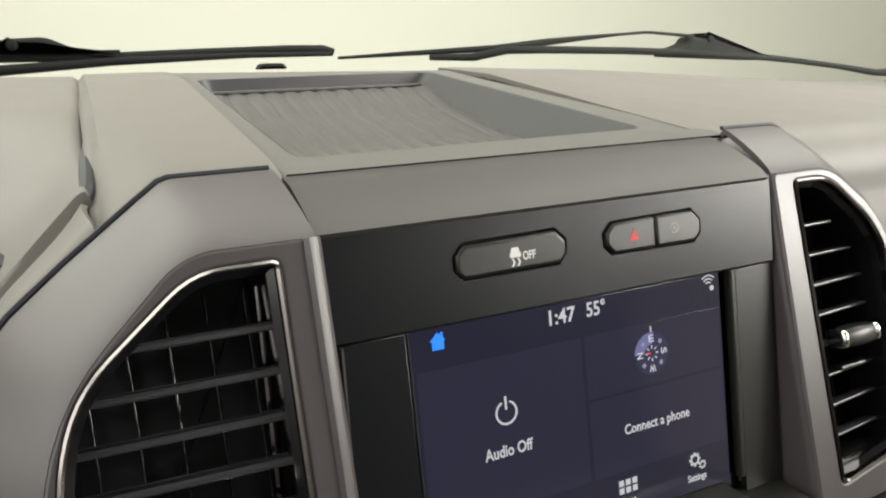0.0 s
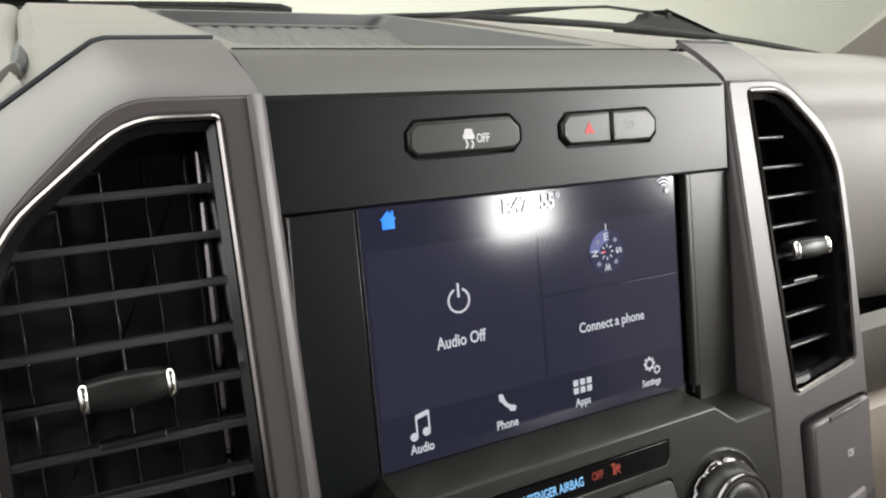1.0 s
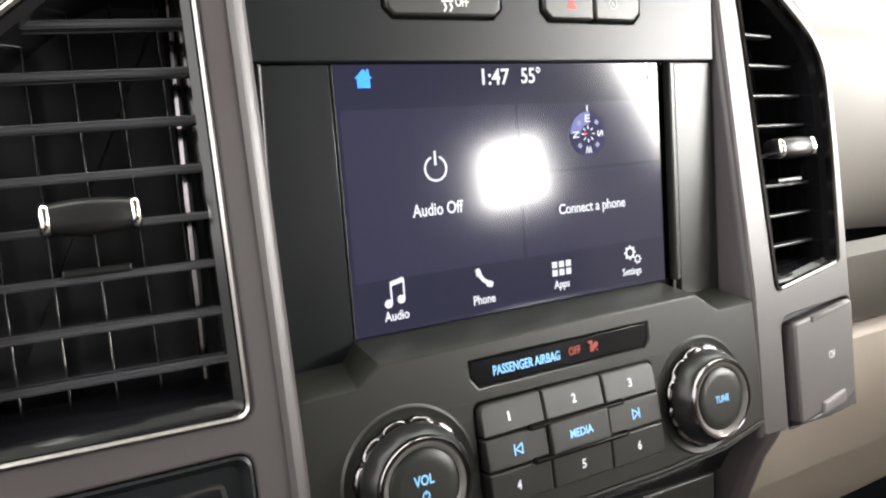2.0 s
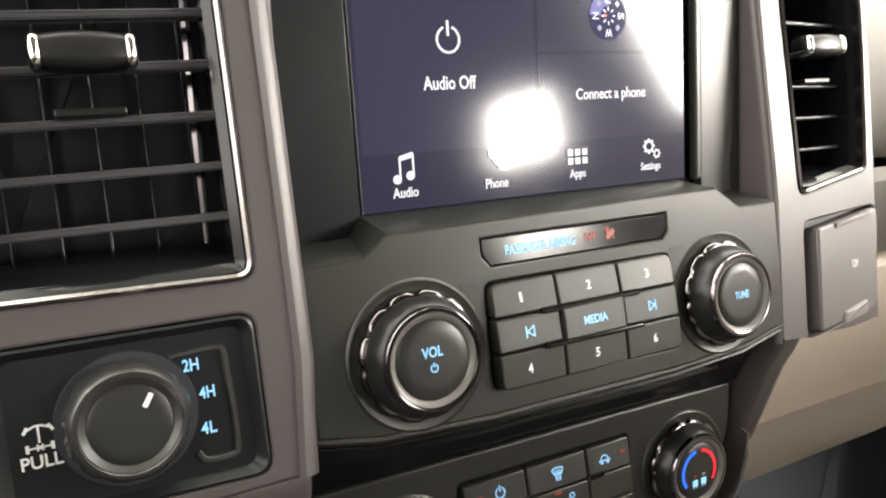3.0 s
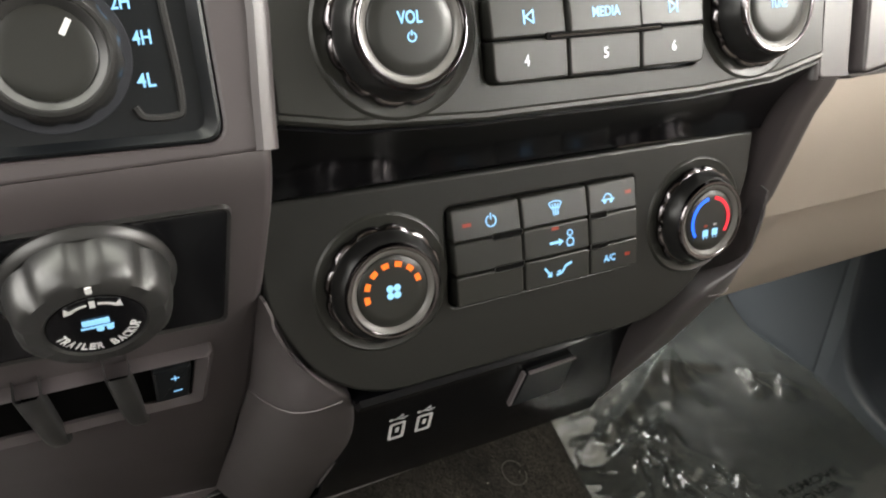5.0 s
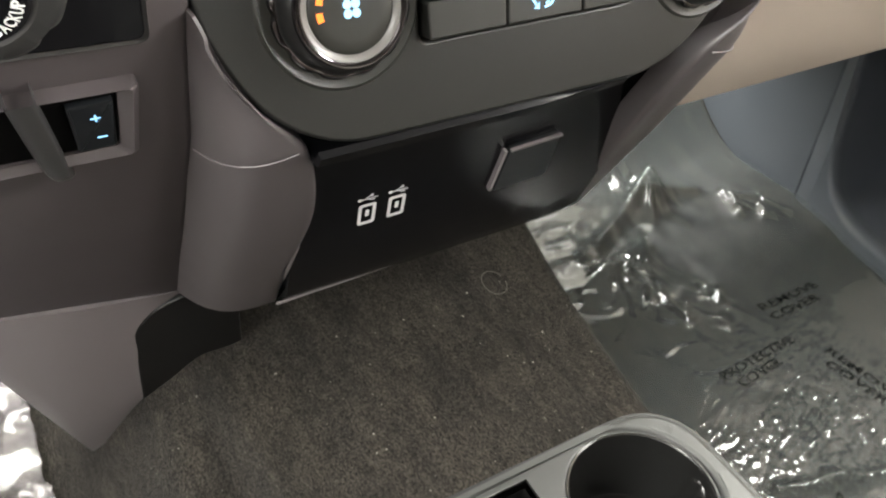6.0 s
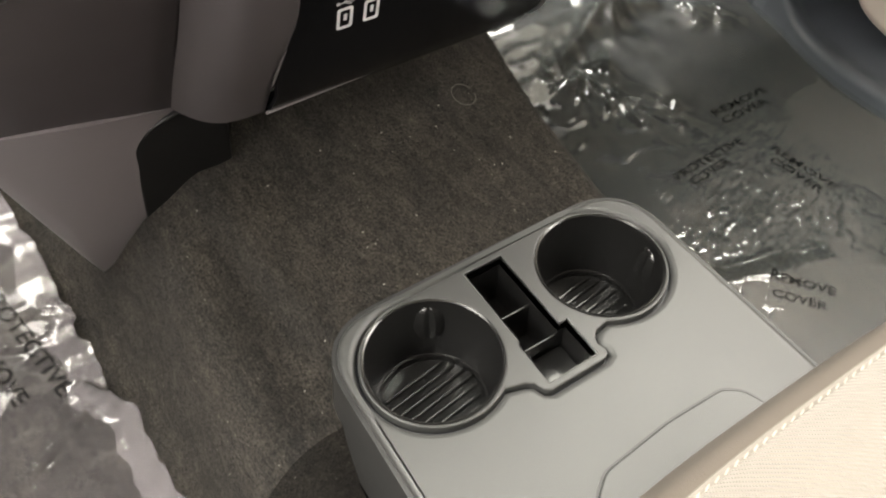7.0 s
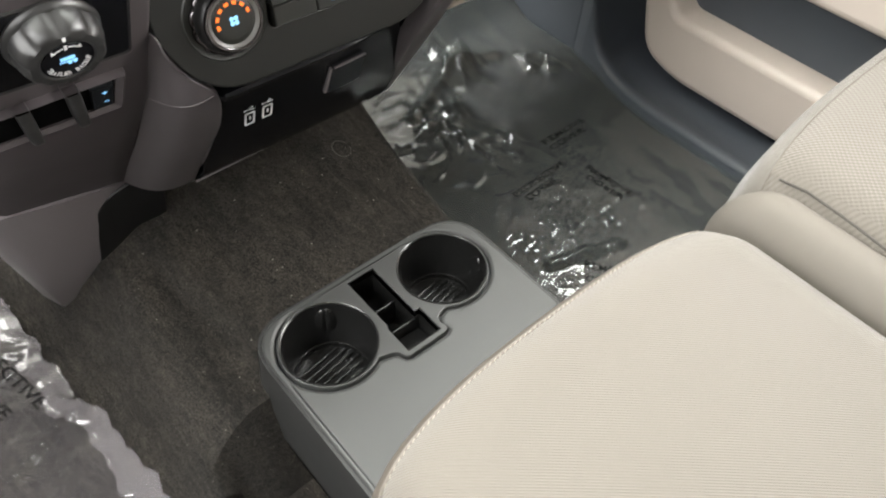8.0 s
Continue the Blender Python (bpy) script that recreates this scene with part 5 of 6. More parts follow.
for x in (-0.1850, -0.2140):
    line = spline([(0.4400, 0.010), (0.4300, 0.0098), (0.4180, 0.0088), (0.4080, 0.0085), (0.4020, 0.0078), (0.3985, 0.0050)], 14)
    rows = []
    for k, (z, w) in enumerate((q[0], q[1]) for q in line):
        drift, half = 0.0050 * k / 14, 0.0042 - 0.0012 * smoothstep(5, 14, k)
        v = tv(z)
        rows.append([(x + drift - half, v, 0.0), (x + drift - half, v, w - 0.0012), (x + drift - half + 0.0012, v, w), (x + drift + half - 0.0012, v, w), (x + drift + half, v, w - 0.0012), (x + drift + half, v, 0.0)])
    part("lever", sheet(rows), M_KNOBGREY, bc, "grey finger lever", angle=50)

# ---------- sockets in the chin ----------
F_USB = frame_at(0.0255, 0.3255, -0.31)
usb = thing("usb_ports", F_USB @ Matrix.Translation((0, 0, 0.003)), "pair of white-outlined charging ports in black plate", "usb port")
part("plate", slab(rounded([(-0.072, -0.018), (-0.020, -0.018), (-0.020, 0.022), (-0.072, 0.022)], 0.002, 3), -0.004, 0.0, (), 0.0006), M_BLACK, usb)
for x in (-0.0572, -0.0408):
    o_ = rounded([(x - 0.0048, -0.0078), (x + 0.0048, -0.0078), (x + 0.0048, 0.0084), (x - 0.0048, 0.0084)], 0.0018, 3)
    i_ = rounded([(x - 0.0030, -0.0058), (x + 0.0030, -0.0058), (x + 0.0030, 0.0064), (x - 0.0030, 0.0064)], 0.0008, 3)
    port = part("port", sheet([ring(o_, 0.0), ring(o_, 0.0006), ring(i_, 0.0006), ring(i_, -0.003)], 0, True), P_WHITE, usb)
    part("socket", slab(rect(x - 0.0030, -0.0058, x + 0.0030, 0.0064), 0.0001, 0.0003), M_SLOT, port)
    part("tongue", slab(rect(x - 0.0008, -0.0014, x + 0.0012, 0.0034), 0.0003, 0.0006), P_WHITE, port)
    trident = [bar(-0.0044, 0, 0.0040, 0, 0.0006), circle(-0.0044, 0, 0.0010, 10), bar(-0.002, 0, 0.0004, 0.0018, 0.0005), rect(0.0004, 0.0012, 0.0018, 0.0026), bar(-0.0008, 0, 0.0016, -0.0016, 0.0005), circle(0.0020, -0.0016, 0.0009, 8)]
    icon("trident_icon", [[(u * 1.15, w * 1.15) for u, w in o] for o in trident], P_WHITE, port, x + 0.0006, 0.0122, 0.0004)
F_COV = frame_at(0.0150, 0.3420, -0.31)
cov = thing("socket_cover", F_COV @ Matrix.Translation((0, 0, 0.0005)), "small black flap over a socket", "socket cover")
part("flap", slab(rounded([(0.0180, -0.028), (0.0520, -0.026), (0.0520, 0.006), (0.0205, 0.004)], 0.002, 3), -0.004, 0.0004, (), 0.0006), M_BLACK, cov)
part("flap_edge", join(slab(bar(0.0155, -0.026, 0.0180, 0.004, 0.0018), -0.002, 0.0008), slab(bar(0.0205, 0.0045, 0.0520, 0.0065, 0.0012), 0, 0.002)), M_SIDE, cov, "worn bright flap edge")


# ---------- cab shell ----------
def wall_slab(outline, holes, x0, x1):
    """A wall across x from outlines in (y, z)."""
    bm = slab(outline, x0, x1, holes)
    return moved(bm, Matrix(((0, 0, 1, 0), (1, 0, 0, 0), (0, 1, 0, 0), (0, 0, 0, 1))))


w_o = [(-1.75, -0.06), (0.75, -0.06), (0.75, 0.70), (0.42, 0.772), (0.35, 0.822), (-0.18, 1.30), (-0.20, 1.34), (-1.75, 1.34)]
front_w = rounded([(-0.72, 0.745), (0.30, 0.745), (-0.16, 1.25), (-0.95, 1.26)], 0.03, 4)
# unseen rear opening, cut to shape the bay's glare on the screen
rear_w = rounded([(-1.42, 0.745), (-1.04, 0.745), (-1.06, 0.90), (-1.40, 0.92)], 0.03, 4)
tagged(part("wall_right", wall_slab(w_o, [front_w, rear_w], 0.80, 0.86), M_REAR), "darkened beige cab side with window openings", "wall", kind="structure")
driver_w = rounded([(-0.92, 0.56), (0.31, 0.56), (0.30, 0.745), (-0.14, 1.25), (-0.94, 1.25)], 0.03, 4)
tagged(part("wall_left", wall_slab(w_o, [driver_w, rear_w], -0.86, -0.80), M_REAR), "darkened beige cab side with window openings", "wall", kind="structure")
rw = slab([(-0.80, -0.06), (0.80, -0.06), (0.80, 1.34), (-0.80, 1.34)], 1.69, 1.75, [rounded([(-0.60, 0.78), (0.02, 0.78), (0.02, 1.10), (-0.56, 1.10)], 0.04, 4)])
tagged(part("wall_rear", moved(rw, Matrix(((1, 0, 0, 0), (0, 0, -1, 0), (0, 1, 0, 0), (0, 0, 0, 1)))), M_REAR), "darkened beige rear cab wall", "wall", kind="structure")
tagged(part("ceiling", block(-0.80, -1.69, 1.30, 0.80, -0.10, 1.34), M_HEAD), "light felt headliner", "ceiling", kind="structure")
M_GLASS = bpy.data.materials.new("window_glass")
M_GLASS.use_nodes = True
_n, _l = M_GLASS.node_tree.nodes, M_GLASS.node_tree.links
_g = _n.new("ShaderNodeBsdfGlossy")
_g.inputs["Roughness"].default_value = 0.0
_t = _n.new("ShaderNodeBsdfTransparent")
_t.inputs["Color"].default_value = (0.93, 0.95, 0.93, 1)
_m = _n.new("ShaderNodeMixShader")
_m.inputs[0].default_value = 0.02
_l.new(_t.outputs[0], _m.inputs[1])
_l.new(_g.outputs[0], _m.inputs[2])
_l.new(_m.outputs[0], _n["Material Output"].inputs["Surface"])
rows = []
for i in range(13):
    x = -0.80 + 1.60 * i / 12
    bow = (abs(x) / 0.8) ** 2
    rows.append([(x, 0.58 - 0.16 * bow + (-0.68 + 0.10 * bow) * t, 0.79 - 0.015 * bow + 0.53 * t) for t in (0, 0.25, 0.5, 0.75, 1)])
ws = tagged(part("window_1", sheet(rows, 0.005), M_GLASS), "raked windscreen glass", "windscreen", kind="structure")
ws.visible_shadow = False

# ---------- hall outside ----------
M_HALL = mat("cream_wall_paint", (0.52, 0.51, 0.455), 0.9, vary=0.03)
M_CONC = mat("hall_concrete", (0.16, 0.155, 0.145), 0.8, vary=0.15)
tagged(part("backdrop", block(-14, 6.0, -0.9, 14, 6.3, 7.0), M_HALL), "pale cream hall wall ahead of the cab", "wall", kind="structure")
tagged(part("ground", block(-14, -10, -1.0, 14, 6.0, -0.9), M_CONC), "grey concrete hall floor", "ground", kind="structure")

# ---------- wipers outside ----------
M_WIPER = mat("wiper_black", (0.006, 0.006, 0.006), 0.8, bump=0.1, vary=0.15, spec=0.2)


def wiper(arm, blade, boss, label):
    """Arm, blade and pivot cover, given as (x, z, half height) along the foot of the glass."""
    w = thing("windscreen_wiper", Matrix.Translation((0, 0.72, 0)), label, "wiper", "wipers")
    for nm, line, y, deep in (("arm", arm, 0.0, 0.9), ("blade", blade, -0.012, 0.7)):
        part(nm, tube([(x, y, z) for x, z, r in line], [r for x, z, r in line], 10, 1.0), M_WIPER, w)
    bm = slab(rounded(boss, 0.008, 4), -0.018, 0.014, (), 0.006, 3)
    cover = part("pivot_cover", bm, M_WIPER, w, m=Matrix(((1, 0, 0, 0), (0, 0, -1, 0), (0, 1, 0, 0), (0, 0, 0, 1))))
    bx, bz = boss[0]
    part("pivot_cap", moved(lathe([(0.006, 0.0), (0.006, 0.003), (0.004, 0.0045)], 16), Matrix.Translation((bx, bz, 0.012))), M_WIPER, cover)


wiper([(-0.42, 0.838, 0.008), (-0.24, 0.838, 0.008), (-0.144, 0.8345, 0.0055), (-0.05, 0.8372, 0.0052), (0.05, 0.8392, 0.0052), (0.100, 0.8380, 0.0058), (0.1140, 0.8345, 0.0048)], [(-0.46, 0.8170, 0.006), (-0.272, 0.8220, 0.0062), (-0.155, 0.8290, 0.0050), (0.0, 0.8325, 0.0036), (0.108, 0.8318, 0.0030)], [(-0.255, 0.8490), (-0.42, 0.8440), (-0.42, 0.8360), (-0.145, 0.8360), (-0.145, 0.8392), (-0.1976, 0.8459), (-0.222, 0.8574), (-0.2665, 0.8555)], "black windscreen wiper at rest behind the glass")
wiper([(0.12, 0.8265, 0.0020), (0.22, 0.8300, 0.0035), (0.3647, 0.8350, 0.0050), (0.45, 0.8420, 0.0055), (0.527, 0.8478, 0.0038), (0.585, 0.8515, 0.0024), (0.645, 0.8545, 0.0024), (0.690, 0.8515, 0.0026), (0.745, 0.8470, 0.003)], [(0.25, 0.8238, 0.0040), (0.318, 0.8230, 0.0060), (0.374, 0.8315, 0.0060), (0.45, 0.8305, 0.0058), (0.594, 0.8262, 0.0058), (0.70, 0.8215, 0.0060), (0.905, 0.8085, 0.0055), (0.985, 0.8010, 0.0052), (1.10, 0.7880, 0.0050), (1.21, 0.7730, 0.0065), (1.26, 0.7720, 0.008)], [(0.7700, 0.8420), (0.7300, 0.8468), (0.7240, 0.8360), (0.6768, 0.8230), (0.6768, 0.8150), (0.8990, 0.8040), (0.9120, 0.8120), (0.8412, 0.8313), (0.7868, 0.8489), (0.7545, 0.8529)], "black windscreen wiper with hooked arm behind the glass")
part("washer_nozzle", slab(rounded([(-0.017, 0.0), (0.017, 0.0), (0.012, 0.0065), (-0.012, 0.0065)], 0.003, 3), -0.01, 0.01, (), 0.003), M_WIPER, dash, "small dark nozzle under the glass", m=Matrix(((1, 0, 0, 0.002), (0, 0, -1, 0.60), (0, 1, 0, 0.8155), (0, 0, 0, 1))))

# ---------- floor and tunnel carpet ----------
def floor_height(x, y):
    right = 0.116 + 0.16 * max(-0.04, min(0.3, y))
    tun = 1 - smoothstep(right, right + 0.075, x)
    left = smoothstep(-0.285, -0.150, x)
    top = 0.146 + 0.035 * smoothstep(0.05, 0.30, y) - 0.012 * smoothstep(-0.05, -0.135, x)
    top -= 0.06 * smoothstep(-0.068, -0.085, y) * smoothstep(-0.126, -0.110, x) * (1 - smoothstep(0.085, 0.10, x))
    z = -0.010 + (top + 0.010) * tun * left
    z += 0.30 * smoothstep(0.32, 0.70, y)
    fold = 0.008 * math.exp(-(((x + 0.135 + 0.15 * (y - 0.1)) / 0.012) ** 2)) - 0.006 * math.exp(-(((x + 0.160 + 0.2 * (y - 0.1)) / 0.014) ** 2))
    fold += 0.016 * math.exp(-(((x + 0.112) / 0.030) ** 2) - ((y - 0.118) / 0.035) ** 2)
    # a soft ridge and hollow left of the console
    along = smoothstep(-0.12, -0.05, y) * (1 - smoothstep(0.06, 0.12, y))
    z += along * (0.010 * math.exp(-(((x + 0.197) / 0.020) ** 2)) - 0.012 * math.exp(-(((x + 0.152) / 0.018) ** 2)))
    # drop beside the console, added so the carpet there falls into shade
    z -= 0.115 * smoothstep(-0.095, -0.135, y) * smoothstep(-0.222, -0.185, x) * (1 - smoothstep(-0.128, -0.120, x))
    return z + fold * smoothstep(-0.2, 0.0, y)


M_CARPET = mat("brown_grey_carpet", (0.0290, 0.0265, 0.0237), 0.95, vary=0.30, spots=0.25, spec=0.1)
nt = M_CARPET.node_tree
_b = nt.nodes["Principled BSDF"]
_b.inputs["Sheen Weight"].default_value = 0.04
_tc = nt.nodes.new("ShaderNodeTexCoord")
_map = nt.nodes.new("ShaderNodeMapping")
_map.inputs["Scale"].default_value = (1.0, 0.45, 1.0)
_f1 = nt.nodes.new("ShaderNodeTexNoise")
_f1.inputs["Scale"].default_value = 800
_f1.inputs["Detail"].default_value = 5
_f1.inputs["Roughness"].default_value = 0.8
_bp = nt.nodes.new("ShaderNodeBump")
_bp.inputs["Strength"].default_value = 1.0
_bp.inputs["Distance"].default_value = 0.003
_cr = nt.nodes.new("ShaderNodeValToRGB")
_cr.color_ramp.elements[0].position, _cr.color_ramp.elements[1].position = 0.40, 0.62
_cr.color_ramp.elements[0].color, _cr.color_ramp.elements[1].color = (0.22, 0.22, 0.22, 1), (2.1, 2.06, 1.98, 1)
_mul = nt.nodes.new("ShaderNodeMix")
_mul.data_type, _mul.blend_type = "RGBA", "MULTIPLY"
_mul.inputs[0].default_value = 1.0
_old = _b.inputs["Base Color"].links[0].from_socket
nt.links.new(_tc.outputs["Object"], _map.inputs["Vector"])
nt.links.new(_map.outputs["Vector"], _f1.inputs["Vector"])
nt.links.new(_f1.outputs["Fac"], _bp.inputs["Height"])
nt.links.new(_bp.outputs["Normal"], _b.inputs["Normal"])
nt.links.new(_f1.outputs["Fac"], _cr.inputs["Fac"])
nt.links.new(_old, _mul.inputs[6])
nt.links.new(_cr.outputs["Color"], _mul.inputs[7])
_nap = nt.nodes.new("ShaderNodeTexNoise")
_nap.inputs["Scale"].default_value = 13
_nap.inputs["Detail"].default_value = 7
_nap.inputs["Roughness"].default_value = 0.65
_nr = nt.nodes.new("ShaderNodeValToRGB")
_nr.color_ramp.elements[0].position, _nr.color_ramp.elements[1].position = 0.34, 0.66
_nr.color_ramp.elements[0].color, _nr.color_ramp.elements[1].color = (0.62, 0.62, 0.63, 1), (1.36, 1.33, 1.27, 1)
_mul2 = nt.nodes.new("ShaderNodeMix")
_mul2.data_type, _mul2.blend_type = "RGBA", "MULTIPLY"
_mul2.inputs[0].default_value = 1.0
_nm2 = nt.nodes.new("ShaderNodeMapping")
_nm2.inputs["Rotation"].default_value = (0, 0, 0.25)
_nm2.inputs["Scale"].default_value = (2.6, 0.7, 1.0)
nt.links.new(_tc.outputs["Object"], _nm2.inputs["Vector"])
nt.links.new(_nm2.outputs["Vector"], _nap.inputs["Vector"])
nt.links.new(_nap.outputs["Fac"], _nr.inputs["Fac"])
nt.links.new(_mul.outputs[2], _mul2.inputs[6])
nt.links.new(_nr.outputs["Color"], _mul2.inputs[7])
_tuft = nt.nodes.new("ShaderNodeTexNoise")
_tuft.inputs["Scale"].default_value = 170
_tuft.inputs["Detail"].default_value = 4
_tuft.inputs["Distortion"].default_value = 0.8
_tm = nt.nodes.new("ShaderNodeMapping")
_tm.inputs["Rotation"].default_value = (0, 0, 0.35)
_tm.inputs["Scale"].default_value = (1.0, 0.35, 1.0)
_tr2 = nt.nodes.new("ShaderNodeValToRGB")
_tr2.color_ramp.elements[0].position, _tr2.color_ramp.elements[1].position = 0.36, 0.64
_tr2.color_ramp.elements[0].color, _tr2.color_ramp.elements[1].color = (0.72, 0.72, 0.72, 1), (1.3, 1.29, 1.27, 1)
_mul3 = nt.nodes.new("ShaderNodeMix")
_mul3.data_type, _mul3.blend_type = "RGBA", "MULTIPLY"
_mul3.inputs[0].default_value = 1.0
nt.links.new(_tc.outputs["Object"], _tm.inputs["Vector"])
nt.links.new(_tm.outputs["Vector"], _tuft.inputs["Vector"])
nt.links.new(_tuft.outputs["Fac"], _tr2.inputs["Fac"])
nt.links.new(_mul2.outputs[2], _mul3.inputs[6])
nt.links.new(_tr2.outputs["Color"], _mul3.inputs[7])
nt.links.new(_mul3.outputs[2], _b.inputs["Base Color"])
rows = [[(-0.80 + 1.60 * i / 320, -1.69 + 2.39 * j / 120, floor_height(-0.80 + 1.60 * i / 320, -1.69 + 2.39 * j / 120)) for i in range(321)] for j in range(121)]
tagged(part("floor", sheet(rows, -0.03), M_CARPET), "brown-grey carpeted cab floor with raised tunnel", "floor", kind="structure")

# ---------- floor console ----------
con = thing("floor_console", Matrix.Translation((0, 0, 0.178)), "grey plastic floor console with two cup holders", "console")
con_o = rounded([(-0.1345, -0.44), (0.1070, -0.44), (0.1070, -0.0570), (-0.1345, -0.0570)], [0.01, 0.01, 0.042, 0.042], 8)
CL, CR, RC = (-0.0830, -0.1095), (0.0470, -0.1065), 0.0425
hole = [(-0.0330, -0.0680), (-0.0055, -0.0680), (-0.0055, -0.1300), (0.0005, -0.1300), (0.0005, -0.1585), (-0.0350, -0.1585), (-0.0350, -0.1300), (-0.0330, -0.1270)]
lin = []
R = 0.0462
lin += [(CL[0] + R * math.cos(radians(a)), CL[1] + R * math.sin(radians(a))) for a in range(92, 305, 8)]
lin += [(-0.0480, -0.1530), (-0.0435, -0.1560), (-0.0410, -0.1625), (-0.0370, -0.1650), (0.0030, -0.1650), (0.0070, -0.1630), (0.0080, -0.1590), (0.0060, -0.1550), (0.0075, -0.1500), (0.0120, -0.1465)]
lin += [(CR[0] + R * math.cos(radians(a)), CR[1] + R * math.sin(radians(a))) for a in range(236, 450, 8)]
lin_in = [((x + 0.018) * 0.985 - 0.018, (y + 0.108) * 0.975 - 0.108) for x, y in lin]
part("top", slab(con_o, -0.008, 0.0, [lin], 0.0042, 4), M_GREY, con)
rows = []
for d, z in ((0.0, -0.004), (0.06, -0.009), (0.45, -0.030), (1.0, -0.062), (1.15, -0.098)):
    rows.append([(x - 0.0045 * d if x < -0.02 else x + 0.003 * d, y + 0.002 * d * smoothstep(-0.25, -0.06, y), z) for x, y in con_o])
# same plastic as the top; the side faces' shade is in the darker grey
part("skirt", sheet(rows, -0.003, True), M_GREYD, con)
part("liner", slab(lin_in, -0.006, 0.0012, [circle(*CL, RC, 48), circle(*CR, RC, 48), hole], 0.0012), M_GREYL, con, "grey cup holder insert")
part("liner_groove", slab(lin, -0.007, -0.0055, [circle(*CL, RC, 48), circle(*CR, RC, 48), hole]), M_WELL, con)
for c in (CL, CR):
    ring_ = lambda r, z: [(c[0] + r * math.cos(2 * math.pi * k / 48), c[1] + r * math.sin(2 * math.pi * k / 48), z) for k in range(48)]
    well = [(RC + 0.0003, 0.0010), (RC - 0.0003, 0.0019), (RC - 0.0014, 0.0012), (RC - 0.0030, -0.012), (RC - 0.0060, -0.0505), (RC - 0.0066, -0.0520), (RC - 0.0084, -0.0520), (RC - 0.0092, -0.0535), (RC - 0.0096, -0.056), (0.001, -0.056)]
    cup = part("cup_well", sheet([ring_(q, z) for q, z in well], 0, True), M_CUP, con)
    for k in range(8):
        x = -0.0275 + 0.0068 * k
        half = math.sqrt(max(0, 0.0315 ** 2 - x * x))
        part("rib", moved(block(-half, -0.0017, -0.001, half, 0.0017, 0.0030, 0.0012, 3), Matrix.Translation((c[0], c[1], -0.056)) @ Matrix.Rotation(radians(8), 4, "Z") @ Matrix.Translation((0, x, 0))), M_CUP, cup)
    for a in ((62, 182, 302) if c is CL else (-10, 150, 270)):
        grip = bmesh.new()
        bmesh.ops.create_uvsphere(grip, u_segments=20, v_segments=12, radius=1.0)
        for v in grip.verts:
            # lens-shaped bulge, split down its middle by a fine groove
            v.co = Vector((0.0058 * v.co.x * (1 - 0.4 * math.exp(-(v.co.y / 0.07) ** 2)), 0.0125 * v.co.y, 0.0165 * v.co.z))
        part("finger", moved(grip, Matrix.Translation((c[0], c[1], -0.021)) @ Matrix.Rotation(radians(a), 4, "Z") @ Matrix.Translation((RC - 0.0020, 0, 0)) @ Matrix.Rotation(radians(4), 4, "Y")), M_CUP, cup, "sprung rubber grip")
part("slot_well", sheet([[(x, y, 0.0010) for x, y in hole], [(x, y, -0.045) for x, y in hole]], -0.0015, True), M_CUP, con)
part("slot_floor", slab(hole, -0.047, -0.044), M_CUP, con)
part("slot_step", block(-0.0345, -0.1580, -0.030, 0.0, -0.1300, -0.026, 0.002), M_CUP, con)
for y in (-0.1015, -0.1285):
    part("slot_divider", block(-0.0330, y - 0.001, -0.044, -0.0055, y + 0.001, -0.012, 0.0006), M_CUP, con)
lid_o = rounded([(-0.066, -0.262), (-0.0560, -0.2260), (-0.0430, -0.2170), (0.005, -0.2135), (0.046, -0.2150), (0.0560, -0.2230), (0.066, -0.250), (0.072, -0.42), (-0.068, -0.42)], 0.004, 3)
part("lid", slab(lid_o, -0.001, 0.0018, (), 0.0012), M_GREY, con)
part("lid_gap", slab([((x - 0.002) * 1.02 + 0.002, (y + 0.32) * 1.012 - 0.32) for x, y in lid_o], -0.001, 0.0003), M_GREYD, con)

# ---------- seats ----------
ped = thing("seat_pedestal", Matrix(), "pale grey plastic cover of the bench seat base", "seat base")
part("cover", block(0.158, -0.70, 0.005, 0.62, -0.224, 0.112, 0.014, 4), M_GREYPALE, ped)
M_FAB = mat("beige_seat_cloth", (0.135, 0.122, 0.103), 0.85, vary=0.05)
# seat cloth darkened for the shade on the forward-facing band
M_BAND = mat("shaded_seat_band_cloth", (0.092, 0.078, 0.063), 0.8, bump=0.3, grain=1500, vary=0.05)
M_VINYL = mat("beige_seat_edge_cloth", (0.135, 0.122, 0.103), 0.75, bump=0.3, grain=1500, vary=0.05)


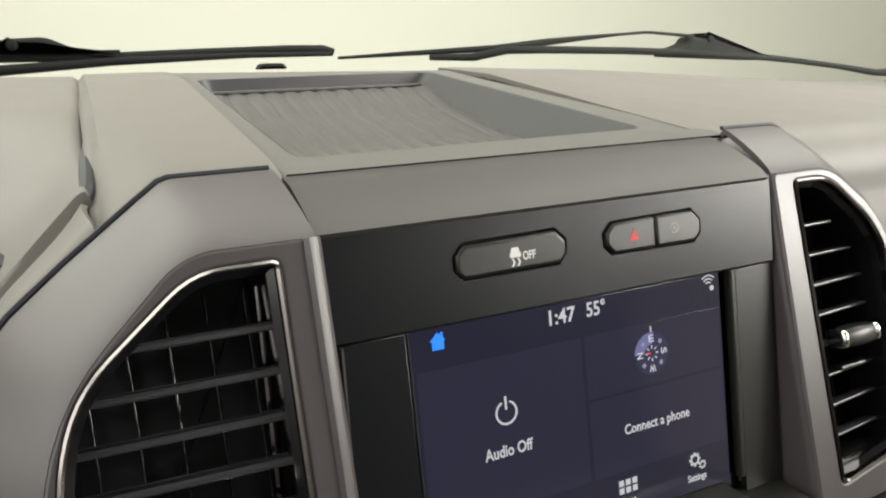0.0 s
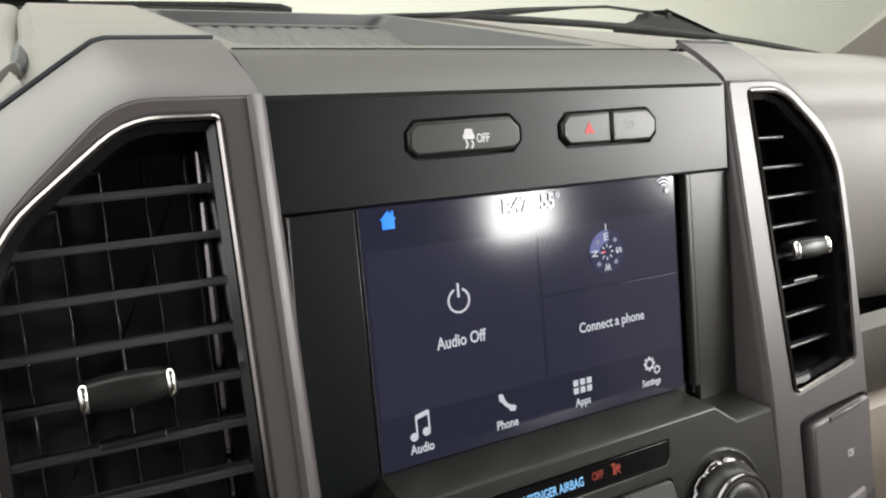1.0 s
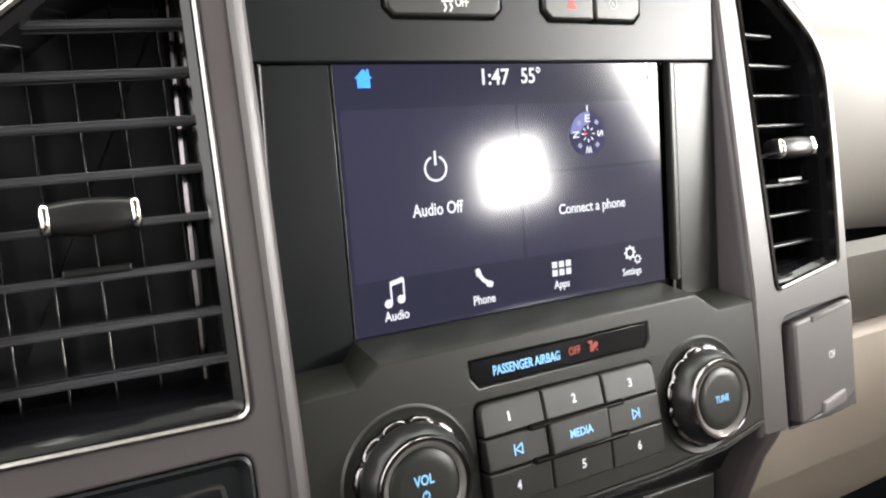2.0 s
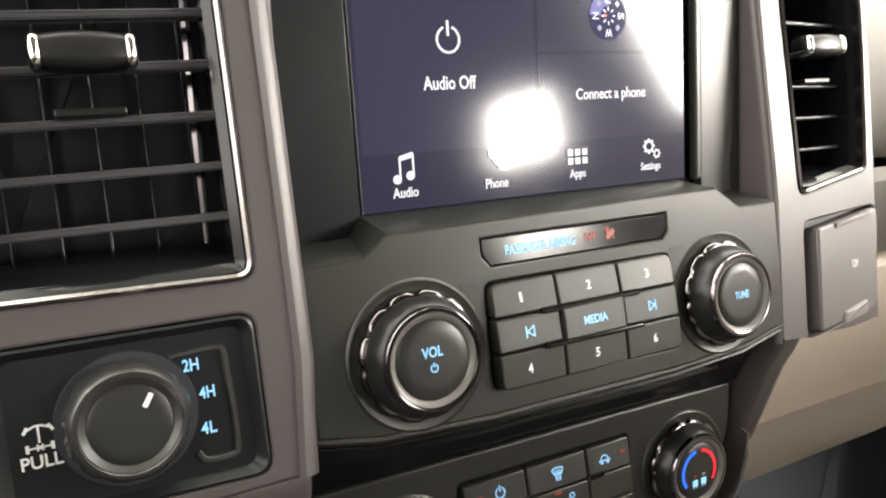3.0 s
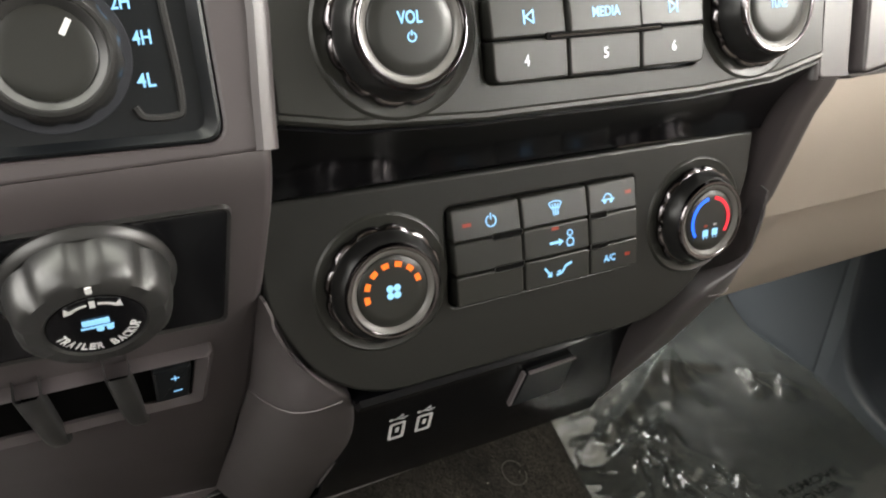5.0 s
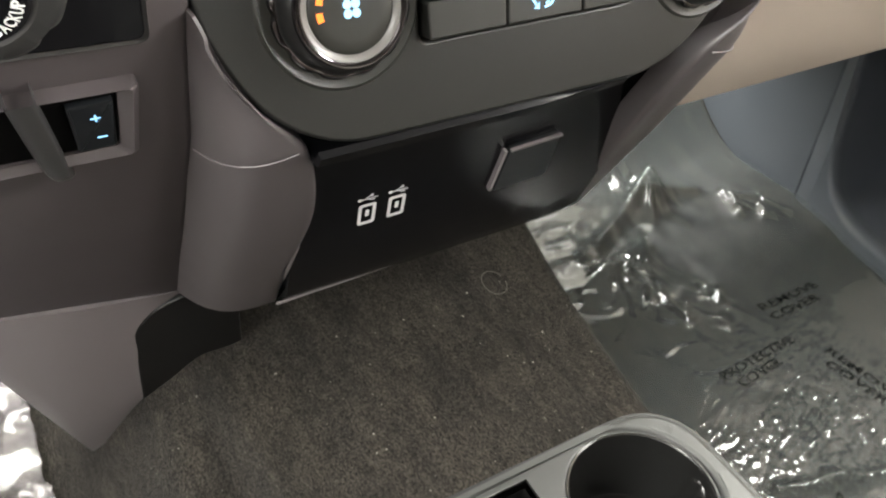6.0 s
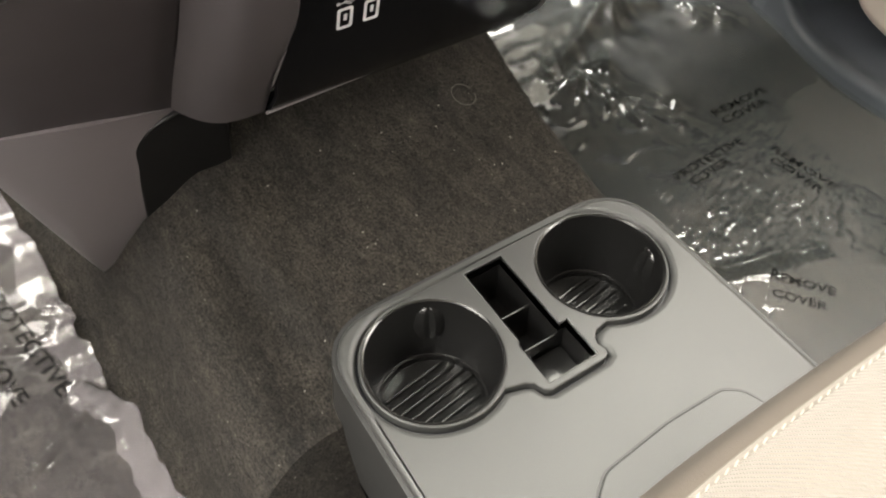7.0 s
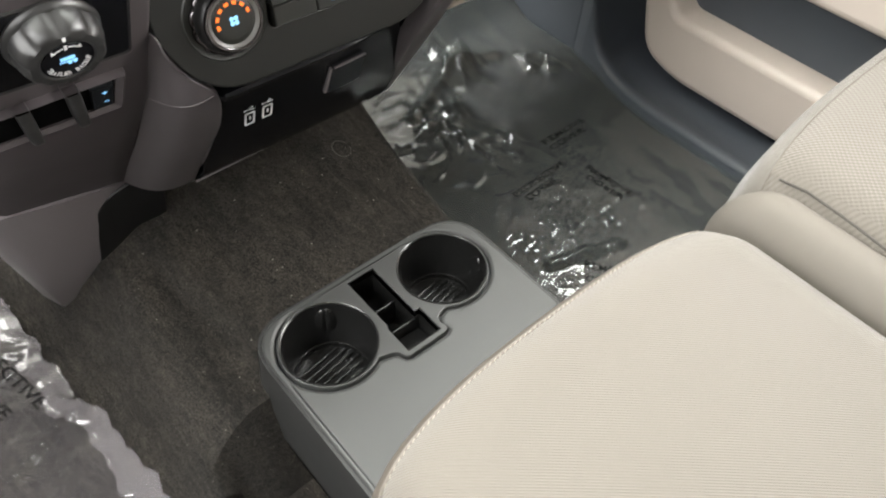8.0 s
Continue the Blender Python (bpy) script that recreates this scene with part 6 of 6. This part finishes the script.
def weave(m, sx, sy, depth, turn=0.0, cross=0.35):
    """Woven ribs in a cloth's relief."""
    n, l = m.node_tree.nodes, m.node_tree.links
    b = n["Principled BSDF"]
    b.inputs["Sheen Weight"].default_value = 0.25
    tc = n.new("ShaderNodeTexCoord")
    mp = n.new("ShaderNodeMapping")
    mp.inputs["Rotation"].default_value = (0, 0, radians(turn))
    l.new(tc.outputs["Object"], mp.inputs["Vector"])
    w1, w2 = n.new("ShaderNodeTexWave"), n.new("ShaderNodeTexWave")
    w1.bands_direction, w2.bands_direction = "Y", "X"
    w1.inputs["Scale"].default_value, w2.inputs["Scale"].default_value = sx, sy
    for w in (w1, w2):
        w.inputs["Distortion"].default_value = 0.12
        w.inputs["Detail Scale"].default_value = 3
        l.new(mp.outputs["Vector"], w.inputs["Vector"])
    mul = n.new("ShaderNodeMath")
    mul.operation = "MULTIPLY_ADD"
    mul.inputs[1].default_value = cross
    l.new(w2.outputs["Fac"], mul.inputs[0])
    l.new(w1.outputs["Fac"], mul.inputs[2])
    bp = n.new("ShaderNodeBump")
    bp.inputs["Strength"].default_value = depth
    bp.inputs["Distance"].default_value = 0.0006
    l.new(mul.outputs[0], bp.inputs["Height"])
    l.new(bp.outputs["Normal"], b.inputs["Normal"])


weave(M_FAB, 190, 380, 0.5, 42, 0.25)
M_WAFFLE = mat("beige_waffle_cloth", (0.135, 0.122, 0.103), 0.85, vary=0.05)
weave(M_WAFFLE, 92, 92, 0.45, 45)
for _q in M_WAFFLE.node_tree.nodes:
    if _q.bl_idname == "ShaderNodeMath":
        _q.inputs[1].default_value = 1.0
    if _q.bl_idname == "ShaderNodeBump":
        _q.inputs["Distance"].default_value = 0.0008


def cushion(name, x0, x1, y_front, y_back, top, bottom, crown, nose, parent, material, nx=26, ny=36, side=0.03, band=0, stitch=True):
    """A stuffed seat cushion with a rolled front and sides."""
    rows = []
    for j in range(ny + 1):
        v = j / ny
        row = []
        for i in range(nx + 1):
            u = i / nx
            a = -1 + 2 * u
            x = (x0 + x1) / 2 + a * (x1 - x0) / 2
            edge_ = max(0, (abs(a) - (1 - 2 * side / (x1 - x0))) / (2 * side / (x1 - x0)))
            z = top + crown * (1 - a * a) - side * (1 - math.sqrt(max(0, 1 - edge_ ** 2))) * 1.2
            y = y_front + (y_back - y_front) * v ** 1.6
            f = max(0, 1 - (abs(y - y_front) / nose))
            z -= nose * (1 - math.sqrt(max(0, 1 - f * f)))
            z += 0.012 * smoothstep(0.25, 0, v) * (1 - a * a)
            yy = y - 0.022 * (a * a) ** 2 * (1 - v)
            row.append((x, yy, z))
        rows.append(row)
    front = [[(x, y + 0.006, z - 0.02), (x, y + 0.004, z - 0.06), (x, y - 0.02, bottom)] for x, y, z in rows[0]]
    rows = [[p[k] for p in front] for k in (2, 1, 0)] + rows
    # side skirts
    full = []
    for r in rows:
        l0, l1 = r[0], r[-1]
        full.append([(l0[0] + 0.004, l0[1], bottom), (l0[0], l0[1], max(bottom, l0[2] - 0.03))] + r + [(l1[0], l1[1], max(bottom, l1[2] - 0.03)), (l1[0] - 0.004, l1[1], bottom)])
    if band:
        part("front_band", sheet(full[:band + 1], 0), M_BAND if stitch else M_FAB, parent, "smooth front band in shaded tan" if stitch else "ribbed beige front band", angle=60)
        part("seam", tube([(x, y - 0.0008, z + 0.0006) for x, y, z in full[band][2:-2]], 0.0015 if stitch else 0.0008, 8), M_VINYL, parent, "stitched seam")
        line = full[band][3:-3]
        marks = []
        for a, b in zip(line, line[1:]):
            p, q = Vector(a), Vector(b)
            n = max(1, int((q - p).length / 0.0042))
            for k in range(n):
                c = p.lerp(q, (k + 0.2) / n)
                d = p.lerp(q, (k + 0.75) / n)
                up_ = Vector((0, -0.0018, 0.0018))
                marks.append(tube([c + up_, d + up_ + Vector((0, 0.0008, 0))], 0.00036, 5))
        if stitch:
            part("stitching", join(*marks), M_THREAD, parent, "pale stitching along the seam")
        full = full[band:]
    return part(name, sheet(full, 0), material, parent, angle=60)


M_THREAD = mat("seat_thread", (0.29, 0.263, 0.228), 0.7, vary=0)
mid = thing("middle_seat", Matrix(), "beige cloth middle seat cushion of a front bench", "seat")
cushion("cushion", -0.172, 0.168, -0.2585, -0.80, 0.329, 0.185, 0.012, 0.05, mid, M_FAB, band=6)


def bolster(xc, half, y_front, top, parent):
    """A stuffed side roll with a blunt round end."""
    rows = []
    for j in range(31):
        y = y_front - 0.53 * (j / 30) ** 2.2
        s_ = min(1.0, (y_front - y) / 0.050)
        round_ = math.sqrt(max(0.0, 1 - (1 - s_) ** 2))
        w, h = half * (0.12 + 0.88 * round_), 0.062 * round_
        row = [(xc - w * 0.9, y, 0.12)]
        for k in range(17):
            a = math.pi * k / 16
            ca, sa = math.cos(a), math.sin(a)
            row.append((xc - w * math.copysign(abs(ca) ** 0.75, ca), y, top - 0.062 + h * abs(sa) ** 0.75))
        row.append((xc + w * 0.9, y, 0.12))
        rows.append(row)
    part("bolster", sheet(rows, 0), M_VINYL, parent, "smooth cloth side roll", angle=60)


ps = thing("passenger_seat", Matrix(), "beige cloth passenger seat with rolled bolster", "seat")
cushion("cushion", 0.204, 0.73, -0.252, -0.80, 0.346, 0.12, 0.010, 0.05, ps, M_WAFFLE, side=0.035, band=7, stitch=False)
bolster(0.1985, 0.0255, -0.2655, 0.3375, ps)
# seam between cushion and roll, with the crease's shadow in its dark colour
part("bolster_seam", tube([(0.2185, -0.2930, 0.3350), (0.2195, -0.3145, 0.3382), (0.2170, -0.3454, 0.3386), (0.2110, -0.3865, 0.3388), (0.2090, -0.50, 0.3388), (0.2090, -0.78, 0.3388)], 0.0010, 6), mat("seam_shadow_cloth", (0.06, 0.055, 0.048), 0.9, vary=0), ps, "stitched seam in a shadow-dark colour")

# ---------- passenger door ----------
door = thing("passenger_door", Matrix(), "beige plastic door panel with a dark map pocket", "door")
panel_o = rounded([(-0.80, 0.030), (0.050, 0.028), (0.112, 0.050), (0.136, 0.13), (0.20, 0.70), (-0.80, 0.72)], [0.01, 0.03, 0.03, 0.05, 0.03, 0.01], 6)
pocket = rounded([(-0.70, 0.129), (0.068, 0.129), (0.088, 0.155), (0.094, 0.232), (-0.70, 0.232)], [0.02, 0.012, 0.012, 0.03, 0.02], 5)
across = Matrix(((0, 0, -1, 0), (1, 0, 0, 0), (0, 1, 0, 0), (0, 0, 0, 1)))
part("panel", moved(slab(panel_o, -0.72, -0.665, [pocket], 0.012, 4), across), M_BEIGE, door)
part("map_pocket", wall_slab(rect(-0.75, 0.08, 0.12, 0.36), [], 0.715, 0.73), M_DOORDARK, door, "dark slate map pocket")
# the sill sweeps up into the kick panel at the front of the footwell
TRIM = spline([(0.600, -1.0, 0.010), (0.600, -0.60, 0.010), (0.600, -0.25, 0.010), (0.600, 0.0, 0.010), (0.606, 0.070, 0.010), (0.618, 0.120, 0.011), (0.630, 0.155, 0.016), (0.637, 0.182, 0.034), (0.641, 0.200, 0.075), (0.643, 0.209, 0.130), (0.645, 0.216, 0.220), (0.648, 0.226, 0.50)], 110)
rows = []
for x, y, h in TRIM:
    h = max(h, 0.009)
    rows.append([(x, y, -0.03), (x, y, h - 0.006), (x + 0.0015, y - 0.0005, h - 0.002), (x + 0.005, y - 0.001, h), (x + 0.012, y - 0.0012, h + 0.0004), (x + 0.020, y - 0.001, h - 0.002), (x + 0.032, y, h - 0.0045), (x + 0.05, y, h - 0.004), (0.735, y + 0.004, h), (0.80, y + 0.01, h)])
tagged(part("sill_trim", sheet(rows, -0.003), M_DOORDARK, angle=60), "dark slate sill trim sweeping up into the kick panel", "trim", kind="structure")
tagged(part("kick_panel", block(0.650, 0.227, -0.03, 0.80, 0.55, 0.55, 0.006), M_DOORDARK), "dark slate kick panel beside the footwell", "trim", kind="structure")

# ---------- protective film ----------
def film_material(name, color, haze, gloss):
    """Thin clear plastic film: mostly see-through, a little milky, with sharp glints off its folds."""
    m = bpy.data.materials.new(name)
    m.use_nodes = True
    n, l = m.node_tree.nodes, m.node_tree.links
    milk = n["Principled BSDF"]
    milk.inputs["Base Color"].default_value = (*color, 1)
    milk.inputs["Roughness"].default_value = 0.6
    gl = n.new("ShaderNodeBsdfGlossy")
    gl.inputs["Roughness"].default_value = 0.035
    tc = n.new("ShaderNodeTexCoord")
    mp = n.new("ShaderNodeMapping")
    mp.inputs["Scale"].default_value = (1.0, 0.5, 1.0)
    mp.inputs["Rotation"].default_value = (0, 0, 0.6)
    nz = n.new("ShaderNodeTexNoise")
    nz.inputs["Scale"].default_value = 9
    nz.inputs["Detail"].default_value = 1.5
    nz.inputs["Distortion"].default_value = 0.5
    l.new(tc.outputs["Object"], mp.inputs["Vector"])
    l.new(mp.outputs["Vector"], nz.inputs["Vector"])
    bp = n.new("ShaderNodeBump")
    bp.inputs["Strength"].default_value = 1.0
    bp.inputs["Distance"].default_value = 0.010
    l.new(nz.outputs["Fac"], bp.inputs["Height"])
    l.new(bp.outputs["Normal"], gl.inputs["Normal"])
    tr = n.new("ShaderNodeBsdfTransparent")
    tr.inputs["Color"].default_value = (0.94, 0.95, 0.93, 1)
    a, b = n.new("ShaderNodeMixShader"), n.new("ShaderNodeMixShader")
    a.inputs[0].default_value, b.inputs[0].default_value = haze, gloss
    l.new(tr.outputs[0], a.inputs[1])
    l.new(milk.outputs[0], a.inputs[2])
    l.new(a.outputs[0], b.inputs[1])
    l.new(gl.outputs[0], b.inputs[2])
    l.new(b.outputs[0], n["Material Output"].inputs["Surface"])
    return m


M_FILM = film_material("clear_floor_film", (0.23, 0.275, 0.285), 0.165, 0.085)
M_FILMPALE = film_material("pale_floor_film", (0.36, 0.335, 0.36), 0.14, 0.034)
M_HEM = film_material("folded_film_hem", (0.46, 0.43, 0.46), 0.26, 0.05)
M_PRINT = mat("film_print", (0.010, 0.011, 0.011), 0.7, vary=0, spec=0.1)
_n, _l = M_PRINT.node_tree.nodes, M_PRINT.node_tree.links
_tr, _mx, _nz = _n.new("ShaderNodeBsdfTransparent"), _n.new("ShaderNodeMixShader"), _n.new("ShaderNodeTexNoise")
_nz.inputs["Scale"].default_value = 130
_nm = _n.new("ShaderNodeMapRange")
_nm.inputs["From Min"].default_value, _nm.inputs["From Max"].default_value = 0.35, 0.65
_nm.inputs["To Min"].default_value, _nm.inputs["To Max"].default_value = 0.05, 0.55
_l.new(_nz.outputs["Fac"], _nm.inputs["Value"])
_l.new(_nm.outputs["Result"], _mx.inputs[0])
_l.new(_tr.outputs[0], _mx.inputs[1])
_l.new(_n["Principled BSDF"].outputs[0], _mx.inputs[2])
_l.new(_mx.outputs[0], _n["Material Output"].inputs["Surface"])
PEAKS = [(0.44, 0.30, 0.045, 0.022), (0.47, 0.315, 0.02, 0.02), (0.365, 0.217, 0.028, 0.016), (0.388, 0.12, 0.016, 0.014), (0.575, 0.235, 0.02, 0.015), (0.55, 0.25, 0.02, 0.012), (0.31, 0.20, 0.03, 0.02), (0.33, 0.17, 0.02, 0.012), (0.35, 0.13, 0.018, 0.012)]
RIDGES = [((0.30, 0.235), (0.43, 0.305), 0.028, 0.010), ((0.45, 0.305), (0.52, 0.29), 0.022, 0.009), ((0.36, 0.21), (0.40, 0.12), 0.014, 0.007), ((0.33, 0.20), (0.34, 0.11), 0.014, 0.006), ((0.26, -0.085), (0.36, -0.118), 0.016, 0.007), ((0.55, 0.27), (0.60, 0.20), 0.012, 0.008), ((-0.290, 0.115), (-0.266, 0.078), 0.022, 0.004), ((-0.272, 0.078), (-0.262, 0.100), 0.020, 0.004), ((-0.40, 0.02), (-0.29, 0.09), 0.014, 0.004)]


BLISTERS = [(0.428, 0.290, 0.022, 0.020), (0.449, 0.296, 0.020, 0.017), (0.362, 0.213, 0.018, 0.016), (0.388, 0.120, 0.010, 0.010), (0.372, 0.092, 0.007, 0.008), (0.542, 0.229, 0.007, 0.011), (0.575, 0.208, 0.008, 0.013), (0.300, 0.205, 0.009, 0.015), (0.330, 0.150, 0.006, 0.010), (0.310, -0.100, 0.008, 0.012)]


def crumple(x, y):
    wild = 0.08 + 0.42 * math.exp(-(((x - 0.30) / 0.10) ** 2) - (((y - 0.20) / 0.13) ** 2)) + (0.3 if x < 0 else 0)
    w = noise.noise(Vector((x * 7 + 3, y * 7 + 1, 0))) * 0.4
    w += wild * (1 - abs(noise.noise(Vector((x * 16 + y * 9, y * 22 - x * 8, 1))))) ** 1.6 * 1.3
    w += wild * (1 - abs(noise.noise(Vector((x * 38 - y * 17, y * 50 + x * 17, 4))))) ** 1.6 * 0.25
    fine = math.exp(-(((x - 0.36) / 0.105) ** 2) - (((y + 0.04) / 0.085) ** 2))
    w += fine * 0.66 * (1 - abs(noise.noise(Vector((x * 28 + y * 16, y * 120 - x * 40, 8))))) ** 1.8 + fine * 0.28 * (1 - abs(noise.noise(Vector((x * 60 - y * 50, y * 170 + x * 60, 3))))) ** 1.8
    z = 0.007 * w
    for px, py, h, r in PEAKS:
        z += 0.6 * h * math.exp(-math.hypot(x - px, (y - py) * (1 + 0.5 * math.sin(7 * math.atan2(y - py, x - px)))) / (0.8 * r))
    for px, py, h, r in BLISTERS:
        z += h * math.exp(-((x - px) ** 2 + (y - py) ** 2) / (r * r))
    for (ax, ay), (bx, by), h, r in RIDGES:
        dx, dy = bx - ax, by - ay
        t = min(1, max(0, ((x - ax) * dx + (y - ay) * dy) / (dx * dx + dy * dy)))
        z += 0.55 * h * math.exp(-((x - ax - dx * t) ** 2 + (y - ay - dy * t) ** 2) / r ** 2)
    return max(0.0, z)


def film(name, y0, y1, nx, ny, edge, label, material):
    t = thing(name, Matrix(), label, "floor film", "floor films")
    rows = []
    for j in range(ny + 1):
        row = []
        for i in range(nx + 1):
            y = y0 + (y1 - y0) * j / ny
            a, b = edge(y)
            x = a + (b - a) * i / nx
            row.append((x, y, max(floor_height(x, y) + 0.003, -0.004) + crumple(x, y)))
        rows.append(row)
    part("film", sheet(rows, 0.0), material, t, angle=40)
    return t


def film_words(parent, text, x, y, w, h, turn):
    ob = words("print", text, w, h, M_PRINT, parent, 0, 0)
    c, s = math.cos(turn), math.sin(turn)
    for v in ob.data.vertices:
        px, py = x + v.co.x * c - v.co.y * s, y + v.co.x * s + v.co.y * c
        v.co = (px, py, max(floor_height(px, py) + 0.003, -0.004) + crumple(px, py) + 0.0012 + v.co.z)
    ob.matrix_local = Matrix()


def left_edge(y):
    pts = [(-0.70, -0.25), (-0.10, -0.247), (-0.019, -0.253), (0.026, -0.257), (0.060, -0.258), (0.074, -0.262), (0.094, -0.276), (0.134, -0.273), (0.21, -0.282), (0.27, -0.285), (0.365, -0.298), (0.6, -0.31)]
    for (a, p), (b, q) in zip(pts, pts[1:]):
        if y <= b:
            return p + (q - p) * (y - a) / (b - a) + 0.006 * noise.noise(Vector((1.0, y * 38, 0))) + 0.003 * noise.noise(Vector((5.0, y * 130, 0)))
    return -0.31


fr = film("floor_film", -0.30, 0.50, 300, 480, lambda y: (0.185 + 0.16 * max(-0.04, min(0.3, y)), 0.604 + 0.04 * smoothstep(0.07, 0.20, y)), "clear crinkled protective film over the passenger footwell", M_FILM)
for t_, x, y, w, h, a in (("PROTECTIVE", 0.365, 0.036, 0.105, 0.0105, 0.05), ("COVER", 0.350, 0.020, 0.060, 0.0105, 0.05), ("REMOVE", 0.470, 0.088, 0.090, 0.0105, 0.0), ("COVER", 0.462, 0.072, 0.075, 0.0105, 0.0), ("REMOVE", 0.440, -0.030, 0.080, 0.0105, -1.5), ("COVER", 0.424, -0.034, 0.065, 0.0105, -1.5), ("REMOVE", 0.315, -0.135, 0.060, 0.010, -0.9), ("COVER", 0.298, -0.146, 0.050, 0.010, -0.9)):
    film_words(fr, t_, x, y, w, h, a)
fl_ = film("floor_film", -0.45, 0.45, 300, 420, lambda y: (-0.78, left_edge(y)), "clear crinkled protective film over the driver footwell", M_FILMPALE)
rows = []
for j in range(421):
    y = -0.45 + 0.90 * j / 420
    x = left_edge(y)
    fold = 0.018 + 0.010 * noise.noise(Vector((3.0, y * 22, 0)))
    row = []
    for k in range(9):
        px = x + 0.002 - fold * 1.4 * k / 8
        row.append((px, y, max(floor_height(px, y) + 0.003, -0.004) + crumple(px, y) + 0.0012 + 0.0022 * math.sin(math.pi * k / 8) * (0.6 + 0.5 * noise.noise(Vector((k * 0.3, y * 45, 2))))))
    rows.append(row)
part("hem", sheet(rows, 0.0), M_HEM, fl_, "milky folded hem of the film", angle=40)
film_words(fl_, "PROTECTIVE", -0.318, 0.19, 0.15, 0.014, -1.35)
film_words(fl_, "REMOVE", -0.345, 0.17, 0.09, 0.014, -1.35)


# ---------- lint, hair and scuffs ----------
M_LINT = mat("pale_lint", (0.30, 0.28, 0.25), 0.8, vary=0)
rng = random.Random(7)
specks = []
for k in range(120):
    x, y = rng.uniform(-0.22, 0.13), rng.uniform(-0.20, 0.12)
    if -0.14 < x < 0.115 and y < -0.055:
        continue
    z = floor_height(x, y)
    s = rng.choice((0.0002, 0.00025, 0.0003, 0.0005))
    a = rng.uniform(0, 6.28)
    specks.append(moved(block(-s * rng.uniform(0.8, 2.2), -s * 0.7, -0.0002, s, s * 0.7, s, 0), Matrix.Translation((x, y, z + 0.0003)) @ Matrix.Rotation(a, 4, "Z")))
tagged(part("carpet_lint", join(*specks), M_LINT), "tiny pale lint specks scattered on the carpet", "lint", kind="stuff")
loop = []
for k in range(25):
    a = radians(20 + 330 * k / 24)
    x, y = 0.086 + 0.0095 * math.cos(a), 0.111 + 0.0125 * math.sin(a)
    loop.append((x, y, floor_height(x, y) + 0.0010))
tagged(part("loose_thread", tube(loop, 0.00035, 5), mat("grey_thread", (0.10, 0.09, 0.08), 0.7, vary=0)), "thin curled grey thread lying on the carpet", "thread")
